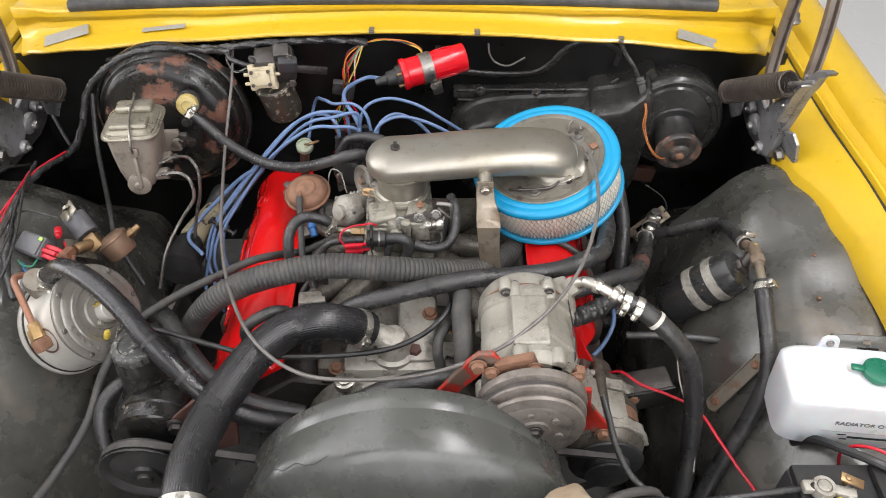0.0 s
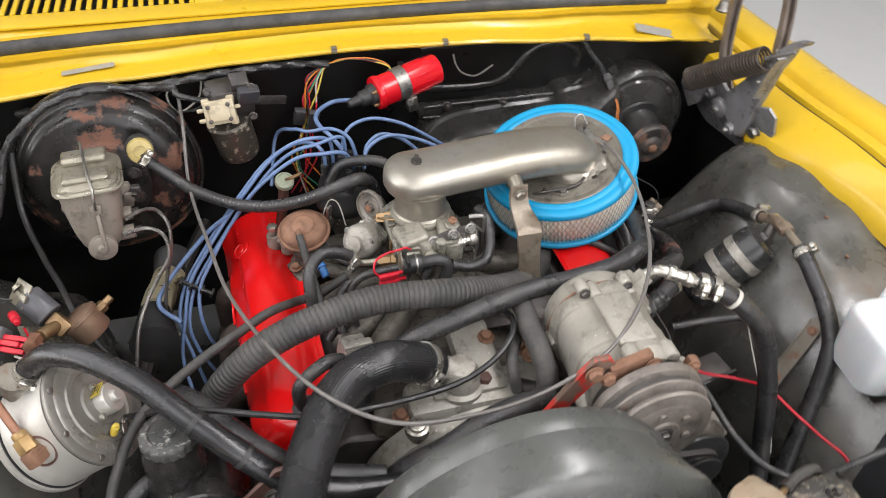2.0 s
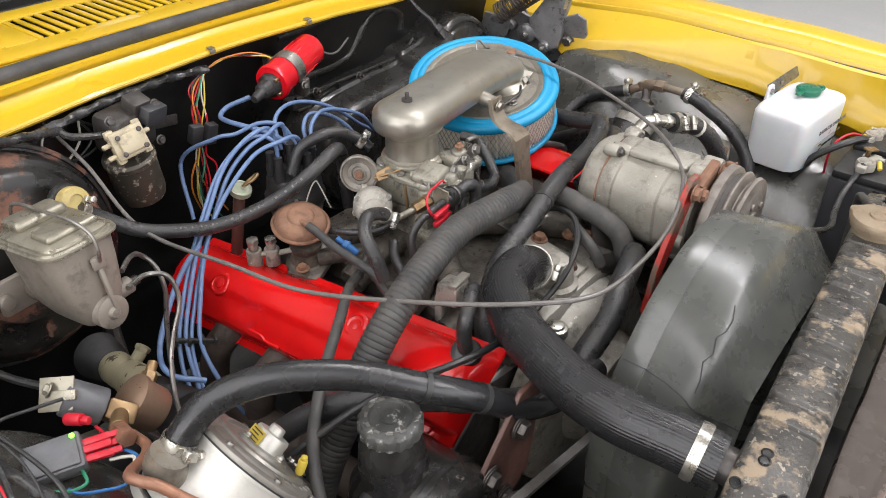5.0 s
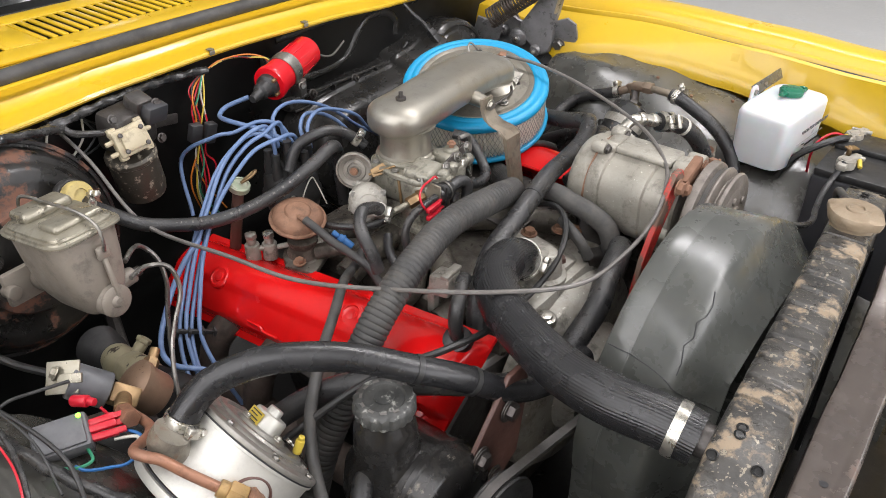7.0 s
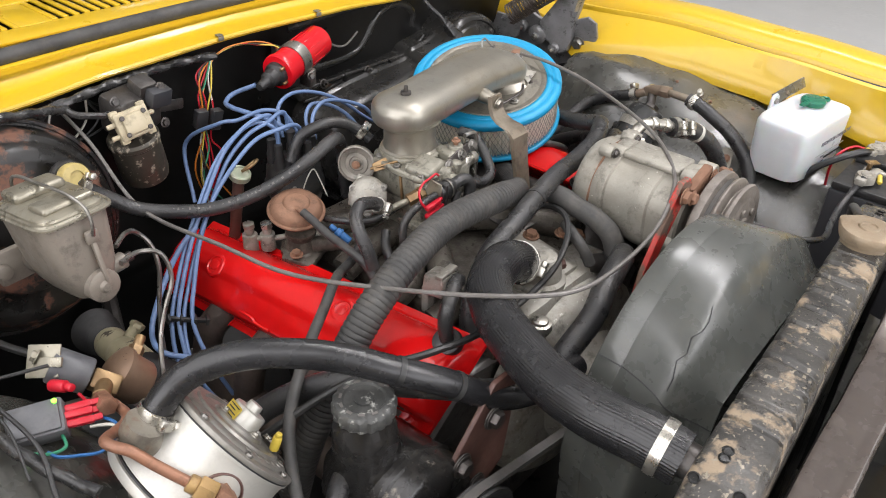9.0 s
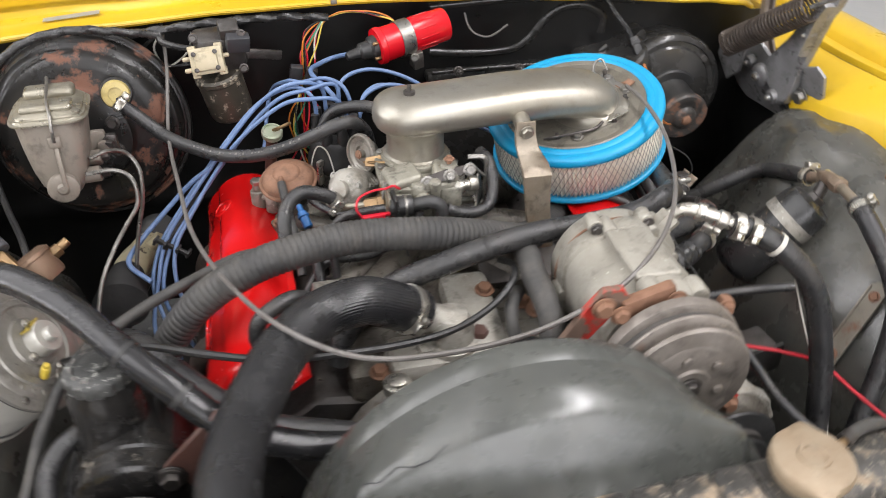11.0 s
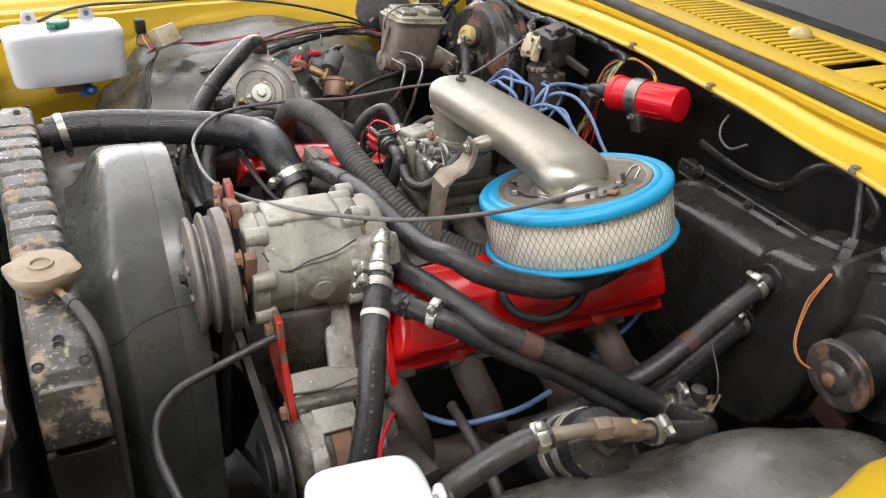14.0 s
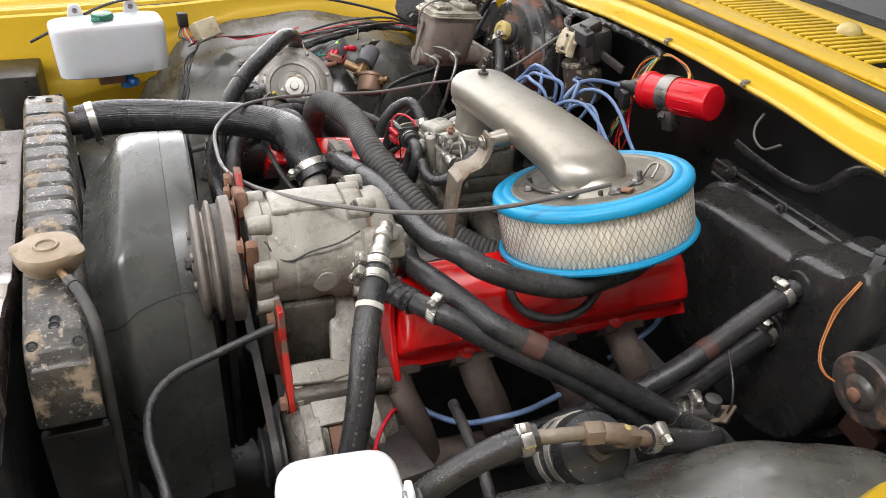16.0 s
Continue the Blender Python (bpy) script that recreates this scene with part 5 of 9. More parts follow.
part("clutch_plate", joined(lathe([(0.0002, 0.543), (0.012, 0.543), (0.013, 0.5415), (0.020, 0.541), (0.022, 0.5435), (0.044, 0.5445), (0.049, 0.546), (0.049, 0.550)], kb, 48), *[lathe(disc_stack(0.0055, 0.004, 0.001), kb @ pose(0.034 * math.cos(a), 0.034 * math.sin(a), 0.5405), 14) for a in (0.3, 1.35, 2.4, 3.45, 4.5, 5.55)]), "pulley", pul, "dull clutch plate with rivets")
part("hub_nut", joined(lathe(disc_stack(0.008, 0.009, 0.002), kb @ pose(0, 0, 0.534), 6), lathe(disc_stack(0.011, 0.004, 0.001), kb @ pose(0, 0, 0.5395), 20)), "darksteel", pul)
part("earth_wire", tube([(0.165, 0.62, 0.868), (0.174, 0.63, 0.852), (0.181, 0.645, 0.848), (0.182, 0.668, 0.857), (0.18, 0.70, 0.862), (0.177, 0.725, 0.872)], 0.0011, 6, 8), "wire_black", comp)

# compressor bracket, red paint half worn off
brk = thing("compressor_bracket", (0.1, 0.62, 0.70), "worn red and rusty compressor mounting bracket", "bracket")
redworn = mat("worn_red_bracket", (0.46, 0.03, 0.02), 0.45, 0, (0.40, 0.02, 0.012), 20, 0.3, 0.2, 180, patch=(0.14, 0.09, 0.065), patch_at=0.52, patch_scale=26, patch_soft=0.06, grime=0.3)
part("front_arm", plate([(0.03, 0.885), (0.045, 0.905), (0.065, 0.905), (0.075, 0.89), (0.06, 0.875), (0.03, 0.835), (0.0, 0.79), (-0.01, 0.74), (-0.035, 0.74), (-0.02, 0.80)], 0.008, basis((0, 0.612, 0), (0, -1, 0), (1, 0, 0)), 0.001), redworn, brk)
part("side_arm", plate([(0.140, 0.80), (0.207, 0.80), (0.210, 0.765), (0.227, 0.735), (0.248, 0.702), (0.249, 0.686), (0.234, 0.679), (0.215, 0.700), (0.196, 0.690), (0.184, 0.704), (0.162, 0.708), (0.140, 0.745)], 0.008, basis((0, 0.630, 0), (0, -1, 0), (1, 0, 0)), 0.0015), redworn, brk)
part("rear_arm", plate([(0.135, 0.80), (0.214, 0.80), (0.212, 0.762), (0.226, 0.725), (0.243, 0.69), (0.244, 0.672), (0.230, 0.664), (0.20, 0.690), (0.160, 0.735)], 0.008, basis((0, 0.757, 0), (0, -1, 0), (1, 0, 0)), 0.0015), "red", brk, "red painted rear arm")
part("spacer_plate", rbox(0.04, 0.065, 0.10, pose(0.16, 0.662, 0.735), 0.006), "manifold", brk, "grey cast spacer")
part("tensioner_arm", rbox(0.034, 0.135, 0.013, basis((0.186, 0.700, 0.744), (0.65, 0.05, 0.76), (0.12, 1, -0.08)), 0.004, 3), "alu", brk, "pale alloy tensioner arm")
part("cross_web", plate([(-0.045, -0.012), (0.0, -0.014), (0.05, -0.004), (0.05, 0.004), (0.0, 0.014), (-0.045, 0.012)], 0.008, basis((0.222, 0.672, 0.716), (0.6, 0.1, 0.8), (0.05, 1, 0)), 0.002), "alu", brk, "pale cast web")
part("pivot_tube", rod((0.240, 0.628, 0.703), (0.244, 0.742, 0.701), 0.0105, 0.003), "manifold", brk)
for p in ((0.184, 0.621, 0.775), (0.236, 0.621, 0.693), (0.222, 0.748, 0.678), (0.045, 0.60, 0.888)):
    part("bolt", hexbolt(p, (0, -1, 0), 0.009, 0.008), "rust", brk)

# ---- alternator ----
alt = thing("alternator", (0.25, 0.67, 0.59), "grey cast alternator with belt pulley", "alternator")
kal = basis((0.255, 0, 0.655), (0, 1, 0), (1, 0, 0))
part("housing", lathe([(0.02, 0.602), (0.045, 0.604), (0.058, 0.612), (0.062, 0.622), (0.062, 0.648), (0.0585, 0.650), (0.0585, 0.672), (0.062, 0.674), (0.062, 0.712), (0.056, 0.728), (0.04, 0.736), (0.0002, 0.738)], kal, 48), "manifold", alt)
part("cooling_rib", joined(*[rbox(0.006, 0.012, 0.05, kal @ pose(0.055 * math.cos(radians(a)), 0.055 * math.sin(radians(a)), 0.64, 0, 0, a), 0.002) for a in range(0, 360, 30)]), "alu", alt)
part("end_frame", plate([(0.205, 0.705), (0.225, 0.715), (0.25, 0.712), (0.275, 0.722), (0.30, 0.705), (0.29, 0.66), (0.305, 0.63), (0.29, 0.60), (0.25, 0.615), (0.225, 0.60), (0.21, 0.64), (0.222, 0.67)], 0.014, basis((0, 0.640, 0), (0, -1, 0), (1, 0, 0)), 0.003), "alu", alt, "pale cast end frame with lugs")
for yy, a0, a1 in ((0.632, 0.15, 2.2), (0.700, 0.3, 1.9)):
    rings = []
    for k in range(25):
        a = a0 + (a1 - a0) * k / 24
        w, th_ = 0.0095, 0.006 + 0.0015 * math.cos(k * 1.05)
        rings.append([(0.255 + r_ * math.cos(a), yy + dy, 0.655 + r_ * math.sin(a)) for r_, dy in ((0.058, -w), (0.062 + th_ - 0.002, -w), (0.062 + th_, -w + 0.002), (0.062 + th_, w - 0.002), (0.062 + th_ - 0.002, w), (0.058, w))])
    part("alternator_strap", fixed(loft(rings)), "alu", alt, "pale cast strap over the alternator")
part("stator_band", lathe([(0.0575, 0.649), (0.0605, 0.650), (0.0605, 0.672), (0.0575, 0.673)], kal, 48, True), "rust", alt, "rusty stator band")
part("lug", joined(rbox(0.03, 0.014, 0.05, pose(0.235, 0.625, 0.715, 0, 25, 0), 0.005), rbox(0.022, 0.012, 0.05, pose(0.235, 0.71, 0.712, 0, 25, 0), 0.005), rbox(0.05, 0.05, 0.006, pose(0.262, 0.66, 0.722, 0, 20, 0), 0.002)), "alu", alt)
part("pulley", lathe([(0.02, 0.575), (0.033, 0.576), (0.035, 0.578), (0.027, 0.586), (0.035, 0.594), (0.033, 0.596), (0.02, 0.597)], kal, 40), "wire_black", alt, "black pulley")
part("fan", lathe([(0.02, 0.594), (0.050, 0.595), (0.056, 0.597), (0.0575, 0.600), (0.02, 0.6015)], kal, 40), "wire_black", alt, "black cooling fan")

alt.matrix_world = Matrix.Translation((0.244, 0.680, 0.564))

# belts and front pulleys
def belt(name, circles, y, w=0.010, material="belt"):
    """A belt round circles (x, z, r), outer tangents, in the plane y."""
    pts = []
    n = len(circles)
    for i in range(n):
        x0, z0, r0 = circles[i - 1]
        x1, z1, r1 = circles[i]
        x2, z2, r2 = circles[(i + 1) % n]
        a_in = math.atan2(z1 - z0, x1 - x0) - math.pi / 2
        a_out = math.atan2(z2 - z1, x2 - x1) - math.pi / 2
        while a_out < a_in:
            a_out += 2 * math.pi
        for k in range(13):
            a = a_in + (a_out - a_in) * k / 12
            pts.append((x1 + r1 * math.cos(a), z1 + r1 * math.sin(a)))
    rings = []
    m = len(pts)
    for i in range(m + 1):
        x, z = pts[i % m]
        x0, z0 = pts[(i - 1) % m]
        x2, z2 = pts[(i + 1) % m]
        t = V(x2 - x0, 0, z2 - z0).normalized()
        o = V(t.z, 0, -t.x)
        p = V(x, y, z)
        rings.append([p + o * 0.003 + V(0, w / 2, 0), p + o * 0.003 - V(0, w / 2, 0), p - o * 0.006 - V(0, w * 0.3, 0), p - o * 0.006 + V(0, w * 0.3, 0)])
    return single(name, fixed(loft(rings, True, False)), material, "worn grey-black rubber drive belt", "belt", "drive belts")


crank = thing("crank_pulley", (-0.01, 0.58, 0.40), "dark steel crank and water pump pulleys", "pulley")
part("pump_pulley", lathe([(0.02, 0.565), (0.06, 0.566), (0.063, 0.568), (0.055, 0.575), (0.063, 0.582), (0.055, 0.59), (0.063, 0.597), (0.06, 0.6), (0.02, 0.615)], basis((-0.05, 0, 0.65), (0, 1, 0), (1, 0, 0)), 40), "darksteel", crank)
part("damper", lathe([(0.02, 0.565), (0.075, 0.566), (0.078, 0.568), (0.07, 0.575), (0.078, 0.582), (0.07, 0.59), (0.078, 0.597), (0.075, 0.6), (0.02, 0.64)], basis((-0.05, 0, 0.47), (0, 1, 0), (1, 0, 0)), 40), "darksteel", crank)
belt("drive_belt", [(-0.05, 0.47, 0.077), (0.118, 0.824, 0.0625), (-0.05, 0.65, 0.060)], 0.5735, 0.010)
belt("drive_belt", [(-0.05, 0.47, 0.077), (0.249, 0.629, 0.0325), (-0.05, 0.65, 0.060)], 0.601, 0.010)


# ---- hoses, pipes and cables ----
def hose(name, pts, r, material, label, clips=(), ribs=0.0, category="hose", n=10, seg=16, group="", bands=(), weave=0.0):
    """A hose as a thing: tube, worm-drive clips at parts of its length, painted or taped bands."""
    line = resample(spline(pts, n), 0.004 if ribs else 0.006)
    rad = r
    if ribs:
        line = resample(spline(pts, n), 0.00135)
        rad = lambda i, a: r - ribs * (1.0 if i % 5 == 0 else 0.12 if i % 5 in (1, 4) else 0.0)
    if weave:
        line = resample(spline(pts, n), 0.003)
        rad = lambda i, a: r + weave * (0.6 * math.cos(a * seg / 4) + 0.4 * (i % 2))
    data = sweep(line, rad, seg)
    if not clips and not bands:
        return single(name, data, material, label, category, group)
    th = thing(name, pts[0], label, category, group)
    part("tube", data, material, th)
    fr = frames(line)
    for f, side in clips:
        i = min(len(line) - 2, max(1, int(f * (len(line) - 1))))
        part("hose_clip", clamp_mesh(line[i], fr[i][2], r + 0.0004, 0.011, side), "bright", th, "bright worm-drive hose clip")
    for f, w, m2, lab in bands:
        i0, i1 = int((f - w / 2) * (len(line) - 1)), int((f + w / 2) * (len(line) - 1))
        part("band", sweep(line[max(0, i0):max(i0 + 2, i1 + 1)], r + 0.0009, seg), m2, th, lab)
    return th


def print_bars(owner, pts, r, f0, f1, count, side, material="cable_grey"):
    """Unreadable print along a hose, as small pale bars on its upper side."""
    line = resample(spline(pts, 10), 0.003)
    fr = frames(line)
    rb = random.Random(count)
    for k in range(count):
        if k % 5 == 4:
            continue
        i = int((f0 + (f1 - f0) * k / count) * (len(line) - 1))
        t = Vector(fr[i][2])
        o = Vector(side)
        o = (o - t * o.dot(t)).normalized()
        part("printed_bar", rbox(0.0026 + rb.uniform(-0.0008, 0.0008), 0.0008 + 0.0022 * (k % 2), 0.0004, basis(Vector(line[i]) + o * (r + 0.0001), o, t), 0), material, owner, "unreadable pale print")


def cable(name, pts, r, material, label, category="cable", group="", n=10, seg=8):
    return single(name, tube(pts, r, seg, n), material, label, category, group)


hose("radiator_hose", [(-0.110, 0.732, 0.798), (-0.14, 0.722, 0.822), (-0.175, 0.716, 0.838), (-0.218, 0.702, 0.838), (-0.256, 0.661, 0.838), (-0.282, 0.61, 0.837), (-0.301, 0.557, 0.837), (-0.310, 0.503, 0.84), (-0.308, 0.449, 0.843), (-0.304, 0.412, 0.839)], 0.0262, "rubber_gloss",
     "thick glossy black upper radiator hose with clips at both ends", clips=((0.045, (0.3, -0.8, -0.2)), (0.955, (0, 0, -1))), seg=200, weave=0.00035)
duct = hose("air_duct", [(-0.45, 0.80, 0.60), (-0.435, 0.79, 0.67), (-0.405, 0.784, 0.73), (-0.364, 0.781, 0.792), (-0.321, 0.782, 0.83), (-0.26, 0.79, 0.853), (-0.172, 0.806, 0.858), (-0.075, 0.806, 0.851), (-0.002, 0.828, 0.822), (0.052, 0.862, 0.790), (0.10, 0.905, 0.772), (0.14, 0.965, 0.76)], 0.0195, "rubber_dusty",
     "black ribbed flexible air duct across the engine", ribs=0.0012, category="duct", seg=24, bands=((0.985, 0.03, "rubber", "smooth rubber end cuff"),))
hose("heater_hose", [(-0.205, 0.735, 0.735), (-0.19, 0.748, 0.77), (-0.14, 0.764, 0.811), (-0.08, 0.768, 0.832), (-0.02, 0.778, 0.842), (0.04, 0.79, 0.846), (0.105, 0.80, 0.843), (0.175, 0.812, 0.843), (0.222, 0.828, 0.852), (0.246, 0.85, 0.842), (0.262, 0.895, 0.826), (0.273, 0.945, 0.816), (0.268, 1.0, 0.815), (0.250, 1.05, 0.812), (0.22, 1.09, 0.80)], 0.0138, "rubber",
     "smooth black heater hose across the engine", bands=((0.985, 0.03, "rubber_dusty", "dusty end cuff"), (0.30, 0.006, "wire_black", "black cable tie")), group="heater hoses")
vh = hose("vacuum_hose", [(-0.462, 1.168, 0.885), (-0.438, 1.164, 0.862), (-0.404, 1.150, 0.834), (-0.368, 1.128, 0.823), (-0.326, 1.104, 0.818), (-0.279, 1.080, 0.826), (-0.235, 1.058, 0.845), (-0.195, 1.043, 0.868), (-0.165, 1.04, 0.882), (-0.14, 1.048, 0.880), (-0.122, 1.06, 0.855), (-0.115, 1.065, 0.81), (-0.115, 1.06, 0.77)], 0.0095, "rubber",
     "black brake booster vacuum hose with white print", clips=((0.02, (0.5, 0.2, 0.5)),))
print_bars(vh, [(-0.462, 1.168, 0.885), (-0.438, 1.164, 0.862), (-0.404, 1.150, 0.834), (-0.368, 1.128, 0.823), (-0.326, 1.104, 0.818), (-0.279, 1.080, 0.826), (-0.235, 1.058, 0.845), (-0.195, 1.043, 0.868), (-0.165, 1.04, 0.882), (-0.14, 1.048, 0.880), (-0.122, 1.06, 0.855), (-0.115, 1.065, 0.81), (-0.115, 1.06, 0.77)], 0.0095, 0.25, 0.62, 28, (-0.15, -0.6, 0.75))
hose("manifold_vacuum_hose", [(-0.185, 1.10, 0.84), (-0.165, 1.10, 0.872), (-0.127, 1.09, 0.884), (-0.095, 1.082, 0.878), (-0.078, 1.066, 0.864), (-0.070, 1.052, 0.852)], 0.0085, "rubber", "short black hose with clip behind the carburettor", clips=((0.9, (0.3, -0.5, 0.8)),))
hose("lpg_water_hose", [(-0.604, 0.795, 0.825), (-0.588, 0.794, 0.850), (-0.56, 0.785, 0.876), (-0.52, 0.762, 0.887), (-0.48, 0.734, 0.882), (-0.444, 0.704, 0.871), (-0.409, 0.671, 0.853), (-0.368, 0.64, 0.829), (-0.316, 0.612, 0.79), (-0.25, 0.60, 0.762), (-0.17, 0.60, 0.745)], 0.0148, "rubber_gloss",
     "black water hose running from the gas converter", clips=((0.05, (-0.2, -0.7, -0.2)),), bands=((0.5, 0.008, "wire_black", "black cable tie"), (0.62, 0.008, "wire_black", "black cable tie")))
hose("lpg_return_hose", [(-0.50, 0.86, 0.68), (-0.455, 0.811, 0.745), (-0.415, 0.755, 0.785), (-0.375, 0.70, 0.792), (-0.335, 0.655, 0.788), (-0.285, 0.63, 0.765), (-0.20, 0.62, 0.742)], 0.0142, "rubber", "black water return hose under the converter hose")
hose("fuel_hose", [(-0.187, 0.945, 0.78), (-0.23, 0.925, 0.772), (-0.27, 0.902, 0.785), (-0.305, 0.875, 0.800), (-0.345, 0.846, 0.802), (-0.417, 0.799, 0.795), (-0.479, 0.751, 0.776), (-0.515, 0.70, 0.735), (-0.535, 0.64, 0.69), (-0.57, 0.57, 0.66), (-0.62, 0.50, 0.63)], 0.0066, "rubber_dusty", "thin black braided fuel hose over the rocker cover", seg=10)
hose("breather_hose", [(-0.246, 0.866, 0.795), (-0.247, 0.875, 0.818), (-0.246, 0.890, 0.838), (-0.238, 0.905, 0.851), (-0.222, 0.914, 0.858), (-0.205, 0.918, 0.853), (-0.190, 0.919, 0.846), (-0.178, 0.921, 0.834)], 0.0088, "rubber", "bent black breather hose beside the carburettor", clips=((0.96, (0, -1, 0.3)),))
hose("egr_hose", [(-0.246, 1.003, 0.822), (-0.244, 0.985, 0.815), (-0.241, 0.959, 0.803), (-0.237, 0.931, 0.794), (-0.233, 0.90, 0.782), (-0.232, 0.875, 0.76)], 0.0058, "rubber_dusty", "thin grey rubber vacuum hose to the round valve", seg=10)
hose("bypass_hose", [(0.03, 0.79, 0.825), (0.029, 0.765, 0.826), (0.027, 0.742, 0.822), (0.029, 0.712, 0.815), (0.031, 0.685, 0.80), (0.03, 0.672, 0.775)], 0.0148, "rubber_dusty", "short grey rubber bypass hose", group="heater hoses")
hose("lower_hose", [(0.045, 0.685, 0.750), (0.02, 0.655, 0.785), (-0.03, 0.637, 0.80), (-0.08, 0.625, 0.795), (-0.12, 0.615, 0.78), (-0.17, 0.62, 0.745), (-0.20, 0.63, 0.70)], 0.0158, "rubber", "black water hose above the timing cover")
hose("small_bypass_hose", [(0.01, 0.745, 0.80), (-0.005, 0.72, 0.798), (-0.008, 0.70, 0.785), (-0.004, 0.69, 0.765)], 0.008, "rubber_dusty", "small bent grey rubber hose")
hose("heater_feed_hose", [(0.12, 0.80, 0.795), (0.17, 0.79, 0.81), (0.22, 0.80, 0.818), (0.265, 0.822, 0.812), (0.305, 0.848, 0.80), (0.343, 0.93, 0.758), (0.369, 1.01, 0.708), (0.3825, 1.060, 0.676)], 0.0134, "rubber", "black heater hose with a brown taped band", clips=((0.97, (0.3, 0, 1)),), bands=((0.53, 0.045, "brownpaint", "brown band"),), group="heater hoses")
hose("heater_return_hose", [(0.312, 1.252, 0.78), (0.316, 1.215, 0.766), (0.325, 1.16, 0.746), (0.335, 1.101, 0.724), (0.336, 1.05, 0.70), (0.325, 0.98, 0.668), (0.31, 0.90, 0.63)], 0.0134, "rubber", "black heater hose with a brown taped band", clips=((0.06, (0, -0.4, 1)),), bands=((0.39, 0.05, "brownpaint", "brown band"),), group="heater hoses")
hose("heater_return_hose", [(0.292, 1.266, 0.70), (0.30, 1.23, 0.69), (0.315, 1.16, 0.672), (0.325, 1.09, 0.65), (0.32, 1.0, 0.62), (0.30, 0.92, 0.58)], 0.0134, "rubber", "black heater hose running down behind the engine", clips=((0.06, (0, -0.4, 1)),), group="heater hoses")
hose("suction_hose", [(0.235, 0.768, 0.806), (0.275, 0.797, 0.806), (0.307, 0.852, 0.776), (0.338, 0.92, 0.742), (0.358, 0.98, 0.70), (0.368, 1.03, 0.66)], 0.0128, "rubber", "black air conditioning suction hose with clip and cable tie", clips=((0.12, (-0.2, -0.3, 1)),), bands=((0.30, 0.012, "wire_black", "black cable tie"),))
single("suction_fitting", sweep(spline([(0.178, 0.752, 0.80), (0.198, 0.753, 0.802), (0.22, 0.76, 0.805), (0.24, 0.771, 0.806)], 8), lambda i, a: 0.0145 + 0.0014 * math.sin(i * 1.7 + 2 * a), 14), "tape", "black taped suction hose fitting on the compressor", "fitting")
dh = hose("discharge_hose", [(0.252, 0.724, 0.874), (0.272, 0.716, 0.869), (0.295, 0.705, 0.859), (0.32, 0.693, 0.840), (0.342, 0.684, 0.815), (0.360, 0.675, 0.780), (0.370, 0.665, 0.74), (0.378, 0.65, 0.69), (0.382, 0.63, 0.62), (0.382, 0.605, 0.55), (0.382, 0.58, 0.46)], 0.0140, "rubber", "thick black air conditioning discharge hose", clips=((0.015, (0.2, -0.8, 0.3)), (0.05, (0.2, -0.8, 0.3))), bands=((0.125, 0.012, "wire_white", "off-white band"),))
print_bars(dh, [(0.252, 0.724, 0.874), (0.272, 0.716, 0.869), (0.295, 0.705, 0.859), (0.32, 0.693, 0.840), (0.342, 0.684, 0.815), (0.360, 0.675, 0.780), (0.370, 0.665, 0.74), (0.378, 0.65, 0.69), (0.382, 0.63, 0.62), (0.382, 0.605, 0.55), (0.382, 0.58, 0.46)], 0.0140, 0.22, 0.55, 26, (0.8, -0.2, 0.6))
th = thing("discharge_pipe", (0.178, 0.752, 0.862), "bright bent aluminium pipe on the compressor", "pipe")
part("bent_pipe", tube([(0.182, 0.752, 0.868), (0.192, 0.751, 0.880), (0.206, 0.746, 0.887), (0.226, 0.736, 0.884), (0.252, 0.725, 0.875)], 0.0082, 14, 8), "bright", th)
part("ferrule", joined(rod((0.214, 0.742, 0.887), (0.224, 0.737, 0.885), 0.0105), rod((0.236, 0.732, 0.881), (0.246, 0.727, 0.877), 0.0105)), "bright", th)
hose("drier_hose", [(0.4865, 0.802, 0.8258), (0.484, 0.778, 0.8215), (0.482, 0.754, 0.812), (0.481, 0.718, 0.794), (0.48, 0.688, 0.770), (0.473, 0.665, 0.745), (0.455, 0.64, 0.69), (0.425, 0.61, 0.62), (0.40, 0.58, 0.54)], 0.0125, "rubber", "black hose from the receiver drier", clips=((0.04, (0.6, 0, 0.6)),), group="drier hoses")
ph = hose("drier_hose", [(0.498, 0.910, 0.801), (0.4965, 0.932, 0.7925), (0.496, 0.965, 0.780), (0.492, 0.993, 0.767), (0.478, 1.012, 0.754), (0.455, 1.022, 0.738), (0.425, 1.035, 0.713), (0.40, 1.05, 0.69)], 0.0112, "rubber", "black printed hose curving from the receiver drier", clips=((0.05, (0.3, 0, 1)),), group="drier hoses")
print_bars(ph, [(0.498, 0.910, 0.801), (0.4965, 0.932, 0.7925), (0.496, 0.965, 0.780), (0.492, 0.993, 0.767), (0.478, 1.012, 0.754), (0.455, 1.022, 0.738), (0.425, 1.035, 0.713), (0.40, 1.05, 0.69)], 0.0112, 0.15, 0.8, 24, (0.0, -0.3, 1.0))
hose("overflow_hose", [(0.186, 0.423, 0.868), (0.210, 0.434, 0.865), (0.236, 0.443, 0.856), (0.255, 0.447, 0.840), (0.268, 0.447, 0.795), (0.270, 0.444, 0.70), (0.272, 0.438, 0.52)], 0.0055, "rubber_dusty", "thin grey radiator overflow hose", bands=((0.02, 0.03, "darksteel", "dark spring clip"),))
hose("bottle_hose", [(0.545, 0.625, 0.765), (0.53, 0.62, 0.74), (0.515, 0.60, 0.70), (0.505, 0.58, 0.64), (0.49, 0.55, 0.58)], 0.006, "rubber", "thin black hose under the overflow bottle")
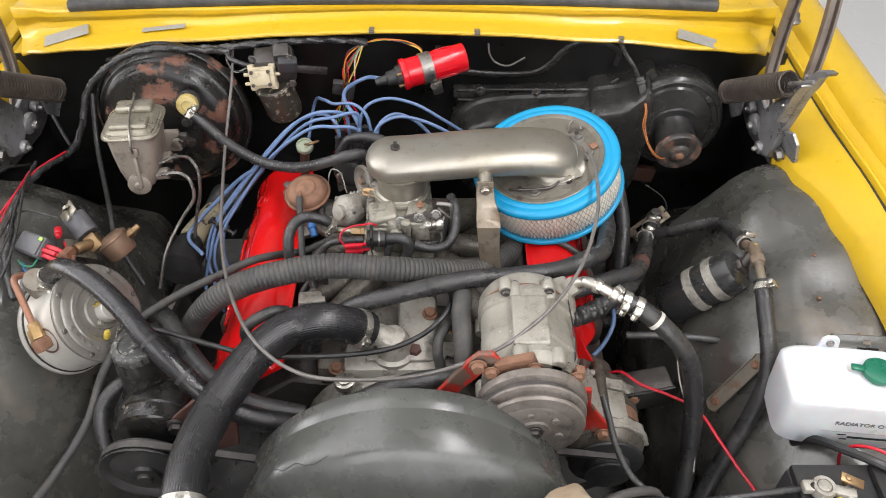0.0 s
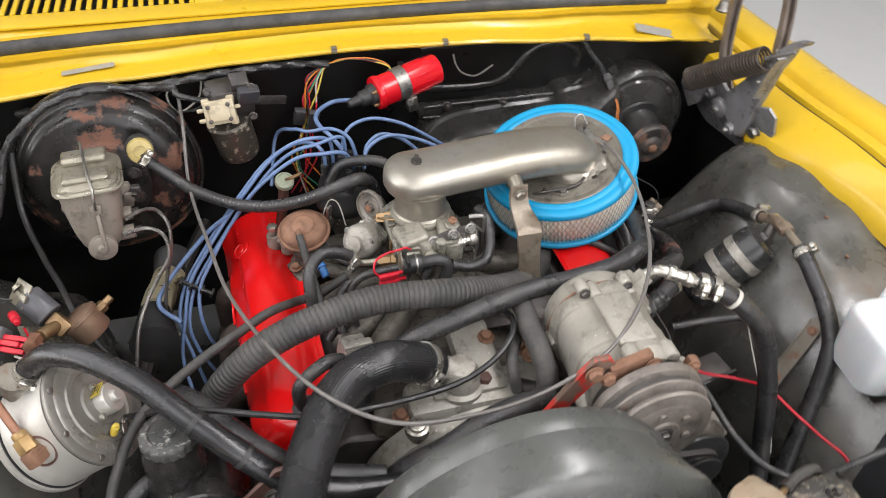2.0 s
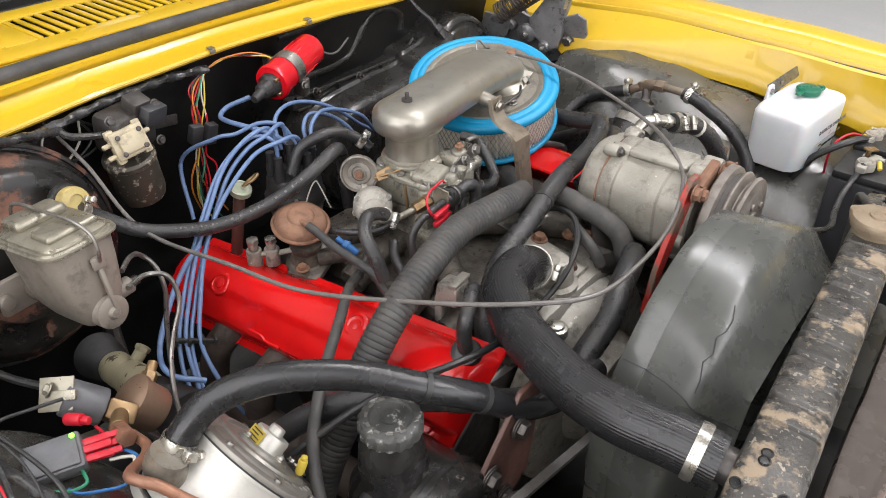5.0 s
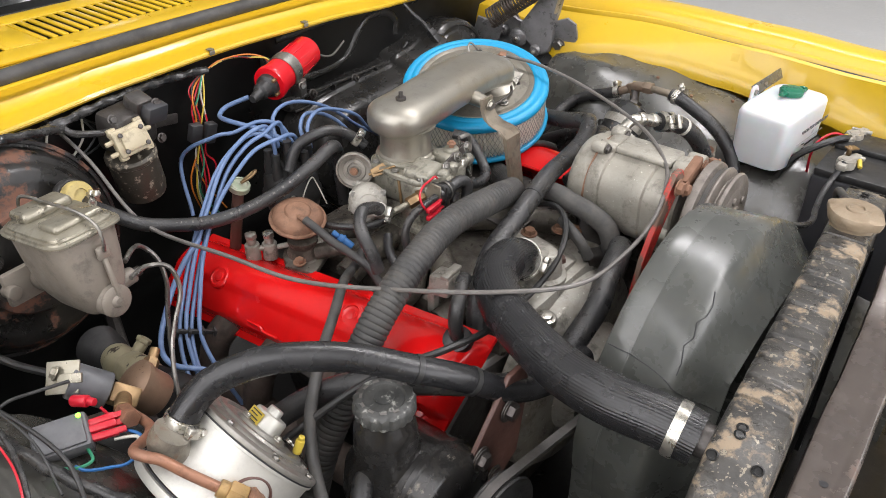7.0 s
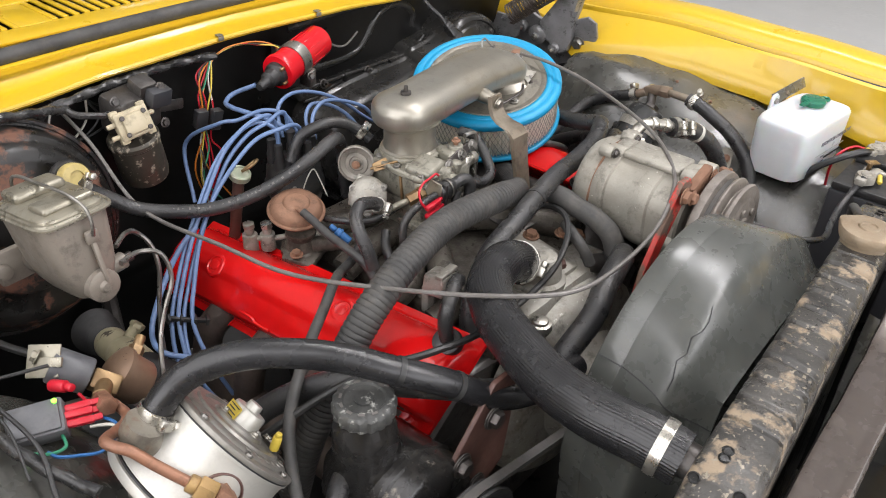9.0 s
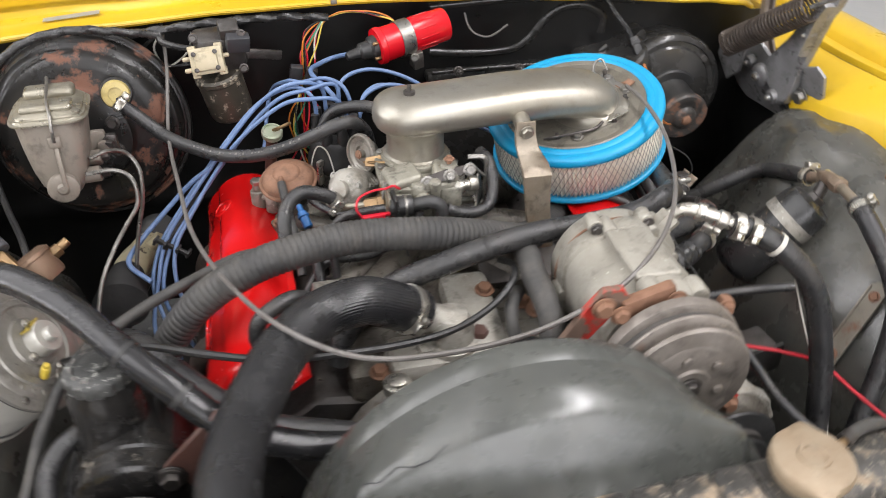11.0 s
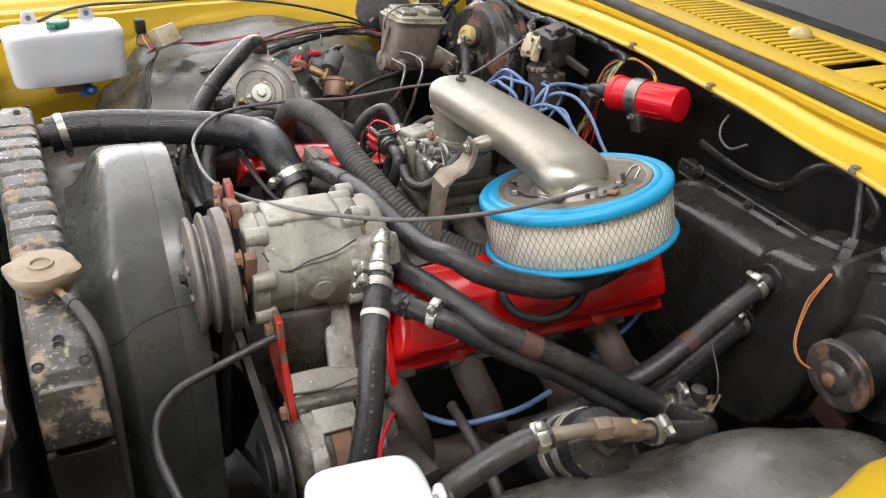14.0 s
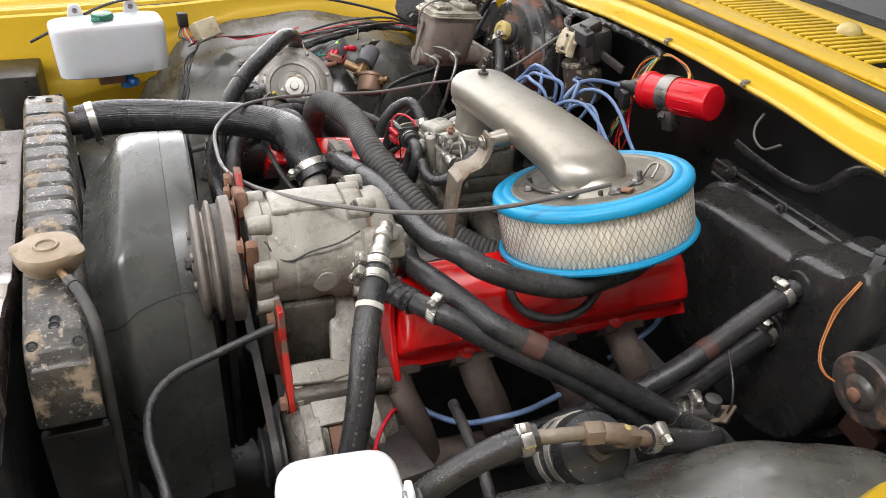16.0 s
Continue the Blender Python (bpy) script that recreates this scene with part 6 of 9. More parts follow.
for k, (pts, r) in enumerate((
        ([(-0.43, 0.69, 0.73), (-0.475, 0.68, 0.74), (-0.505, 0.65, 0.72), (-0.50, 0.61, 0.68), (-0.47, 0.59, 0.64)], 0.011),
        ([(-0.44, 0.70, 0.71), (-0.475, 0.69, 0.71), (-0.488, 0.65, 0.69), (-0.48, 0.62, 0.65)], 0.009))):
    hose("power_steering_hose", pts, r, "rubber", "black power steering hose beside the pump", group="power steering hoses")

# grey sheathed cable looping over the engine to the air cleaner
cable("control_cable", [(-0.405, 1.345, 0.93), (-0.398, 1.26, 0.89), (-0.399, 1.149, 0.832), (-0.376, 1.0, 0.83), (-0.355, 0.89, 0.83), (-0.312, 0.76, 0.852), (-0.257, 0.658, 0.866), (-0.187, 0.606, 0.862), (-0.10, 0.596, 0.862), (-0.02, 0.600, 0.870), (0.05, 0.618, 0.883), (0.097, 0.643, 0.891), (0.154, 0.698, 0.897), (0.202, 0.775, 0.901), (0.234, 0.871, 0.911), (0.241, 0.95, 0.920), (0.236, 1.005, 0.922)], 0.0028, "cable_grey", "grey sheathed cable looped over the engine")
cable("throttle_cable", [(-0.50, 0.77, 0.76), (-0.44, 0.735, 0.80), (-0.394, 0.706, 0.823), (-0.334, 0.693, 0.812), (-0.271, 0.679, 0.806), (-0.213, 0.681, 0.800), (-0.14, 0.690, 0.792), (-0.08, 0.700, 0.793), (-0.032, 0.715, 0.806), (0.0, 0.74, 0.818), (0.012, 0.775, 0.815), (0.01, 0.82, 0.79)], 0.0042, "wire_black", "black braided throttle cable across the engine")
cable("battery_cable", [(0.222, 0.616, 0.794), (0.226, 0.59, 0.788), (0.232, 0.55, 0.778), (0.246, 0.508, 0.772), (0.275, 0.483, 0.766), (0.315, 0.478, 0.757), (0.37, 0.487, 0.752), (0.42, 0.492, 0.757), (0.455, 0.488, 0.775), (0.470, 0.482, 0.795)], 0.0047, "rubber", "thick black battery cable", seg=16)
part_pts = [(0.255, 0.748, 0.655), (0.28, 0.735, 0.69), (0.31, 0.71, 0.69), (0.35, 0.69, 0.69), (0.39, 0.665, 0.685), (0.415, 0.625, 0.67), (0.435, 0.585, 0.66), (0.455, 0.545, 0.65), (0.465, 0.53, 0.60)]
cable("alternator_lead", part_pts, 0.0024, "wire_red", "thin red alternator lead", n=12, seg=6)
single("wire_terminal", rod((0.253, 0.750, 0.653), (0.262, 0.745, 0.664), 0.0042), "wire_yellow", "small yellow crimp terminal on the alternator lead", "terminal")
cable("thin_wire", [(0.34, 0.70, 0.80), (0.35, 0.672, 0.75), (0.37, 0.66, 0.70), (0.385, 0.635, 0.66), (0.39, 0.61, 0.60)], 0.0012, "wire_white", "thin pale wire beside the hose", "wire", seg=6)

# steel brake pipes
for pts in ([(-0.487, 1.045, 0.862), (-0.466, 1.062, 0.862), (-0.447, 1.076, 0.85), (-0.434, 1.07, 0.828), (-0.434, 1.06, 0.80), (-0.44, 1.057, 0.773), (-0.449, 1.051, 0.745), (-0.46, 1.04, 0.70), (-0.47, 1.02, 0.64)],
            [(-0.492, 1.03, 0.848), (-0.461, 1.045, 0.842), (-0.439, 1.036, 0.832), (-0.437, 1.026, 0.80), (-0.458, 1.016, 0.77), (-0.477, 1.003, 0.744), (-0.497, 0.975, 0.71), (-0.51, 0.94, 0.66)]):
    cable("brake_pipe", pts, 0.0031, "steel", "bent bare steel brake pipe", "pipe", "brake pipes")

# spark plug leads
trunk = [(-0.205, 1.135, 0.898), (-0.24, 1.135, 0.890), (-0.276, 1.137, 0.862), (-0.317, 1.124, 0.821), (-0.355, 1.110, 0.779), (-0.391, 1.088, 0.740), (-0.424, 1.062, 0.700), (-0.44, 1.03, 0.655)]
leads = []
for k, (start, end) in enumerate((((-0.185, 1.125, 0.85), [(-0.435, 1.0, 0.615), (-0.42, 0.97, 0.56)]), ((-0.17, 1.145, 0.85), [(-0.45, 0.995, 0.61), (-0.44, 0.95, 0.56)]), ((-0.15, 1.145, 0.85), [(-0.425, 1.01, 0.61), (-0.40, 0.99, 0.56)]))):
    o = ((-0.006, 0.004, 0.0), (0.003, 0.0, 0.008), (0.008, -0.002, -0.003))[k]
    leads.append([start, (start[0] - 0.004, start[1] + 0.003, 0.885 + 0.004 * k)] + [(x + o[0], y + o[1], z + o[2]) for x, y, z in trunk] + end)
leads.append([(-0.14, 1.12, 0.85), (-0.155, 1.118, 0.882), (-0.19, 1.112, 0.890), (-0.235, 1.12, 0.880), (-0.30, 1.118, 0.832), (-0.345, 1.104, 0.782), (-0.38, 1.078, 0.74), (-0.408, 1.05, 0.70), (-0.41, 1.02, 0.65), (-0.39, 1.01, 0.58)])
leads.append([(-0.13, 1.15, 0.85), (-0.14, 1.165, 0.88), (-0.165, 1.185, 0.888), (-0.201, 1.197, 0.880), (-0.222, 1.22, 0.873), (-0.25, 1.275, 0.83), (-0.27, 1.24, 0.75)])
leads.append([(-0.12, 1.135, 0.85), (-0.112, 1.15, 0.872), (-0.085, 1.165, 0.88), (-0.05, 1.16, 0.868), (-0.02, 1.15, 0.84), (0.0, 1.14, 0.80)])
leads.append([(-0.125, 1.115, 0.85), (-0.115, 1.13, 0.878), (-0.08, 1.145, 0.888), (-0.035, 1.15, 0.875), (0.01, 1.15, 0.85), (0.05, 1.165, 0.81), (0.10, 1.19, 0.77)])
leads.append([(-0.155, 1.155, 0.85), (-0.14, 1.18, 0.885), (-0.10, 1.195, 0.893), (-0.05, 1.195, 0.88), (0.0, 1.19, 0.85), (0.06, 1.20, 0.80), (0.12, 1.21, 0.76)])
for pts in leads:
    cable("spark_plug_lead", pts, 0.0031, "bluewire", "pale blue silicone spark plug lead", "lead", "spark plug leads", 10, 10)
cable("coil_lead", [(-0.118, 1.262, 0.893), (-0.144, 1.288, 0.878), (-0.168, 1.276, 0.874), (-0.183, 1.237, 0.882), (-0.181, 1.203, 0.884), (-0.166, 1.175, 0.878), (-0.152, 1.15, 0.865), (-0.152, 1.135, 0.855)], 0.0038, "bluewire", "pale blue coil lead", "lead", n=10, seg=10)
cable("spark_plug_lead", [(-0.345, 1.112, 0.795), (-0.375, 1.11, 0.775), (-0.41, 1.10, 0.745), (-0.455, 1.07, 0.71), (-0.47, 1.03, 0.70), (-0.44, 1.0, 0.685)], 0.0038, "bluewire", "pale blue silicone spark plug lead", "lead", "spark plug leads", 10, 10)
cable("spark_plug_lead", [(0.22, 0.775, 0.64), (0.246, 0.80, 0.632), (0.275, 0.828, 0.638), (0.295, 0.86, 0.655), (0.298, 0.90, 0.66), (0.285, 0.95, 0.66)], 0.0038, "bluewire", "pale blue lead under the rocker cover", "lead", "spark plug leads", 10, 10)
for pts in ([(0.16, 1.17, 0.76), (0.18, 1.17, 0.72), (0.2, 1.14, 0.67), (0.21, 1.1, 0.65)], [(0.17, 1.18, 0.75), (0.195, 1.17, 0.71), (0.21, 1.13, 0.67), (0.22, 1.06, 0.64)]):
    cable("spark_plug_lead", pts, 0.0038, "bluewire", "pale blue lead behind the rocker cover", "lead", "spark plug leads", 10, 10)
single("lead_separator", joined(rbox(0.05, 0.006, 0.006, pose(-0.412, 1.055, 0.703, 0, 20, -25), 0.001), *[rbox(0.004, 0.014, 0.01, pose(-0.412 + d, 1.055 - d * 0.45, 0.703 - d * 0.35, 0, 20, -25), 0.001) for d in (-0.022, -0.008, 0.008, 0.022)]), "wire_black", "black plastic spark lead separator", "separator")

# low on the guard beside the overflow bottle
hose("guard_pipe", [(0.30, 0.80, 0.70), (0.36, 0.795, 0.705), (0.42, 0.79, 0.705), (0.475, 0.775, 0.71), (0.51, 0.75, 0.715), (0.53, 0.71, 0.72)], 0.0065, "rubber", "thin black pipe along the inner guard", seg=10)
sb = thing("guard_strap", (0.45, 0.70, 0.65), "stained grey steel strap bolted across the guard", "bracket")
sbm = basis((0.4515, 0.7000, 0.7085), (-0.78, -0.33, 0.53), (0.54, 0.18, 0.82))
part("strap", joined(plate([(-0.058, -0.012), (0.056, -0.012), (0.063, -0.006), (0.063, 0.006), (0.056, 0.012), (-0.058, 0.012), (-0.064, 0.0)], 0.003, sbm, 0.001), rbox(0.11, 0.003, 0.006, sbm @ pose(0, 0.010, 0.003), 0.001)), "steelstain", sb)
for u in (-0.045, 0.044):
    part("strap_bolt", hexbolt(sbm @ V(u, -0.001, 0.002), sbm.col[2].xyz, 0.0055, 0.004), "rust", sb)
gb = thing("guard_bracket", (0.31, 0.72, 0.65), "black pressed bracket below the discharge hose", "bracket")
part("channel", rbox(0.085, 0.05, 0.03, pose(0.325, 0.73, 0.655, 0, -6, 8), 0.005), "darksteel", gb)
part("channel_lip", rbox(0.085, 0.006, 0.045, pose(0.325, 0.703, 0.66, 0, -6, 8), 0.002), "bayblack", gb)
part("bracket_bolt", hexbolt((0.30, 0.70, 0.668), (-0.1, -1, 0.2), 0.008, 0.008), "rust", gb)
for x, y, z in ((0.585, 0.80, 0.793), (0.622, 0.73, 0.789), (0.60, 0.88, 0.807)):
    single("guard_screw", lathe([(0.0030, -0.003), (0.0030, 0.0006), (0.0022, 0.0012), (0.0002, 0.0014)], basis((x, y, z), (-0.15, 0, 1)), 14), "rust", "rusty screw head in the inner guard", "screw", "guard screws")


hose("filter_breather_hose", [(0.175, 0.925, 0.806), (0.205, 0.905, 0.800), (0.232, 0.896, 0.786), (0.252, 0.908, 0.772), (0.264, 0.94, 0.765), (0.265, 0.975, 0.772), (0.255, 1.0, 0.788)], 0.0055, "rubber", "thin black breather hose under the air filter")

# ---- firewall side ----
booster = thing("brake_booster", (-0.53, 1.25, 0.68), "round black brake booster with rust patches", "brake booster")
bn = V(0.0, -1, 0.14).normalized()
bm_ = basis((-0.527, 1.262, 0.806), bn, (1, 0, 0))
part("shell", lathe([(0.11, -0.065), (0.125, -0.05), (0.138, -0.02), (0.142, -0.014), (0.1485, -0.014), (0.1500, -0.011), (0.1500, -0.003), (0.1485, 0.0), (0.1440, 0.0), (0.1425, -0.003), (0.1395, -0.002), (0.138, 0.004), (0.136, 0.018), (0.1325, 0.023), (0.127, 0.0245), (0.1235, 0.029), (0.120, 0.041), (0.115, 0.045), (0.10, 0.047), (0.075, 0.049), (0.071, 0.052), (0.068, 0.060), (0.05, 0.064), (0.0002, 0.065)], bm_, 72), "booster", booster)
for a in (25, 155, 205, 335):
    part("shell_bolt", hexbolt(bm_ @ V(0.05 * math.cos(radians(a)), 0.05 * math.sin(radians(a)), 0.064), bn, 0.008, 0.007), "darksteel", booster)
valve_m = basis((-0.463, 1.186, 0.889), (0.12, -1, 0.30))
part("check_valve", joined(lathe([(0.011, -0.02), (0.011, 0.0), (0.0185, 0.001), (0.0195, 0.004), (0.0195, 0.014), (0.018, 0.017), (0.010, 0.018), (0.0095, 0.015), (0.0002, 0.015)], valve_m, 28)), "paleyellow", booster, "yellowed plastic check valve")
part("valve_grommet", lathe([(0.022, -0.012), (0.023, -0.004), (0.021, 0.0), (0.012, 0.001)], valve_m, 24), "wire_black", booster)
part("valve_elbow", tube([(-0.463, 1.180, 0.888), (-0.452, 1.170, 0.876), (-0.440, 1.165, 0.865)], 0.008, 10, 6), "wire_black", booster)

mc = thing("master_cylinder", (-0.535, 1.05, 0.83), "grey-beige cast brake master cylinder with clipped lid", "master cylinder")
am2 = basis((-0.527, 1.08, 0.86), (0, 0.10, 1), (1, 0.12, 0))
rings = []
for h, sx, sy, ox, oy in ((-0.048, 0.012, 0.03, 0.0, 0.0), (-0.045, 0.020, 0.042, 0.0, 0.0), (-0.03, 0.028, 0.05, 0, 0), (-0.01, 0.034, 0.052, 0, 0.0), (0.02, 0.039, 0.053, 0, 0.002), (0.05, 0.042, 0.054, 0, 0.004), (0.053, 0.042, 0.054, 0, 0.004)):
    ring = []
    for k in range(32):
        a = 2 * math.pi * k / 32
        c, s_ = math.cos(a), math.sin(a)
        ring.append(am2 @ V(ox + sx * math.copysign(abs(c) ** 0.45, c), oy + sy * math.copysign(abs(s_) ** 0.45, s_), h))
    rings.append(ring)
part("reservoir", fixed(loft(rings)), "mc", mc)
part("bore", joined(rod(am2 @ V(0, 0.09, -0.03), am2 @ V(0, -0.056, -0.03), 0.0195, 0.004, 28), rbox(0.10, 0.012, 0.045, am2 @ pose(0, 0.085, -0.03), 0.005), rod(am2 @ V(-0.045, 0.088, -0.03), am2 @ V(-0.045, 0.07, -0.03), 0.009), rod(am2 @ V(0.045, 0.088, -0.03), am2 @ V(0.045, 0.07, -0.03), 0.009)), "mc", mc)
part("end_cap", joined(lathe([(0.0195, 0), (0.0195, 0.003), (0.0165, 0.0045), (0.008, 0.005), (0.005, 0.0085), (0.0002, 0.009)], basis(am2 @ V(0, -0.056, -0.03), am2.to_3x3() @ V(0, -1, 0)), 24), rbox(0.006, 0.006, 0.06, am2 @ pose(0.004, -0.058, 0.0, -8, 0, 0), 0.002), rbox(0.016, 0.006, 0.016, am2 @ pose(0.004, -0.056, 0.032), 0.003)), "mc", mc)
for y_, h_ in ((-0.03, -0.028), (0.012, -0.022)):
    p0, p1 = am2 @ V(0.018, y_, h_), am2 @ V(0.046, y_ - 0.002, h_ + 0.002)
    part("outlet_boss", rod(p0, p1, 0.0105, 0.002), "mc", mc)
    part("pipe_nut", lathe(disc_stack(0.0062, 0.010, 0.001), basis(p1, p1 - p0), 6), "darksteel", mc)
lid = []
for h, g in ((0.0535, 0.004), (0.0545, 0.0055), (0.0565, 0.0055), (0.0575, 0.003), (0.060, 0.002), (0.0605, -0.001), (0.063, -0.0015), (0.066, -0.006), (0.0675, -0.012)):
    ring = []
    for k in range(40):
        a = 2 * math.pi * k / 40
        c, s_ = math.cos(a), math.sin(a)
        ring.append(am2 @ V((0.042 + g) * math.copysign(abs(c) ** 0.4, c), 0.004 + (0.054 + g) * math.copysign(abs(s_) ** 0.4, s_), h))
    lid.append(ring)
part("lid", joined(fixed(loft(lid)), rbox(0.062, 0.034, 0.014, am2 @ pose(0, 0.032, 0.071), 0.006, 3), rbox(0.062, 0.034, 0.010, am2 @ pose(0, -0.022, 0.069), 0.0045, 3)), "mclid", mc, "stepped zinc lid")
part("bail_wire", tube([am2 @ V(-0.01, 0.065, 0.04), am2 @ V(-0.006, 0.066, 0.075), am2 @ V(-0.002, 0.055, 0.082), am2 @ V(0.0, 0.02, 0.081), am2 @ V(0.003, -0.03, 0.078), am2 @ V(0.006, -0.055, 0.066), am2 @ V(0.005, -0.062, 0.05), am2 @ V(0.004, -0.060, 0.034)], 0.0021, 8, 8), "steel", mc, "bent wire lid clip")
part("mounting_ear", joined(rbox(0.03, 0.012, 0.03, am2 @ pose(0.05, 0.085, -0.03), 0.006), hexbolt(am2 @ V(0.052, 0.078, -0.03), (0, -1, 0), 0.009, 0.008)), "darksteel", mc)

# wiper motor with pump
wm = thing("wiper_motor", (-0.31, 1.29, 0.78), "dark wiper motor with cream plastic washer pump", "wiper motor")
wax = V(0.18, 0.12, -1).normalized()
part("motor_can", lathe([(0.02, -0.012), (0.034, -0.010), (0.0375, -0.006), (0.0375, 0.0), (0.0355, 0.002), (0.0352, 0.055), (0.033, 0.066), (0.024, 0.073), (0.0002, 0.075)], basis((-0.325, 1.282, 0.862), wax), 36), mat("flaking_motor_paint", (0.075, 0.065, 0.05), 0.4, 0.3, (0.05, 0.045, 0.036), 20, 0.4, 0.15, 160, patch=(0.30, 0.26, 0.20), patch_at=0.55, patch_scale=60, patch_soft=0.06), wm, "brown-black flaking motor can")
part("gearbox", joined(rbox(0.075, 0.05, 0.06, pose(-0.318, 1.288, 0.905, 8, 0, 12), 0.010), rbox(0.03, 0.03, 0.02, pose(-0.30, 1.275, 0.94, 20, 0, 8), 0.004), *[hexbolt((-0.318 + dx, 1.26, 0.905 + dz), (0, -1, 0.2), 0.0055, 0.006) for dx, dz in ((-0.034, 0.03), (0.036, 0.032), (0.034, -0.022))]), "darksteel", wm, "grimy cast gearbox")
pm_ = basis((-0.336, 1.252, 0.902), (-0.1, -1, 0.35), (1, 0, 0.1))
part("washer_pump", joined(rbox(0.05, 0.04, 0.016, pm_, 0.003), rbox(0.034, 0.028, 0.008, pm_ @ pose(0, 0, 0.010), 0.003), *[rod(pm_ @ V(-0.022, dy, 0.0), pm_ @ V(-0.036, dy, 0.0), 0.0035) for dy in (-0.011, 0.006)], rod(pm_ @ V(0.02, 0.004, 0), pm_ @ V(0.034, 0.004, 0), 0.0035), *[rbox(0.012, 0.012, 0.012, pm_ @ pose(dx, dy, -0.002), 0.002) for dx, dy in ((-0.02, 0.018), (0.02, 0.018), (-0.02, -0.018), (0.02, -0.018))]), "cream", wm, "cream plastic pump body")
for dx, dy in ((-0.016, 0.012), (0.016, 0.012), (-0.016, -0.012), (0.016, -0.012)):
    part("pump_screw", lathe(disc_stack(0.0036, 0.003, 0.0008), pm_ @ pose(dx, dy, 0.013), 12), "darksteel", wm)
part("terminal_cover", rbox(0.035, 0.02, 0.026, pose(-0.288, 1.258, 0.925, 15, 5, 10), 0.003), "relaygrey", wm)
part("mount_strap", rbox(0.07, 0.006, 0.016, pose(-0.258, 1.30, 0.888, 0, 12, 12), 0.002), "darksteel", wm)

# ignition coil
coil = thing("ignition_coil", (-0.02, 1.29, 0.89), "red ignition coil in a steel clamp on the firewall", "ignition coil")
ca_, cb_ = V(-0.078, 1.257, 0.903), V(0.042, 1.292, 0.921)
cx_ = (cb_ - ca_)
kc = basis(ca_, cx_, (0, -1, 0))
L = cx_.length
part("body", lathe([(0.022, 0.0), (0.0285, 0.001), (0.0295, 0.004), (0.0295, 0.010), (0.0275, 0.012), (0.0272, 0.03), (0.0272, L - 0.004), (0.0255, L - 0.001), (0.022, L), (0.0002, L - 0.001)], kc, 40), "redcoil", coil)
part("coil_ribs", joined(*[rbox(0.002, 0.002, 0.034, kc @ pose(0.0272 * math.cos(a), 0.0272 * math.sin(a), 0.085, 0, 0, math.degrees(a)), 0.0006) for a in [i * 0.52 for i in range(12)]]), "redcoil", coil)
part("clamp_band", lathe([(0.0276, 0.038), (0.0292, 0.038), (0.0295, 0.049), (0.0292, 0.060), (0.0276, 0.060)], kc, 40, True), "steel", coil, "worn steel clamp")
part("clamp_foot", joined(rbox(0.018, 0.022, 0.03, pose(-0.012, 1.262, 0.878, 10, -10, 15), 0.002), hexbolt((-0.016, 1.249, 0.884), (-0.2, -1, 0.2), 0.0055, 0.006), rbox(0.01, 0.09, 0.02, pose(-0.01, 1.31, 0.90, 0, 0, 0), 0.002)), "steel", coil)
part("tower_boot", lathe([(0.006, -0.05), (0.0075, -0.045), (0.009, -0.03), (0.0135, -0.026), (0.0145, -0.012), (0.019, -0.008), (0.020, 0.002)], kc, 24), "wire_black", coil, "black rubber boot")
for s_ in (-1, 1):
    part("terminal", rod(kc @ V(0.016, s_ * 0.012, 0), kc @ V(0.016, s_ * 0.012, -0.010), 0.003), "brass", coil)

# distributor
dist = thing("distributor", (-0.158, 1.125, 0.76), "black distributor cap with spark leads behind the carburettor", "distributor")
dmx = Matrix.Translation((-0.158, 1.13, 0.775))
part("cap", lathe([(0.044, 0), (0.046, 0.004), (0.046, 0.014), (0.043, 0.018), (0.041, 0.04), (0.036, 0.048), (0.02, 0.05), (0.0002, 0.05)], dmx, 36), "wire_black", dist)
for k in range(8):
    a = 2 * math.pi * k / 8 + 0.2
    part("lead_boot", lathe([(0.0085, 0.035), (0.0085, 0.062), (0.0065, 0.068), (0.0062, 0.085), (0.0002, 0.086)], dmx @ pose(0.030 * math.cos(a), 0.030 * math.sin(a), 0.0), 14), "wire_black", dist)
part("centre_boot", lathe([(0.009, 0.045), (0.009, 0.072), (0.007, 0.078), (0.0065, 0.095)], dmx, 14), "wire_black", dist)
part("base", lathe([(0.02, -0.06), (0.03, -0.03), (0.038, -0.02), (0.042, -0.004), (0.042, 0.0)], dmx, 28), "steel", dist)
part("cap_clip", rbox(0.012, 0.006, 0.04, dmx @ pose(-0.03, -0.036, 0.005, 0, 0, 40), 0.002), "bright", dist)

# oil filler tube with folded key cap
fil = thing("dipstick_tube", (-0.255, 1.14, 0.70), "brown dipstick tube with green-stained cap", "dipstick")
part("tube", rod((-0.27, 1.15, 0.70), (-0.253, 1.136, 0.825), 0.0085), "brownpaint", fil)
part("cap", lathe([(0.013, -0.006), (0.0155, -0.004), (0.0155, 0.004), (0.0135, 0.006), (0.012, 0.0055), (0.0115, 0.0035), (0.0002, 0.0035)], basis((-0.252, 1.133, 0.832), (0.05, -0.35, 0.9)), 28), mat("green_stained_cap", (0.32, 0.40, 0.27), 0.4, 0.3, (0.45, 0.44, 0.36), 40, 0.4, 0.1, 200), fil, "green-stained metal cap")
part("ring_pull", tube([(-0.25, 1.13, 0.838), (-0.24, 1.12, 0.846), (-0.228, 1.122, 0.85), (-0.226, 1.13, 0.846), (-0.238, 1.135, 0.838), (-0.248, 1.132, 0.836)], 0.0022, 8, 6), "brass", fil)

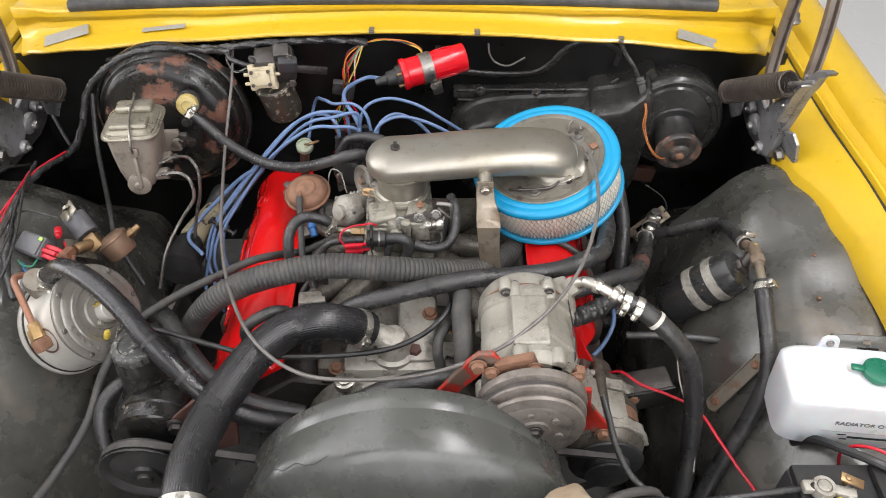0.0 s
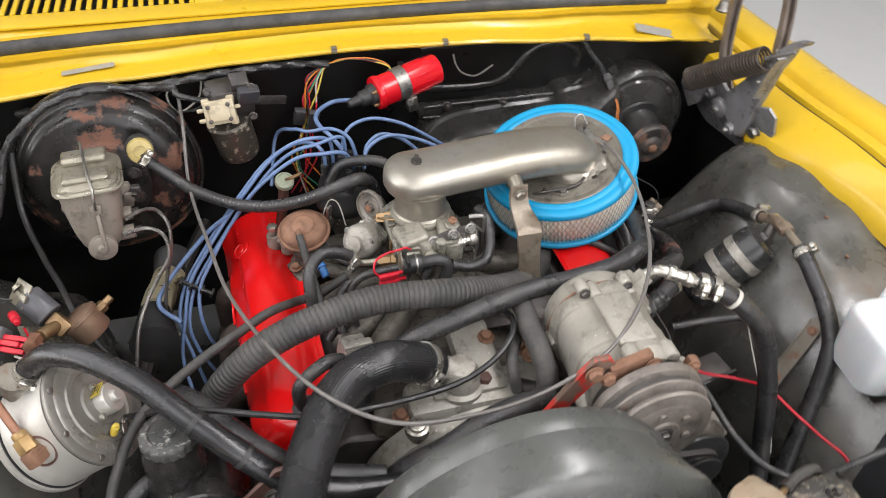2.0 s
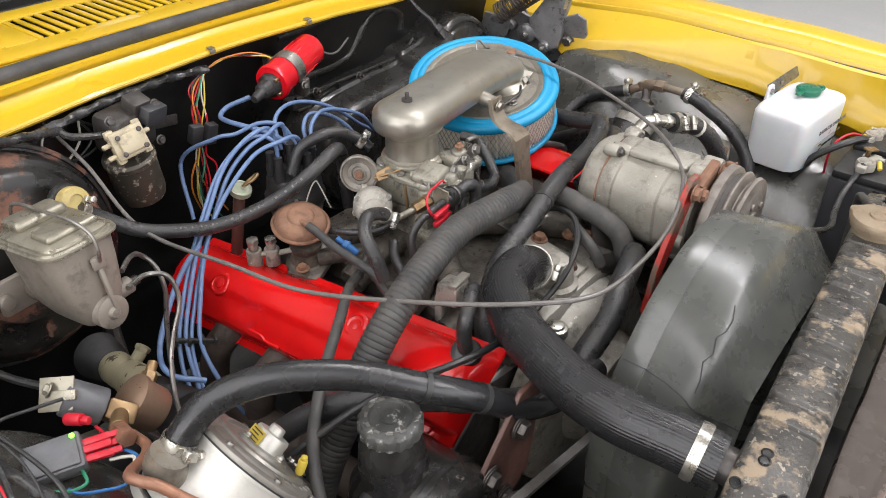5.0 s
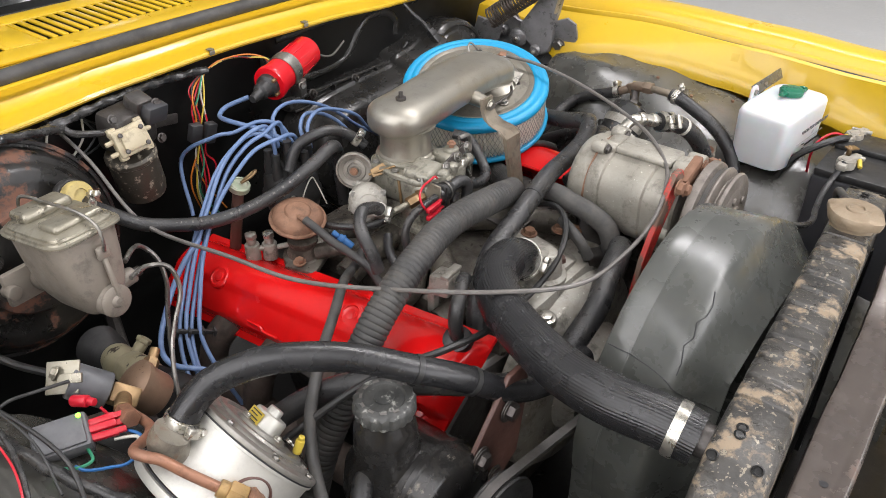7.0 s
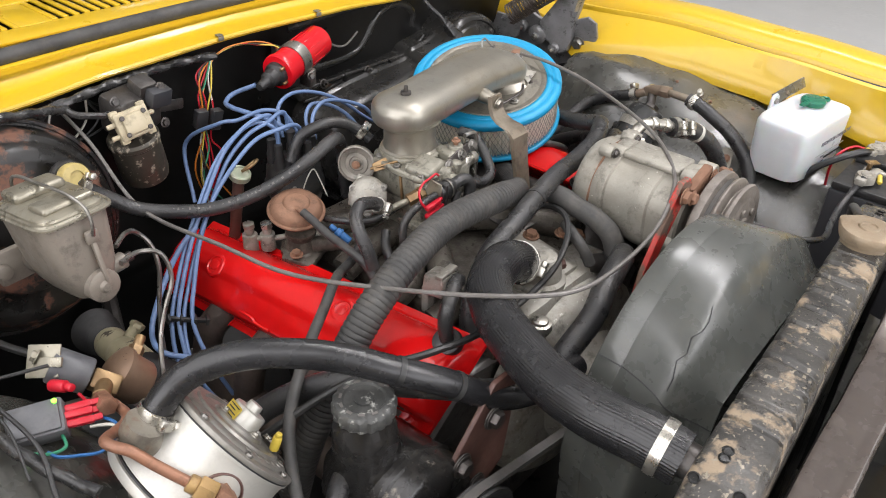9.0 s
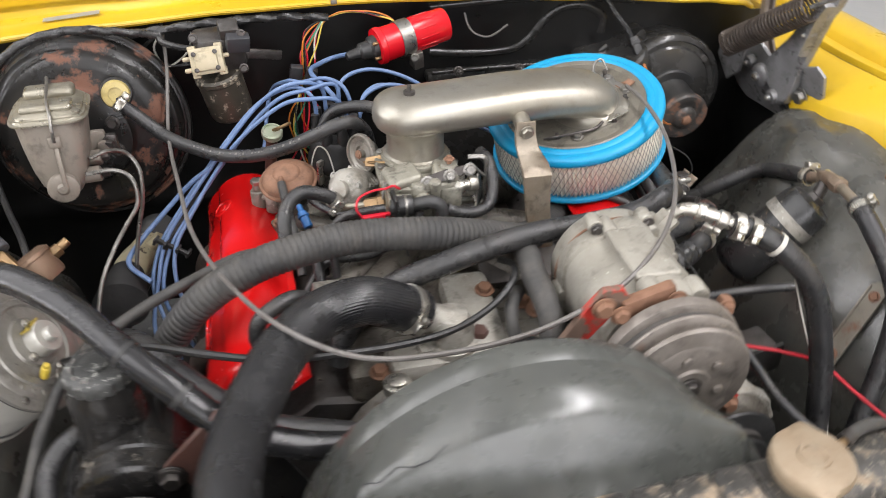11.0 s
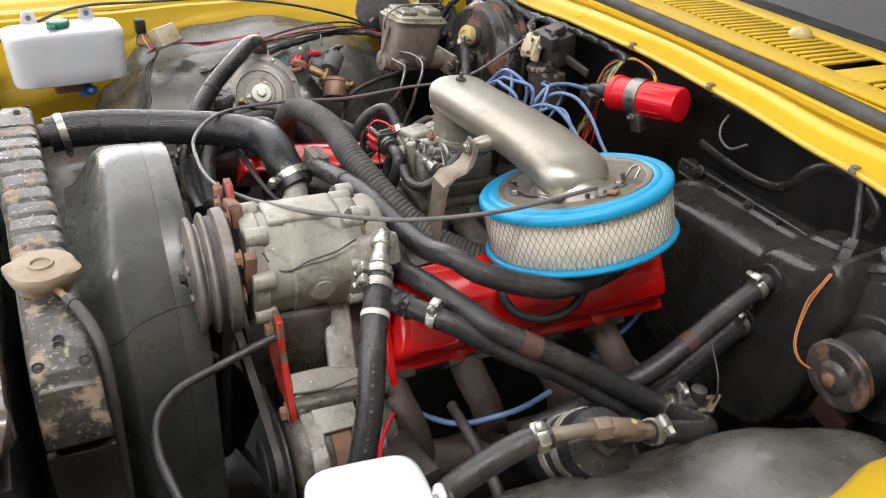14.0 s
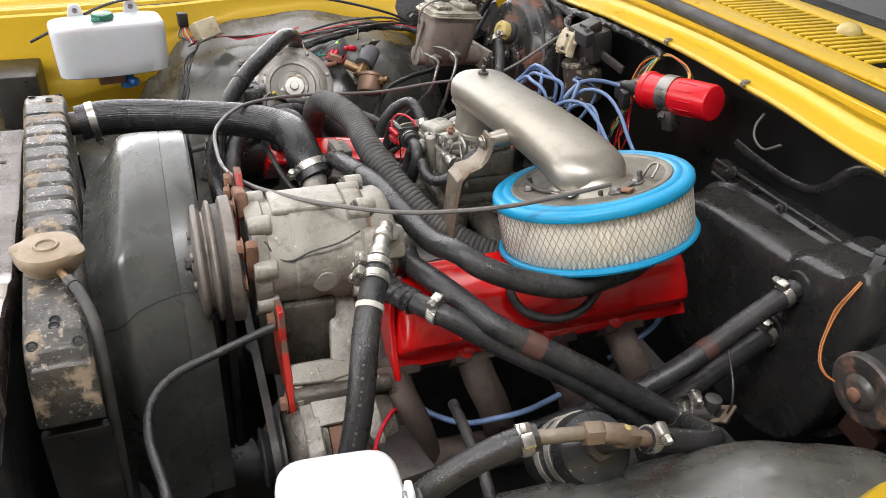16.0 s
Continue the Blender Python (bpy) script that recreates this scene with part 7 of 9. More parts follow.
# round exhaust valve on its stem
egr = thing("round_valve", (-0.237, 1.03, 0.75), "rusty brown mushroom-shaped emission valve", "valve")
en = V(-0.1, -0.25, 1).normalized()
part("diaphragm", lathe([(0.012, -0.04), (0.014, -0.032), (0.030, -0.014), (0.036, -0.009), (0.040, -0.007), (0.0405, -0.005), (0.0395, -0.0035), (0.0365, -0.003), (0.0355, 0.001), (0.032, 0.0060), (0.027, 0.0085), (0.019, 0.0095), (0.0170, 0.0120), (0.014, 0.0130), (0.0002, 0.0135)], basis((-0.237, 1.028, 0.815), en), 40), "rust", egr, "rust-brown diaphragm housing")
part("stem", joined(rod((-0.234, 1.038, 0.74), (-0.236, 1.033, 0.782), 0.013), rbox(0.05, 0.035, 0.02, pose(-0.215, 1.03, 0.752, 0, 0, 15), 0.006)), "alu", egr)
part("valve_base", joined(lathe([(0.030, 0.0), (0.030, 0.010), (0.024, 0.014), (0.019, 0.030), (0.022, 0.036), (0.022, 0.042), (0.014, 0.044)], pose(-0.232, 1.030, 0.738, 6, -4, 0), 28), rbox(0.075, 0.050, 0.012, pose(-0.226, 1.022, 0.744, 4, -8, 20), 0.005), tube([(-0.225, 1.01, 0.755), (-0.205, 0.985, 0.762), (-0.18, 0.97, 0.76), (-0.15, 0.97, 0.755)], 0.012, 12, 8)), "manifold", egr, "oily cast valve base")
for x, y in ((-0.256, 1.012), (-0.198, 1.034)):
    part("base_bolt", hexbolt((x, y, 0.752), (-0.1, -0.1, 1), 0.007, 0.007), "rust", egr)
part("nipple", rod((-0.246, 1.018, 0.822), (-0.246, 1.0, 0.822), 0.004), "rust", egr)
for p in ((-0.282, 1.082, 0.768), (-0.262, 1.068, 0.766)):
    th = thing("vacuum_switch", (p[0], p[1], 0.74), "small alloy vacuum switch on the manifold", "switch", "vacuum switches")
    part("switch_body", joined(rod((p[0], p[1], 0.74), p, 0.011), rod(p, (p[0], p[1], p[2] + 0.014), 0.007), rod((p[0], p[1], p[2] - 0.01), (p[0] + 0.02, p[1] - 0.02, p[2] - 0.005), 0.004)), "alu", th)
    part("switch_cap", lathe(disc_stack(0.009, 0.008, 0.002), Matrix.Translation((p[0], p[1], p[2] + 0.010)), 6), "bright", th)

# rocker cover breather on the front
th = thing("rocker_breather", (-0.262, 0.70, 0.79), "black rubber breather elbow on the rocker cover", "breather")
part("grommet", lathe([(0.0175, -0.01), (0.0185, 0.0), (0.017, 0.006), (0.010, 0.008)], basis((-0.280, 0.710, 0.784), (-0.45, -0.1, 0.85)), 24), "wire_black", th)
part("elbow", tube([(-0.280, 0.710, 0.786), (-0.286, 0.709, 0.810), (-0.282, 0.711, 0.830), (-0.266, 0.718, 0.841), (-0.245, 0.73, 0.842), (-0.228, 0.74, 0.83)], 0.0088, 12, 6), "rubber", th)

# ---- heater box and blower ----
hb = thing("heater_box", (0.22, 1.3, 0.6), "black moulded heater case on the firewall", "heater")
rings = []
outline = [(0.02, 0.72), (0.04, 0.775), (0.09, 0.803), (0.18, 0.812), (0.25, 0.814), (0.285, 0.817), (0.30, 0.829), (0.345, 0.836), (0.375, 0.848), (0.405, 0.868), (0.425, 0.80), (0.415, 0.74), (0.405, 0.64), (0.36, 0.56), (0.25, 0.54), (0.12, 0.56), (0.05, 0.62), (0.02, 0.68)]
sm = spline([(x, 0, z) for x, z in outline + outline[:1]], 4)[:-1]
cx0, cz0 = 0.215, 0.71
for y, k, dz in ((1.368, 1.05, 0), (1.325, 1.05, 0), (1.322, 1.045, 0), (1.318, 1.0, 0), (1.316, 0.99, 0), (1.285, 0.98, -0.003), (1.268, 0.970, -0.006), (1.261, 0.955, -0.009), (1.2575, 0.93, -0.012), (1.2565, 0.86, -0.02)):
    rings.append([(cx0 + (p.x - cx0) * k, y, cz0 + (p.z - cz0) * k + dz) for p in sm])
part("case", fixed(loft(rings)), "heatercase", hb, "black moulded case")
part("case_rib", joined(tube([(0.03, 1.332, 0.820), (0.10, 1.332, 0.8215), (0.20, 1.332, 0.8215), (0.26, 1.332, 0.822), (0.30, 1.332, 0.8225), (0.330, 1.332, 0.833), (0.350, 1.332, 0.848)], 0.0042, 10, 8), tube([(0.03, 1.330, 0.799), (0.13, 1.330, 0.797), (0.20, 1.330, 0.795), (0.258, 1.330, 0.799)], 0.0034, 10, 6), rbox(0.34, 0.03, 0.02, pose(0.19, 1.346, 0.808), 0.006)), "heatercase", hb, "black ribbed top flange")
for x, z in ((0.075, 0.8215), (0.187, 0.818), (0.300, 0.818)):
    part("case_screw", joined(hexbolt((x, 1.327, z), (0, -1, 0.3), 0.007, 0.008), rod((x, 1.327, z), (x, 1.314, z + 0.004), 0.003)), "darksteel", hb)
for x in (0.128, 0.245):
    part("rib_web", rbox(0.003, 0.012, 0.024, pose(x, 1.328, 0.812, 12, 8, 0), 0.001), "bayblack", hb)
for x, z in ((0.312, 0.782), (0.292, 0.70)):
    part("heater_pipe", joined(rod((x, 1.27, z), (x, 1.235, z - 0.006), 0.0112), lathe(disc_stack(0.022, 0.008, 0.003), basis((x, 1.262, z), (0, -1, -0.1)), 24)), "wire_black", hb)
blow = thing("blower", (0.47, 1.28, 0.7), "round black heater blower with exposed motor", "blower")
bn2 = V(-0.05, -1, 0.10).normalized()
kb2 = basis((0.463, 1.312, 0.772), bn2, (1, 0, 0))
part("scroll", lathe([(0.10, -0.05), (0.101, 0.01), (0.099, 0.02), (0.094, 0.026), (0.088, 0.028), (0.086, 0.024), (0.078, 0.024), (0.074, 0.028), (0.05, 0.030), (0.0002, 0.031)], kb2, 56), "heatercase", blow, "black round blower scroll")
kb3 = basis((0.466, 1.288, 0.757), V(0.0, -1, -0.13), (1, 0, 0))
part("motor", lathe([(0.042, -0.02), (0.043, 0.0), (0.040, 0.004), (0.0395, 0.060), (0.041, 0.062), (0.041, 0.066), (0.0002, 0.067)], kb3, 40), mat("blower_motor_black", (0.02, 0.02, 0.02), 0.36, 0.1, (0.035, 0.034, 0.032), 14, 0.4, 0.1, 140, patch=(0.24, 0.09, 0.05), patch_at=0.66, patch_scale=14, patch_soft=0.05), blow, "black motor with rusty end cap")
part("end_plate", lathe([(0.0425, 0.056), (0.0445, 0.058), (0.0445, 0.066), (0.042, 0.0688), (0.032, 0.0700), (0.030, 0.0690), (0.022, 0.0700), (0.019, 0.0745), (0.014, 0.0770), (0.0002, 0.0772)], kb3, 40), "blowerend", blow, "rusted motor end plate")
part("motor_flange", lathe([(0.055, -0.006), (0.056, 0.0), (0.053, 0.003), (0.044, 0.004)], kb3, 36), "wire_black", blow)
part("hub", lathe([(0.0085, 0.076), (0.0085, 0.081), (0.004, 0.083), (0.0002, 0.0832)], kb3, 20), "rust", blow)
for a in (40, 140, 230, 320):
    part("scroll_screw", hexbolt(kb2 @ V(0.081 * math.cos(radians(a)), 0.081 * math.sin(radians(a)), 0.023), bn2, 0.006, 0.005), "darksteel", blow)
part("rust_foot", rbox(0.055, 0.02, 0.035, pose(0.43, 1.31, 0.625, 0, 8, 0), 0.004), "brownpaint", blow, "rusty bracket foot")
# blower wiring
for k, col in enumerate(("wire_orange", "brownpaint", "wire_orange")):
    d = 0.0014 * (k - 1)
    cable("blower_wire", [(0.388 + d, 1.270, 0.850), (0.392 + d, 1.247, 0.828), (0.390 + 1.6 * d, 1.236, 0.804), (0.397 + d, 1.223, 0.781), (0.405 + d, 1.213, 0.766), (0.416 + 0.5 * d, 1.206, 0.754 + d), (0.428, 1.206, 0.746 + 0.5 * d), (0.438, 1.212, 0.742)], 0.0009, col, "thin orange and brown wires to the blower motor", "wire", "blower wires", seg=6)
cable("blower_loom", [(0.338, 1.330, 0.932), (0.352, 1.318, 0.910), (0.370, 1.303, 0.888), (0.380, 1.294, 0.870)], 0.0045, "tape", "black taped wiring to the blower", "wire", seg=8)
single("blower_connector", joined(rbox(0.015, 0.013, 0.032, basis((0.384, 1.287, 0.861), (-0.25, 0.6, 0.75), (1, 0, 0.2)), 0.002), rbox(0.018, 0.016, 0.008, basis((0.3825, 1.290, 0.865), (-0.25, 0.6, 0.75), (1, 0, 0.2)), 0.002)), "wire_black", "black plastic wiring connector", "connector")
cable("firewall_pipe", [(0.088, 1.345, 0.918), (0.091, 1.332, 0.902), (0.103, 1.325, 0.888), (0.128, 1.322, 0.883), (0.158, 1.320, 0.902)], 0.0019, "cable_grey", "short bent grey drain pipe on the firewall", "pipe", seg=8)

# heater tap bracket
th = thing("heater_tap", (0.40, 1.05, 0.67), "small stained heater tap with slotted bracket", "heater tap")
part("tap_body", joined(rod((0.392, 1.055, 0.70), (0.405, 1.10, 0.69), 0.013), rod((0.40, 1.08, 0.69), (0.40, 1.08, 0.72), 0.010)), "darksteel", th)
tb = basis((0.392, 1.080, 0.688), (-0.45, -0.5, 0.75), (0.55, 0.35, -0.12))
part("slotted_bracket", joined(*[rbox(0.074, 0.007, 0.003, tb @ pose(0, d, 0), 0.001) for d in (-0.0105, 0.0105)], *[rbox(w, 0.028, 0.003, tb @ pose(u, 0, 0), 0.001) for u, w in ((-0.034, 0.012), (0.004, 0.007), (0.034, 0.012))], hexbolt(tb @ V(-0.034, 0, 0.001), tb.col[2].xyz, 0.006, 0.005)), "strap", th, "pale slotted steel bracket")
part("tap_wire", tube([tb @ V(0.036, 0, 0.002), tb @ V(0.046, 0.004, 0.012), tb @ V(0.05, 0.02, 0.03), tb @ V(0.04, 0.05, 0.05)], 0.0014, 6, 6), "wire_black", th)
part("tap_clip", clamp_mesh((0.388, 1.058, 0.70), (0.3, 1, -0.3), 0.0142, 0.011, (0, 0, 1)), "bright", th)

# ---- receiver drier on the inner guard ----
dr = thing("receiver_drier", (0.44, 0.87, 0.66), "black receiver drier with metal straps on the guard", "receiver drier")
da, db = V(0.386, 0.886, 0.674), V(0.482, 0.871, 0.786)
kd = basis(da, db - da, (0, 0, 1))
Ld = (db - da).length
drmat = mat("drier_black", (0.016, 0.017, 0.017), 0.32, 0, (0.03, 0.03, 0.03), 10, 0.4, 0.1, 140, patch=(0.22, 0.15, 0.10), patch_at=0.64, patch_scale=46, speck=(0.4, 0.36, 0.3), speck_at=0.69)
part("canister", lathe([(0.0002, -0.002), (0.022, 0.0), (0.033, 0.006), (0.0365, 0.014), (0.0365, Ld - 0.014), (0.034, Ld - 0.005), (0.026, Ld), (0.0002, Ld + 0.004)], kd, 40), drmat, dr)
for h in (0.070, 0.108):
    part("strap", lathe([(0.0368, h - 0.008), (0.0382, h - 0.008), (0.0385, h), (0.0382, h + 0.008), (0.0368, h + 0.008)], kd, 40, True), "alu", dr, "dull metal strap")
part("cradle", rbox(0.05, 0.03, 0.06, pose(0.468, 0.915, 0.715, 0, 25, 0), 0.004), "bayblack", dr)
fitmat = mat("weathered_fitting", (0.26, 0.21, 0.155), 0.45, 0.35, (0.15, 0.10, 0.07), 40, 0.4, 0.2, 220, grime=0.4)
part("pale_pipe", rod((0.4855, 0.790, 0.8260), (0.494, 0.846, 0.8240), 0.0068), "strap", dr, "pale stained pipe end")
part("head_fitting", joined(lathe(disc_stack(0.0118, 0.018, 0.002), basis((0.494, 0.843, 0.8240), (0.1, 1, -0.1)), 6), rod((0.496, 0.860, 0.8225), (0.5005, 0.884, 0.8170), 0.0098), rbox(0.015, 0.024, 0.018, basis((0.5005, 0.885, 0.8140), (0.05, 0.3, 1), (1, -0.1, 0)), 0.003), rod((0.500, 0.893, 0.810), (0.497, 0.925, 0.794), 0.0078)), fitmat, dr, "weathered brass unions")
part("canister_stub", joined(lathe(disc_stack(0.014, 0.010, 0.002), basis(db, db - da), 6), rod(db, (0.500, 0.880, 0.812), 0.0085)), "darksteel", dr)
part("sight_glass", lathe(disc_stack(0.0036, 0.003, 0.001), basis((0.5008, 0.884, 0.8240), (0.05, 0.3, 1)), 16), "paleyellow", dr)

# ---- overflow bottle ----
def bottle(name, c, sx, sy, sz, label, lugs, cap_at, rz=0.0):
    th = thing(name, (c[0], c[1], c[2] - sz / 2), label, "bottle")
    m = Matrix.Translation(c) @ pose(0, 0, 0, 0, 0, rz)
    rings = []
    for h, k, rr in ((-0.5, 0.86, 0.5), (-0.492, 0.93, 0.5), (-0.465, 0.965, 0.4), (-0.2, 0.98, 0.32), (0.30, 1.0, 0.30), (0.42, 1.0, 0.30), (0.475, 0.975, 0.35), (0.495, 0.94, 0.4), (0.5, 0.86, 0.5)):
        ring = []
        for j in range(44):
            a = 2 * math.pi * j / 44
            c_, s_ = math.cos(a), math.sin(a)
            ring.append(m @ V(sx / 2 * k * math.copysign(abs(c_) ** rr, c_), sy / 2 * k * math.copysign(abs(s_) ** rr, s_), h * sz))
        rings.append(ring)
    part("tank", fixed(loft(rings)), "white", th, "milky white plastic tank")
    for lx, ly in lugs:
        part("mounting_lug", joined(plate([(-0.016, -0.014), (0.016, -0.014), (0.012, 0.010), (0.006, 0.016), (-0.006, 0.016), (-0.012, 0.010)], 0.006, m @ basis((lx, ly, sz / 2 + 0.006), (1, 0, 0), (0, 1, 0)), 0.001)), "white", th)
        part("lug_screw", lathe(disc_stack(0.0055, 0.009, 0.001), m @ basis((lx - 0.002, ly, sz / 2 + 0.010), (1, 0, 0)), 14), "steel", th)
    cxp = m @ V(cap_at[0], cap_at[1], sz / 2)
    part("neck", lathe([(0.017, -0.004), (0.017, 0.006), (0.015, 0.007)], Matrix.Translation(cxp), 24), "white", th)
    part("cap", joined(lathe([(0.020, 0.002), (0.021, 0.004), (0.021, 0.010), (0.019, 0.0125), (0.012, 0.0135), (0.0002, 0.0135)], Matrix.Translation(cxp), 32), rbox(0.018, 0.010, 0.005, Matrix.Translation(cxp) @ pose(-0.026, 0.006, 0.008, 0, 0, -12), 0.002), lathe([(0.004, 0.005), (0.008, 0.004), (0.009, 0.007), (0.007, 0.0095), (0.004, 0.008)], Matrix.Translation(cxp) @ pose(0.026, -0.012, 0), 16, True)), "green", th, "dark green screw cap")
    return th, m


ob_c = (0.552, 0.618, 0.791)
ob, obm = bottle("overflow_bottle", ob_c, 0.178, 0.10, 0.10, "white plastic radiator overflow bottle with green cap", (), (0.032, 0.005), -6)
for lx in (-0.022,):
    part("mounting_lug", plate([(-0.016, -0.02), (0.016, -0.02), (0.012, 0.008), (0.006, 0.014), (-0.006, 0.014), (-0.012, 0.008)], 0.005, obm @ basis((lx, 0.052, 0.056), (0, -1, 0), (1, 0, 0)), 0.001), "white", ob)
    part("lug_screw", lathe(disc_stack(0.0055, 0.004, 0.001), obm @ basis((lx, 0.048, 0.058), (0, -1, 0)), 14), "steel", ob)


strip = thing("bottle_bracket", (0.57, 0.665, 0.80), "dark steel strip bracket behind the overflow bottle", "bracket")
part("strip", rbox(0.125, 0.003, 0.019, pose(0.598, 0.668, 0.850, -25, 0, -4), 0.001), "humpgrey", strip, "dark painted steel strip")
part("strip_foot", rbox(0.03, 0.004, 0.06, pose(0.60, 0.676, 0.815), 0.001), "humpgrey", strip)
part("strip_slot", rbox(0.011, 0.0008, 0.005, pose(0.585, 0.6662, 0.8508, -25, 0, -4), 0), "steelstain", strip, "bare slot edge")


def lettering(name, text, m, size, material, parent):
    cu = bpy.data.curves.new(name, "FONT")
    cu.body, cu.size, cu.extrude, cu.align_x = text, size, 0.0003, "LEFT"
    tmp = bpy.data.objects.new(name, cu)
    scene.collection.objects.link(tmp)
    dg = bpy.context.evaluated_depsgraph_get()
    me = bpy.data.meshes.new_from_object(tmp.evaluated_get(dg))
    bpy.data.objects.remove(tmp)
    me.transform(m)
    me.materials.clear()
    me.materials.append(M[material])
    o = new(name, me)
    o.parent, o.matrix_parent_inverse = parent, world_of(parent).inverted()
    return o


def on_front(x, z):
    return obm @ basis((x, -0.0505, z), (0, -1, 0), (1, 0, 0))


lettering("lettering", "RADIATOR OVERFLOW", on_front(-0.022, 0.006) @ pose(0, 0, 0, 0, 0, 0) @ Matrix.Shear("XY", 4, (0.25, 0)), 0.0105, "greyink", ob)
for x, z, w, h in ((0.02, -0.010, 0.11, 0.0008), (0.035, -0.021, 0.062, 0.004), (-0.005, -0.016, 0.012, 0.002), (0.0, -0.026, 0.010, 0.002)):
    part("printed_bar", rbox(w, h, 0.0005, on_front(x, z), 0), "palegrey" if h < 0.001 else "ink", ob, "unreadable fine print")

wb, wbm = bottle("washer_bottle", (-0.757, 0.453, 0.822), 0.095, 0.212, 0.102, "white plastic washer bottle with green cap", ((-0.05, -0.05), (-0.05, 0.055)), (0.0, -0.005), 8)
for y_, z_, w_ in ((-0.035, 0.046, 0.045), (-0.035, 0.038, 0.05)):
    part("printed_bar", rbox(w_, 0.004, 0.0005, wbm @ basis((0.044, y_, z_), (1, 0, 0.25), (0, 1, 0)), 0), "ink", wb, "unreadable fine print")
part("pump", joined(rod(wbm @ V(0.01, 0.02, -0.05), wbm @ V(0.01, 0.02, -0.085), 0.014), rod(wbm @ V(0.01, 0.02, -0.07), wbm @ V(0.03, 0.035, -0.072), 0.009)), "wire_blue", wb, "blue washer pump")
part("pump_bracket", rbox(0.02, 0.05, 0.018, wbm @ pose(0.02, -0.01, -0.062), 0.003), "copper", wb)

# ---- battery ----
bat = thing("battery", (0.55, 0.40, 0.56), "black car battery with corroded terminals", "battery")
part("case", rbox(0.20, 0.24, 0.2, pose(0.555, 0.405, 0.665), 0.006), "relaygrey", bat)
part("top_cover", joined(rbox(0.196, 0.236, 0.014, pose(0.555, 0.405, 0.771), 0.004), rbox(0.07, 0.23, 0.012, pose(0.59, 0.405, 0.782), 0.004)), "wire_black", bat, "black ribbed battery top")
for k in range(6):
    part("vent_rib", rbox(0.003, 0.09, 0.010, pose(0.478 + 0.009 * k, 0.36, 0.782), 0.001), "wire_black", bat)
for (x, y), col in (((0.482, 0.482), "alu"), ((0.60, 0.50), "copper")):
    part("post", lathe(disc_stack(0.009, 0.02, 0.002), pose(x, y, 0.777), 20), "alu", bat)
    part("terminal_clamp", joined(lathe([(0.0095, 0.782), (0.015, 0.782), (0.0155, 0.79), (0.014, 0.796), (0.0095, 0.796)], pose(x, y, 0), 24, True), rbox(0.03, 0.014, 0.012, pose(x + 0.024, y - 0.006, 0.789, 0, 0, -14), 0.003), rod((x + 0.03, y - 0.022, 0.79), (x + 0.03, y + 0.012, 0.79), 0.004), rbox(0.02, 0.016, 0.012, pose(x - 0.016, y + 0.002, 0.789), 0.003)), "alu", bat, "corroded grey terminal clamp")
part("wing_nut", joined(rbox(0.03, 0.012, 0.003, pose(0.515, 0.485, 0.803, 10, 12, -20), 0.001), rod((0.51, 0.487, 0.79), (0.51, 0.487, 0.808), 0.004)), "brass", bat)
for x, y in ((0.50, 0.466), (0.59, 0.512)):
    part("yellow_lug", rod((x, y, 0.792), (x - 0.016, y - 0.006, 0.786), 0.0038), "wire_yellow", bat)
cable("earth_cable", [(0.585, 0.503, 0.79), (0.56, 0.515, 0.795), (0.53, 0.54, 0.785), (0.51, 0.57, 0.76), (0.50, 0.59, 0.72)], 0.006, "wire_black", "black battery cable behind the terminal")
cable("red_battery_lead", [(0.60, 0.51, 0.785), (0.575, 0.53, 0.795), (0.55, 0.545, 0.785), (0.54, 0.55, 0.76), (0.55, 0.55, 0.72)], 0.0022, "wire_red", "thin red lead from the battery terminal")

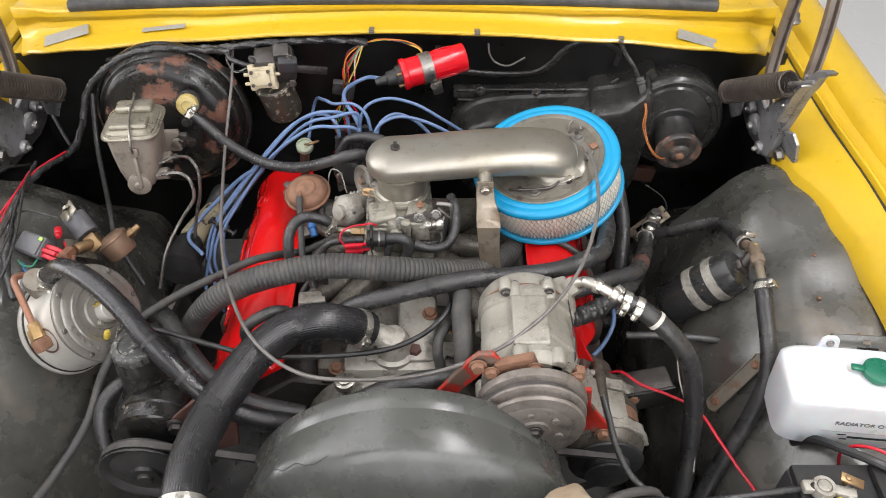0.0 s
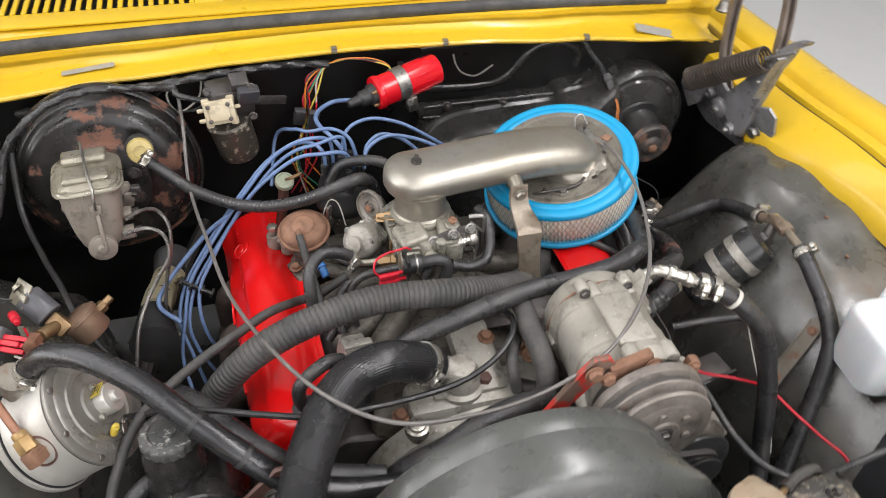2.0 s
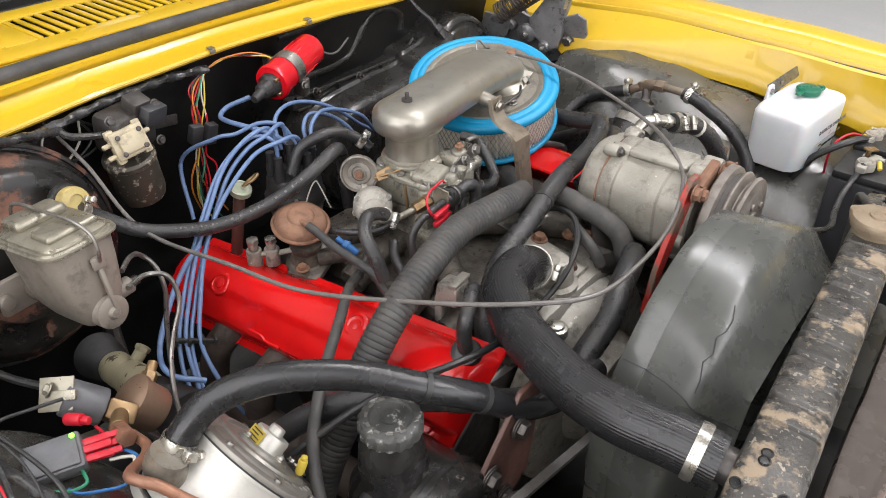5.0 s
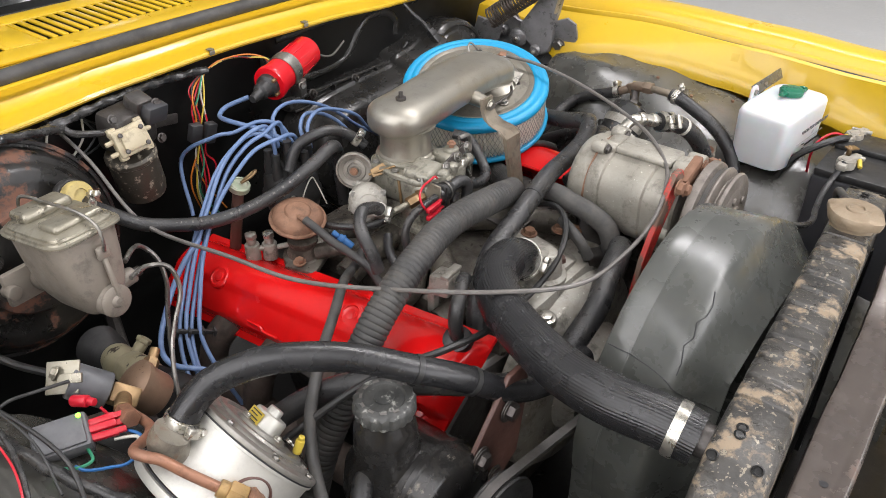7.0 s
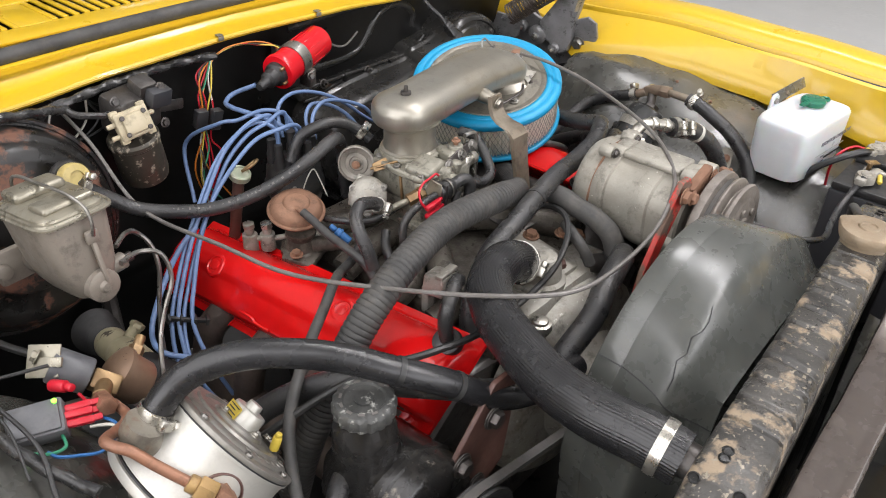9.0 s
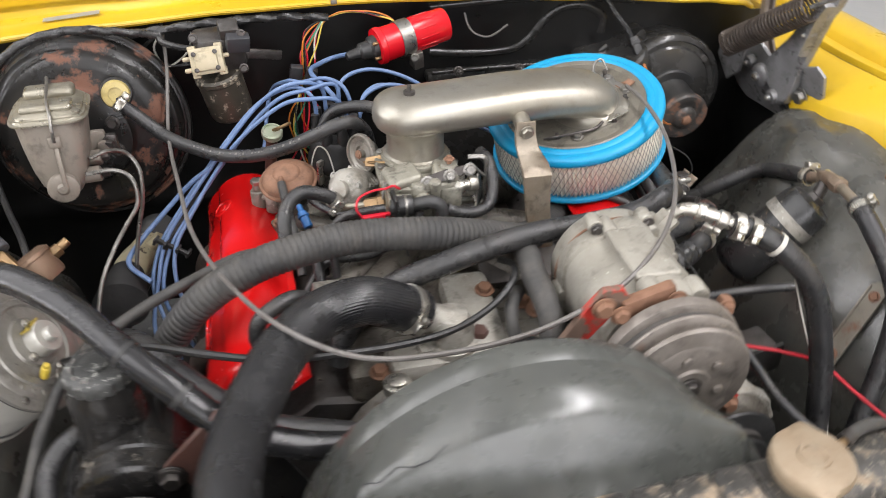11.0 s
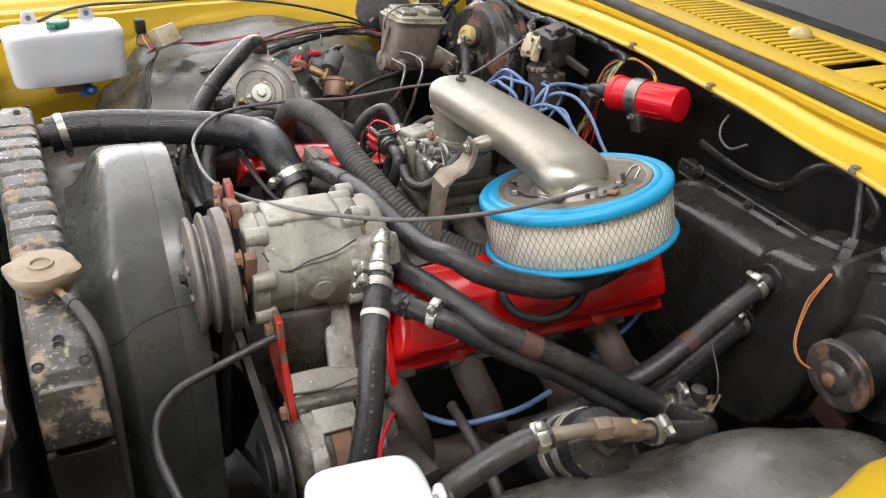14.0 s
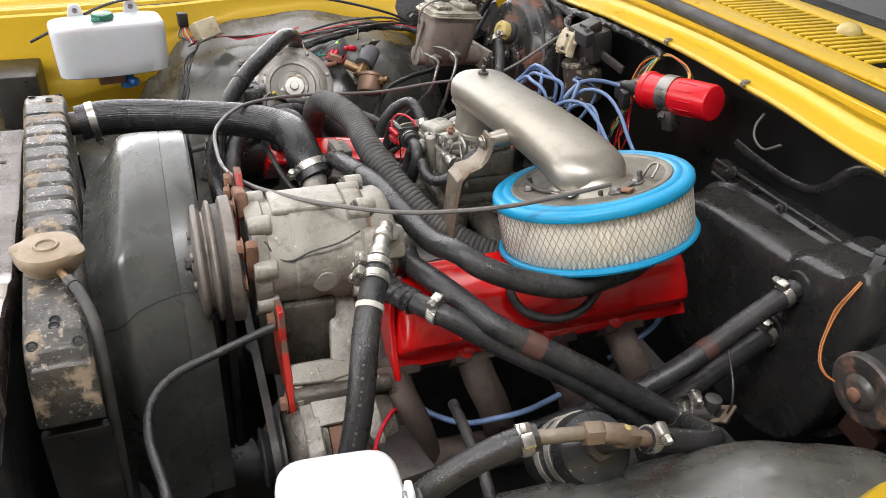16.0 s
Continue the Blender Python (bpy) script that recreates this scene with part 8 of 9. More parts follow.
# ---- bonnet hinges ----
def hinge(name, flip):
    """Hinge with coil spring, links and two channel arms; built for the one side, mirrored for the other."""
    th = new(name)
    th.empty_display_size = 0.02
    th.matrix_world = Matrix.Translation((0.61 if not flip else 2 * XC - 0.61, 1.15, 0.80))
    th.parent, th.matrix_parent_inverse = car, world_of(car).inverted()
    th["label"] = "grey steel bonnet hinge with coil spring"

    def P(v):
        v = V(*v)
        return V(2 * XC - v.x, v.y, v.z) if flip else v

    def mir(d):
        return fixed(([P(v) for v in d[0]], d[1]))

    def flat(yz, x0, thick, lean=0.19):
        """A pressed plate that leans in towards the bay as it rises."""
        ring = [V(x0 - 0.10 * (y - 1.104) - lean * (z - 0.836), y, z) for y, z in yz]
        n = V(1, 0.10, lean).normalized() * thick
        c = sum(ring, V(0, 0, 0)) / len(ring)
        small = [c + (p - c) * 0.96 - n * 0.35 for p in ring]
        return mir(loft([[p + n for p in ring], ring, small]))

    part("base_plate", flat([(1.300, 0.800), (1.285, 0.782), (1.255, 0.769), (1.193, 0.771), (1.157, 0.772), (1.11, 0.790), (1.077, 0.822), (1.063, 0.854), (1.066, 0.885), (1.086, 0.896), (1.15, 0.868), (1.204, 0.872), (1.225, 0.884), (1.27, 0.86)], 0.612, 0.005), "hinge", th, "dark grey steel base plate")
    part("main_link", flat([(1.137, 0.808), (1.154, 0.812), (1.165, 0.825), (1.188, 0.839), (1.194, 0.868), (1.162, 0.915), (1.128, 0.977), (1.113, 0.996), (1.094, 1.020), (1.075, 1.032), (1.059, 1.036), (1.062, 1.029), (1.080, 1.016), (1.085, 0.994), (1.095, 0.971), (1.106, 0.906), (1.113, 0.877), (1.114, 0.839), (1.120, 0.817)], 0.594, 0.010, -0.08), "hinge", th, "pressed steel hinge link")
    part("link_flange", flat([(1.085, 0.994), (1.095, 0.971), (1.106, 0.906), (1.113, 0.908), (1.102, 0.975), (1.092, 0.998)], 0.578, 0.018, -0.08), "hinge", th)
    for y, z, x0, r in ((1.195, 0.838, 0.594, 0.021), (1.150, 0.818, 0.588, 0.013), (1.238, 0.846, 0.604, 0.012), (1.108, 0.944, 0.612, 0.009)):
        q = V(x0 - 0.10 * (y - 1.104) - 0.19 * (z - 0.836), y, z)
        part("pivot", mir(lathe([(r, -0.004), (r, 0.004), (r * 0.8, 0.008), (r * 0.4, 0.009), (r * 0.36, 0.013), (0.0002, 0.0135)], basis(q, (-1, -0.10, -0.19)), 20)), "hinge", th)
        part("pivot_pin", mir(lathe([(r * 0.34, 0.010), (r * 0.34, 0.015), (r * 0.2, 0.0165), (0.0002, 0.0168)], basis(q, (-1, -0.10, -0.19)), 12)), "bright", th)
    for y, z in ((1.104, 0.836),):
        q = V(0.606 - 0.10 * (y - 1.104) - 0.19 * (z - 0.836), y, z)
        part("hinge_bolt", mir(hexbolt(q, (-1, -0.1, -0.19), 0.0115, 0.011)), "steel", th)
    part("spring_ear", flat([(1.30, 0.84), (1.27, 0.80), (1.235, 0.83), (1.22, 0.88), (1.24, 0.90), (1.25, 0.87), (1.285, 0.875)], 0.578, 0.004), "hinge", th)
    a, b = V(0.529, 1.235, 0.884), V(0.572, 1.100, 0.990)
    m = basis(a, b - a)
    ln = (b - a).length
    coil_pts = [m @ V(0.021 * math.cos(2 * math.pi * k / 12), 0.021 * math.sin(2 * math.pi * k / 12), ln * k / (12 * 26)) for k in range(12 * 26 + 1)]
    part("spring", mir(sweep(coil_pts, 0.0024, 6)), "springdark", th, "dark rusty coil spring")
    part("spring_hook", mir(tube([a, a + V(0.004, 0.02, -0.012), a + V(0.04, 0.035, -0.03)], 0.0035, 8, 6)), "hinge", th)
    part("spring_hook", mir(tube([b, b + V(0.004, -0.02, 0.014), b + V(0.012, -0.05, 0.035)], 0.0035, 8, 6)), "hinge", th)
    for pts in ([(0.607, 1.215, 0.86), (0.609, 1.25, 0.905), (0.617, 1.275, 0.96), (0.625, 1.29, 1.03), (0.63, 1.295, 1.11), (0.63, 1.294, 1.2)], [(0.606, 1.105, 0.985), (0.616, 1.124, 0.991), (0.621, 1.134, 1.022), (0.627, 1.149, 1.06), (0.632, 1.166, 1.096), (0.637, 1.185, 1.13), (0.64, 1.20, 1.2)]):
        ln2 = spline(pts, 8)
        fr2 = frames(ln2)
        rings = []
        for p, (u, v, t) in zip(ln2, fr2):
            sd = V(1, 0, 0)
            sd = (sd - t * sd.dot(t)).normalized()
            up = t.cross(sd)
            rings.append([p + sd * 0.010 + up * 0.007, p + sd * 0.010 - up * 0.006, p + sd * 0.006 - up * 0.006, p + sd * 0.004 + up * 0.003, p - sd * 0.004 + up * 0.003, p - sd * 0.006 - up * 0.006, p - sd * 0.010 - up * 0.006, p - sd * 0.010 + up * 0.007])
        part("channel_arm", mir(loft(rings)), "springbrown", th, "brown-grey channel arm")
    if not flip:
        th.matrix_basis = Matrix.Translation((0.012, 0.022, -0.018)) @ th.matrix_basis
    return th


hinge("bonnet_hinge", False)
hinge("bonnet_hinge", True)
single("guard_bumper", joined(lathe([(0.016, 0), (0.017, 0.004), (0.013, 0.008), (0.011, 0.018), (0.007, 0.022), (0.0002, 0.0225)], pose(0.705, 1.435, 0.915), 20)), "steel", "bright adjusting buffer on the guard", "buffer")


# ---- gas converter and its plumbing ----
lpg = thing("gas_converter", (-0.58, 0.79, 0.72), "round brushed alloy gas converter on the inner guard", "gas converter")
ln_ = V(0.834, -0.119, 0.538).normalized()
kl = basis((-0.532, 0.776, 0.785), ln_, (0, 1, 0))
near = V(-0.506, -0.559, 0.660)
lside = near.cross(ln_)
lpgmat = mat("converter_alloy", (0.56, 0.55, 0.51), 0.42, 0.5, (0.47, 0.455, 0.41), 9, 0.3, 0.06, 300, patch=(0.30, 0.25, 0.18), patch_at=0.72, patch_scale=14, patch_soft=0.1, grime=0.12, rvar=0.06)
covermat = mat("converter_cover_alloy", (0.30, 0.29, 0.265), 0.42, 0.5, (0.21, 0.195, 0.17), 18, 0.4, 0.1, 300, patch=(0.16, 0.12, 0.08), patch_at=0.62, patch_scale=22, patch_soft=0.15, grime=0.35)
part("drum", lathe([(0.05, -0.071), (0.0745, -0.070), (0.0745, -0.060), (0.0738, -0.0585), (0.0738, -0.010), (0.0745, -0.004), (0.0765, -0.0035), (0.0768, -0.001)], kl, 72), lpgmat, lpg, "brushed alloy drum body")
part("base_flange", lathe([(0.05, -0.083), (0.0775, -0.082), (0.0785, -0.080), (0.0785, -0.0735), (0.076, -0.0725), (0.05, -0.0725)], kl, 72), lpgmat, lpg, "plain alloy back plate")
part("front_cover", lathe([(0.0768, 0.0008), (0.0775, 0.002), (0.0772, 0.0055), (0.075, 0.0068), (0.066, 0.0072), (0.064, 0.0090), (0.052, 0.0100), (0.0505, 0.0125), (0.044, 0.0130), (0.042, 0.0105), (0.030, 0.0110), (0.028, 0.0140), (0.0002, 0.0145)], kl, 72), covermat, lpg, "stained stepped alloy cover")
for h in (-0.0003, -0.0716):
    part("seam", lathe([(0.070, h - 0.0008), (0.0763, h - 0.0008), (0.0763, h + 0.0008), (0.070, h + 0.0008)], kl, 72, True), "ink", lpg, "dark gasket line")
for k in range(8):
    a = 2 * math.pi * k / 8 + 0.25
    part("cover_screw", joined(lathe(disc_stack(0.0040, 0.0038, 0.001), kl @ pose(0.0705 * math.cos(a), 0.0705 * math.sin(a), 0.0065), 12), rbox(0.006, 0.001, 0.0008, kl @ pose(0.0705 * math.cos(a), 0.0705 * math.sin(a), 0.0103, 0, 0, 50 * k), 0)), "steel", lpg)
for k in range(9):
    a = radians(150 + 13 * k)
    part("embossed_bar", rbox(0.005 + 0.001 * (k % 2), 0.006, 0.0012, kl @ pose(0.058 * math.cos(a), 0.058 * math.sin(a), 0.0098, 0, 0, math.degrees(a) + 90), 0.0004), covermat, lpg, "unreadable raised letter")
hub = V(-0.532, 0.776, 0.785) - near * 0.004 + ln_ * 0.009
km = basis(hub, ln_, near)
housing = part("centre_housing", lathe([(0.0205, -0.002), (0.0200, 0.004), (0.0190, 0.005), (0.0185, 0.0185), (0.0175, 0.0205), (0.0085, 0.0208), (0.0080, 0.0270), (0.0072, 0.0282), (0.0002, 0.0284)], km, 40), lpgmat, lpg, "round alloy centre housing")
for a in (60, 180, 300):
    part("housing_lug", joined(lathe(disc_stack(0.0052, 0.007, 0.001), km @ pose(0.0225 * math.cos(radians(a)), 0.0225 * math.sin(radians(a)), -0.001), 16), hexbolt(km @ V(0.0225 * math.cos(radians(a)), 0.0225 * math.sin(radians(a)), 0.006), ln_, 0.0034, 0.003)), "bright", housing)
tag_m = basis(hub + ln_ * 0.0105 + (near * 0.72 + lside * 0.69).normalized() * 0.0192, near * 0.72 + lside * 0.69, ln_)
part("label_tag", rbox(0.015, 0.021, 0.0008, tag_m, 0), "wire_yellow", housing, "small yellow printed tag")
for k, (w, o) in enumerate(((0.016, 0.0), (0.012, 0.002), (0.016, 0.0), (0.009, -0.003))):
    part("printed_bar", rbox(0.0011, w, 0.0004, tag_m @ pose(0.0052 - 0.0034 * k, o, 0.0006), 0), "ink", housing, "unreadable print on the tag")
part("adjuster_bracket", joined(rbox(0.012, 0.026, 0.0025, kl @ pose(-0.020, -0.046, 0.0145, 12, 0, 20), 0.0008), hexbolt(kl @ V(-0.012, -0.036, 0.0155), ln_, 0.004, 0.004)), "bright", lpg)
part("adjuster", joined(rod((-0.510, 0.738, 0.772), (-0.504, 0.736, 0.787), 0.0048), rod((-0.504, 0.736, 0.787), (-0.502, 0.7355, 0.791), 0.0034)), "wire_yellow", lpg, "yellow adjusting screw")
part("water_stub", joined(tube([(-0.588, 0.782, 0.806), (-0.606, 0.790, 0.822), (-0.612, 0.790, 0.838), (-0.606, 0.786, 0.850)], 0.0180, 20, 8), lathe(disc_stack(0.0245, 0.012, 0.004), basis((-0.590, 0.783, 0.806), (-0.6, 0.2, 0.6)), 24)), "steelstain", lpg, "dull grey elbow hose stub")
part("foot", rbox(0.06, 0.06, 0.07, pose(-0.60, 0.80, 0.715, 0, -40, 0), 0.008), covermat, lpg)
port = V(-0.532, 0.776, 0.785) - ln_ * 0.033
out_ = (near * 0.885 - lside * 0.465).normalized()
part("inlet_recess", lathe([(0.0205, -0.012), (0.0205, 0.0012), (0.0190, 0.0018), (0.0180, 0.0010), (0.0178, -0.006), (0.0002, -0.007)], basis(port + out_ * 0.0725, out_), 32), "brownpaint", lpg, "rust-stained inlet port")
elbow_at = port + out_ * 0.084
part("inlet_elbow", joined(lathe(disc_stack(0.0115, 0.020, 0.002), basis(port + out_ * 0.066, out_), 6), rbox(0.020, 0.019, 0.021, basis(elbow_at, out_, lside), 0.003)), "rust", lpg, "rusty square inlet elbow")
nut_dir = (V(-0.634, 0.776, 0.846) - elbow_at).normalized()
part("inlet_nut", joined(lathe(disc_stack(0.0118, 0.018, 0.002), basis(elbow_at + nut_dir * 0.008, nut_dir), 6), lathe(disc_stack(0.0085, 0.010, 0.002), basis(elbow_at + nut_dir * 0.025, nut_dir), 20)), "brassdull", lpg, "dull brass flare nut")
pipe_end = elbow_at + nut_dir * 0.030
th = single("copper_pipe", tube([pipe_end, pipe_end.lerp(V(-0.634, 0.776, 0.846), 0.5), (-0.630, 0.770, 0.8435), (-0.638, 0.782, 0.847), (-0.641, 0.794, 0.846), (-0.634, 0.808, 0.836), (-0.618, 0.822, 0.824), (-0.604, 0.838, 0.812), (-0.595, 0.856, 0.804), (-0.597, 0.876, 0.806)], 0.0052, 14, 10), "copper", "bent brown copper gas pipe to the converter", "pipe")

sv = thing("gas_lock_valve", (-0.58, 0.92, 0.76), "brown brass gas lock valve with grey solenoid", "valve")
sa, sb = V(-0.618, 0.956, 0.822), V(-0.592, 0.934, 0.800)
part("solenoid", joined(rod(sa, sb, 0.0195, 0.003, 28)), "relaylight", sv, "grey solenoid coil")
sm_ = basis(sa + V(-0.004, 0.0, 0.006), (-0.60, -0.35, 0.72), (0.6, -0.75, 0.1))
part("bracket", joined(rbox(0.036, 0.034, 0.0025, sm_ @ pose(0, 0, 0.002), 0.001), rbox(0.026, 0.010, 0.004, sm_ @ pose(0.010, -0.002, 0.006), 0.001), hexbolt(sm_ @ V(-0.006, 0.004, 0.004), sa - sb, 0.006, 0.006)), "mclid", sv, "khaki plated bracket")
part("bracket_foot", rbox(0.05, 0.04, 0.003, pose(-0.61, 0.925, 0.775, 0, 30, 20), 0.001), "mclid", sv, "khaki plated bracket foot")
part("brass_body", joined(rbox(0.022, 0.022, 0.03, basis((-0.582, 0.926, 0.79), sb - sa), 0.003), rod((-0.582, 0.926, 0.79), (-0.600, 0.895, 0.803), 0.009)), "brass", sv)
part("bowl", lathe([(0.0002, -0.025), (0.024, -0.024), (0.026, -0.020), (0.026, 0.006), (0.0285, 0.007), (0.0285, 0.012), (0.026, 0.013), (0.020, 0.017), (0.0002, 0.018)], basis((-0.556, 0.938, 0.776), (-0.50, 0.25, 0.72)), 36), mat("brown_valve_bowl", (0.25, 0.16, 0.105), 0.42, 0.5, (0.17, 0.115, 0.08), 20, 0.4, 0.15, 220), sv, "brown metal filter bowl")
part("flare_nut", lathe(disc_stack(0.010, 0.026, 0.002), basis((-0.603, 0.888, 0.808), (-0.1, -0.8, 0.25)), 6), "copper", sv, "copper flare nut")
part("red_boot", joined(rod((-0.632, 0.925, 0.822), (-0.624, 0.908, 0.826), 0.0062), rod((-0.624, 0.908, 0.826), (-0.621, 0.900, 0.827), 0.0042)), "wire_red", sv, "red terminal boot")

rl = thing("relay_module", (-0.646, 0.88, 0.80), "small grey relay module with green light and red plugs", "relay")
rm_ = basis((-0.662, 0.895, 0.812), (-0.25, -0.45, 1), (0.9, -0.42, 0.05))
part("case", joined(rbox(0.052, 0.036, 0.026, rm_, 0.004), rbox(0.045, 0.030, 0.005, rm_ @ pose(0, 0, 0.0135), 0.002)), "relaylight", rl)
led = mat("green_led", (0.2, 0.8, 0.05), 0.3, 0, None, 30, 0.1, 0.0)
led.node_tree.nodes["Principled BSDF"].inputs["Emission Color"].default_value = (0.25, 1.0, 0.05, 1)
led.node_tree.nodes["Principled BSDF"].inputs["Emission Strength"].default_value = 2.5
part("light", lathe(disc_stack(0.0026, 0.003, 0.0008), rm_ @ pose(0.020, 0.012, 0.0155), 12), led, rl, "lit green light")
for k in range(3):
    part("plug", joined(rbox(0.028, 0.0075, 0.007, rm_ @ pose(0.036, -0.010 + 0.008 * k, 0.002 + 0.003 * (k % 2), 0, 6, -2 + 2 * k), 0.002), rbox(0.008, 0.006, 0.005, rm_ @ pose(0.053, -0.010 + 0.008 * k, 0.001, 0, 6, 0), 0.001)), "wire_red", rl, "red spade plug")
for k, (col, pts) in enumerate((("wire_white", [(-0.627, 0.866, 0.803), (-0.616, 0.858, 0.803), (-0.611, 0.850, 0.803), (-0.620, 0.842, 0.800), (-0.628, 0.838, 0.796)]), ("wire_blue", [(-0.624, 0.869, 0.805), (-0.613, 0.865, 0.805), (-0.609, 0.845, 0.803), (-0.632, 0.832, 0.800), (-0.652, 0.840, 0.803), (-0.666, 0.850, 0.805), (-0.670, 0.861, 0.806)]), ("wire_green", [(-0.650, 0.882, 0.806), (-0.652, 0.866, 0.806), (-0.656, 0.856, 0.805), (-0.669, 0.857, 0.806), (-0.680, 0.866, 0.808)]), ("wire_red", [(-0.617, 0.903, 0.815), (-0.61, 0.89, 0.80), (-0.60, 0.885, 0.805)]))):
    cable("relay_wire", pts, 0.0017, col, "thin coloured wire beside the relay", "wire", "relay wires", seg=6)
rl2 = thing("horn_relay", (-0.83, 0.66, 0.80), "pale square relay on the inner guard", "relay")
part("case", rbox(0.044, 0.046, 0.040, pose(-0.768, 0.640, 0.838, 10, -25, 20), 0.004), "cream", rl2)
part("cover_lip", rbox(0.047, 0.049, 0.006, pose(-0.768, 0.640, 0.838, 10, -25, 20) @ pose(0, 0, -0.017), 0.002), "mclid", rl2, "plated relay base")
part("plug", rbox(0.02, 0.02, 0.03, pose(-0.83, 0.60, 0.845, 0, 0, 10), 0.003), "wire_black", rl2)
for k in range(6):
    d = 0.005 * (k - 2.5)
    cable("guard_wire", [(-0.826 + 0.2 * d, 0.600 + 0.4 * d, 0.832), (-0.808, 0.600 + d, 0.822 + 0.3 * d), (-0.792 + d, 0.607 + d, 0.812), (-0.775 + d, 0.615 - d, 0.808), (-0.760, 0.622 + 0.6 * d, 0.812 + d)], 0.0013, ("wire_black", "wire_blue", "wire_red", "wire_white", "wire_red", "wire_black")[k], "thin coloured wire hanging beside the relay", "wire", "guard wires", seg=6)
for k in range(3):
    cable("guard_wire", [(-0.758 + 0.006 * k, 0.618, 0.806), (-0.73, 0.606 - 0.006 * k, 0.792), (-0.69, 0.592 - 0.004 * k, 0.775), (-0.65, 0.575 + 0.006 * k, 0.75), (-0.63, 0.560, 0.70)], 0.0022, "wire_black", "thin black wire down the inner guard", "wire", "guard wires", seg=6)
for k in range(3):
    cable("guard_wire", [(-0.752, 0.648 + 0.003 * k, 0.826), (-0.742 + 0.003 * k, 0.672, 0.832), (-0.732, 0.705 + 0.006 * k, 0.826 + 0.003 * k), (-0.735 - 0.003 * k, 0.76, 0.832), (-0.742, 0.83, 0.840)], 0.0014, ("wire_red", "wire_black", "brownpaint")[k], "thin wire from the relay along the guard", "wire", "guard wires", seg=6)

# heater valve low behind the gas valve
cva, cvb = V(-0.470, 1.185, 0.622), V(-0.484, 1.062, 0.660)
cvd = (cvb - cva).normalized()
th = thing("cream_valve", (-0.475, 1.12, 0.60), "cream flaking metal coupling low beside the engine", "coupling")
flake = mat("flaking_cream", (0.36, 0.325, 0.21), 0.55, 0.1, (0.27, 0.24, 0.16), 24, 0.4, 0.25, 160, patch=(0.05, 0.04, 0.03), patch_at=0.58, patch_scale=26)
part("coupling_body", lathe([(0.016, -0.004), (0.0225, -0.002), (0.024, 0.004), (0.024, 0.034), (0.0205, 0.040), (0.0205, 0.052), (0.0245, 0.056), (0.0255, 0.080), (0.0245, 0.116), (0.020, 0.124), (0.0002, 0.126)], basis(cva, cvd), 32), flake, th)
part("grease_stub", joined(rod(cva + cvd * 0.045, cva + cvd * 0.045 + V(0.034, 0.0, 0.030), 0.009), lathe(disc_stack(0.011, 0.008, 0.002), basis(cva + cvd * 0.045 + V(0.028, 0.0, 0.025), (0.75, 0, 0.66)), 6)), flake, th)
for a0, d0, k0 in ((cva, -cvd, 10), (cvb, (cvd + V(0.12, 0, -0.25)).normalized(), 12)):
    part("bellows", lathe([(0.017 + 0.007 * (i % 2) + 0.0006 * i, 0.0035 * i) for i in range(k0 * 2)] + [(0.0002, 0.0035 * k0 * 2)], basis(a0, d0), 28), "wire_black", th, "black rubber bellows")

# ---- power steering pump ----
ps = thing("power_steering_pump", (-0.43, 0.65, 0.64), "black power steering pump with worn ribbed cap", "pump")
psm = mat("oily_black_paint", (0.008, 0.008, 0.008), 0.20, 0, (0.020, 0.019, 0.018), 16, 0.4, 0.15, 160, patch=(0.30, 0.27, 0.22), patch_at=0.64, patch_scale=30, patch_soft=0.08, dust=0.12)
rings = []
for h, sx, sy in ((0.70, 0.05, 0.055), (0.73, 0.045, 0.05), (0.755, 0.036, 0.036), (0.785, 0.0345, 0.033), (0.80, 0.032, 0.031), (0.808, 0.027, 0.027), (0.815, 0.026, 0.026)):
    rings.append([(-0.440 + sx * math.cos(a) + 0.006 * (0.8 - h) / 0.1, 0.680 + sy * math.sin(a), h) for a in [2 * math.pi * k / 28 for k in range(28)]])
part("filler_neck", fixed(loft(rings)), psm, ps)
kp = basis((-0.418, 0.0, 0.70), (0, 1, 0), (1, 0, 0))
part("reservoir", lathe([(0.03, 0.60), (0.055, 0.602), (0.062, 0.608), (0.063, 0.630), (0.066, 0.632), (0.066, 0.638), (0.063, 0.640), (0.062, 0.70), (0.055, 0.715), (0.0002, 0.72)], kp, 48), psm, ps)
part("cap", joined(lathe([(0.0305, 0.812), (0.0315, 0.815), (0.0315, 0.826), (0.029, 0.829), (0.022, 0.830), (0.020, 0.828), (0.0002, 0.828)], pose(-0.438, 0.681, 0), 56, wave=lambda a, h: 0.0012 * math.cos(18 * a) if h < 0.828 else 0), lathe([(0.010, 0.828), (0.010, 0.8305), (0.0002, 0.831)], pose(-0.438, 0.681, 0), 20)), mat("dusty_cap", (0.030, 0.031, 0.030), 0.5, 0, (0.07, 0.07, 0.066), 40, 0.5, 0.3, 200, patch=(0.36, 0.36, 0.33), patch_at=0.56, patch_scale=70, patch_soft=0.08), ps, "black ribbed filler cap with pale worn edges")
for k in range(9):
    a = k * 0.55
    part("embossed_bar", rbox(0.006, 0.003, 0.001, pose(-0.438 + 0.0235 * math.cos(a), 0.681 + 0.0235 * math.sin(a), 0.8298, 0, 0, math.degrees(a) + 90), 0), "cable_grey", ps, "unreadable raised letter")
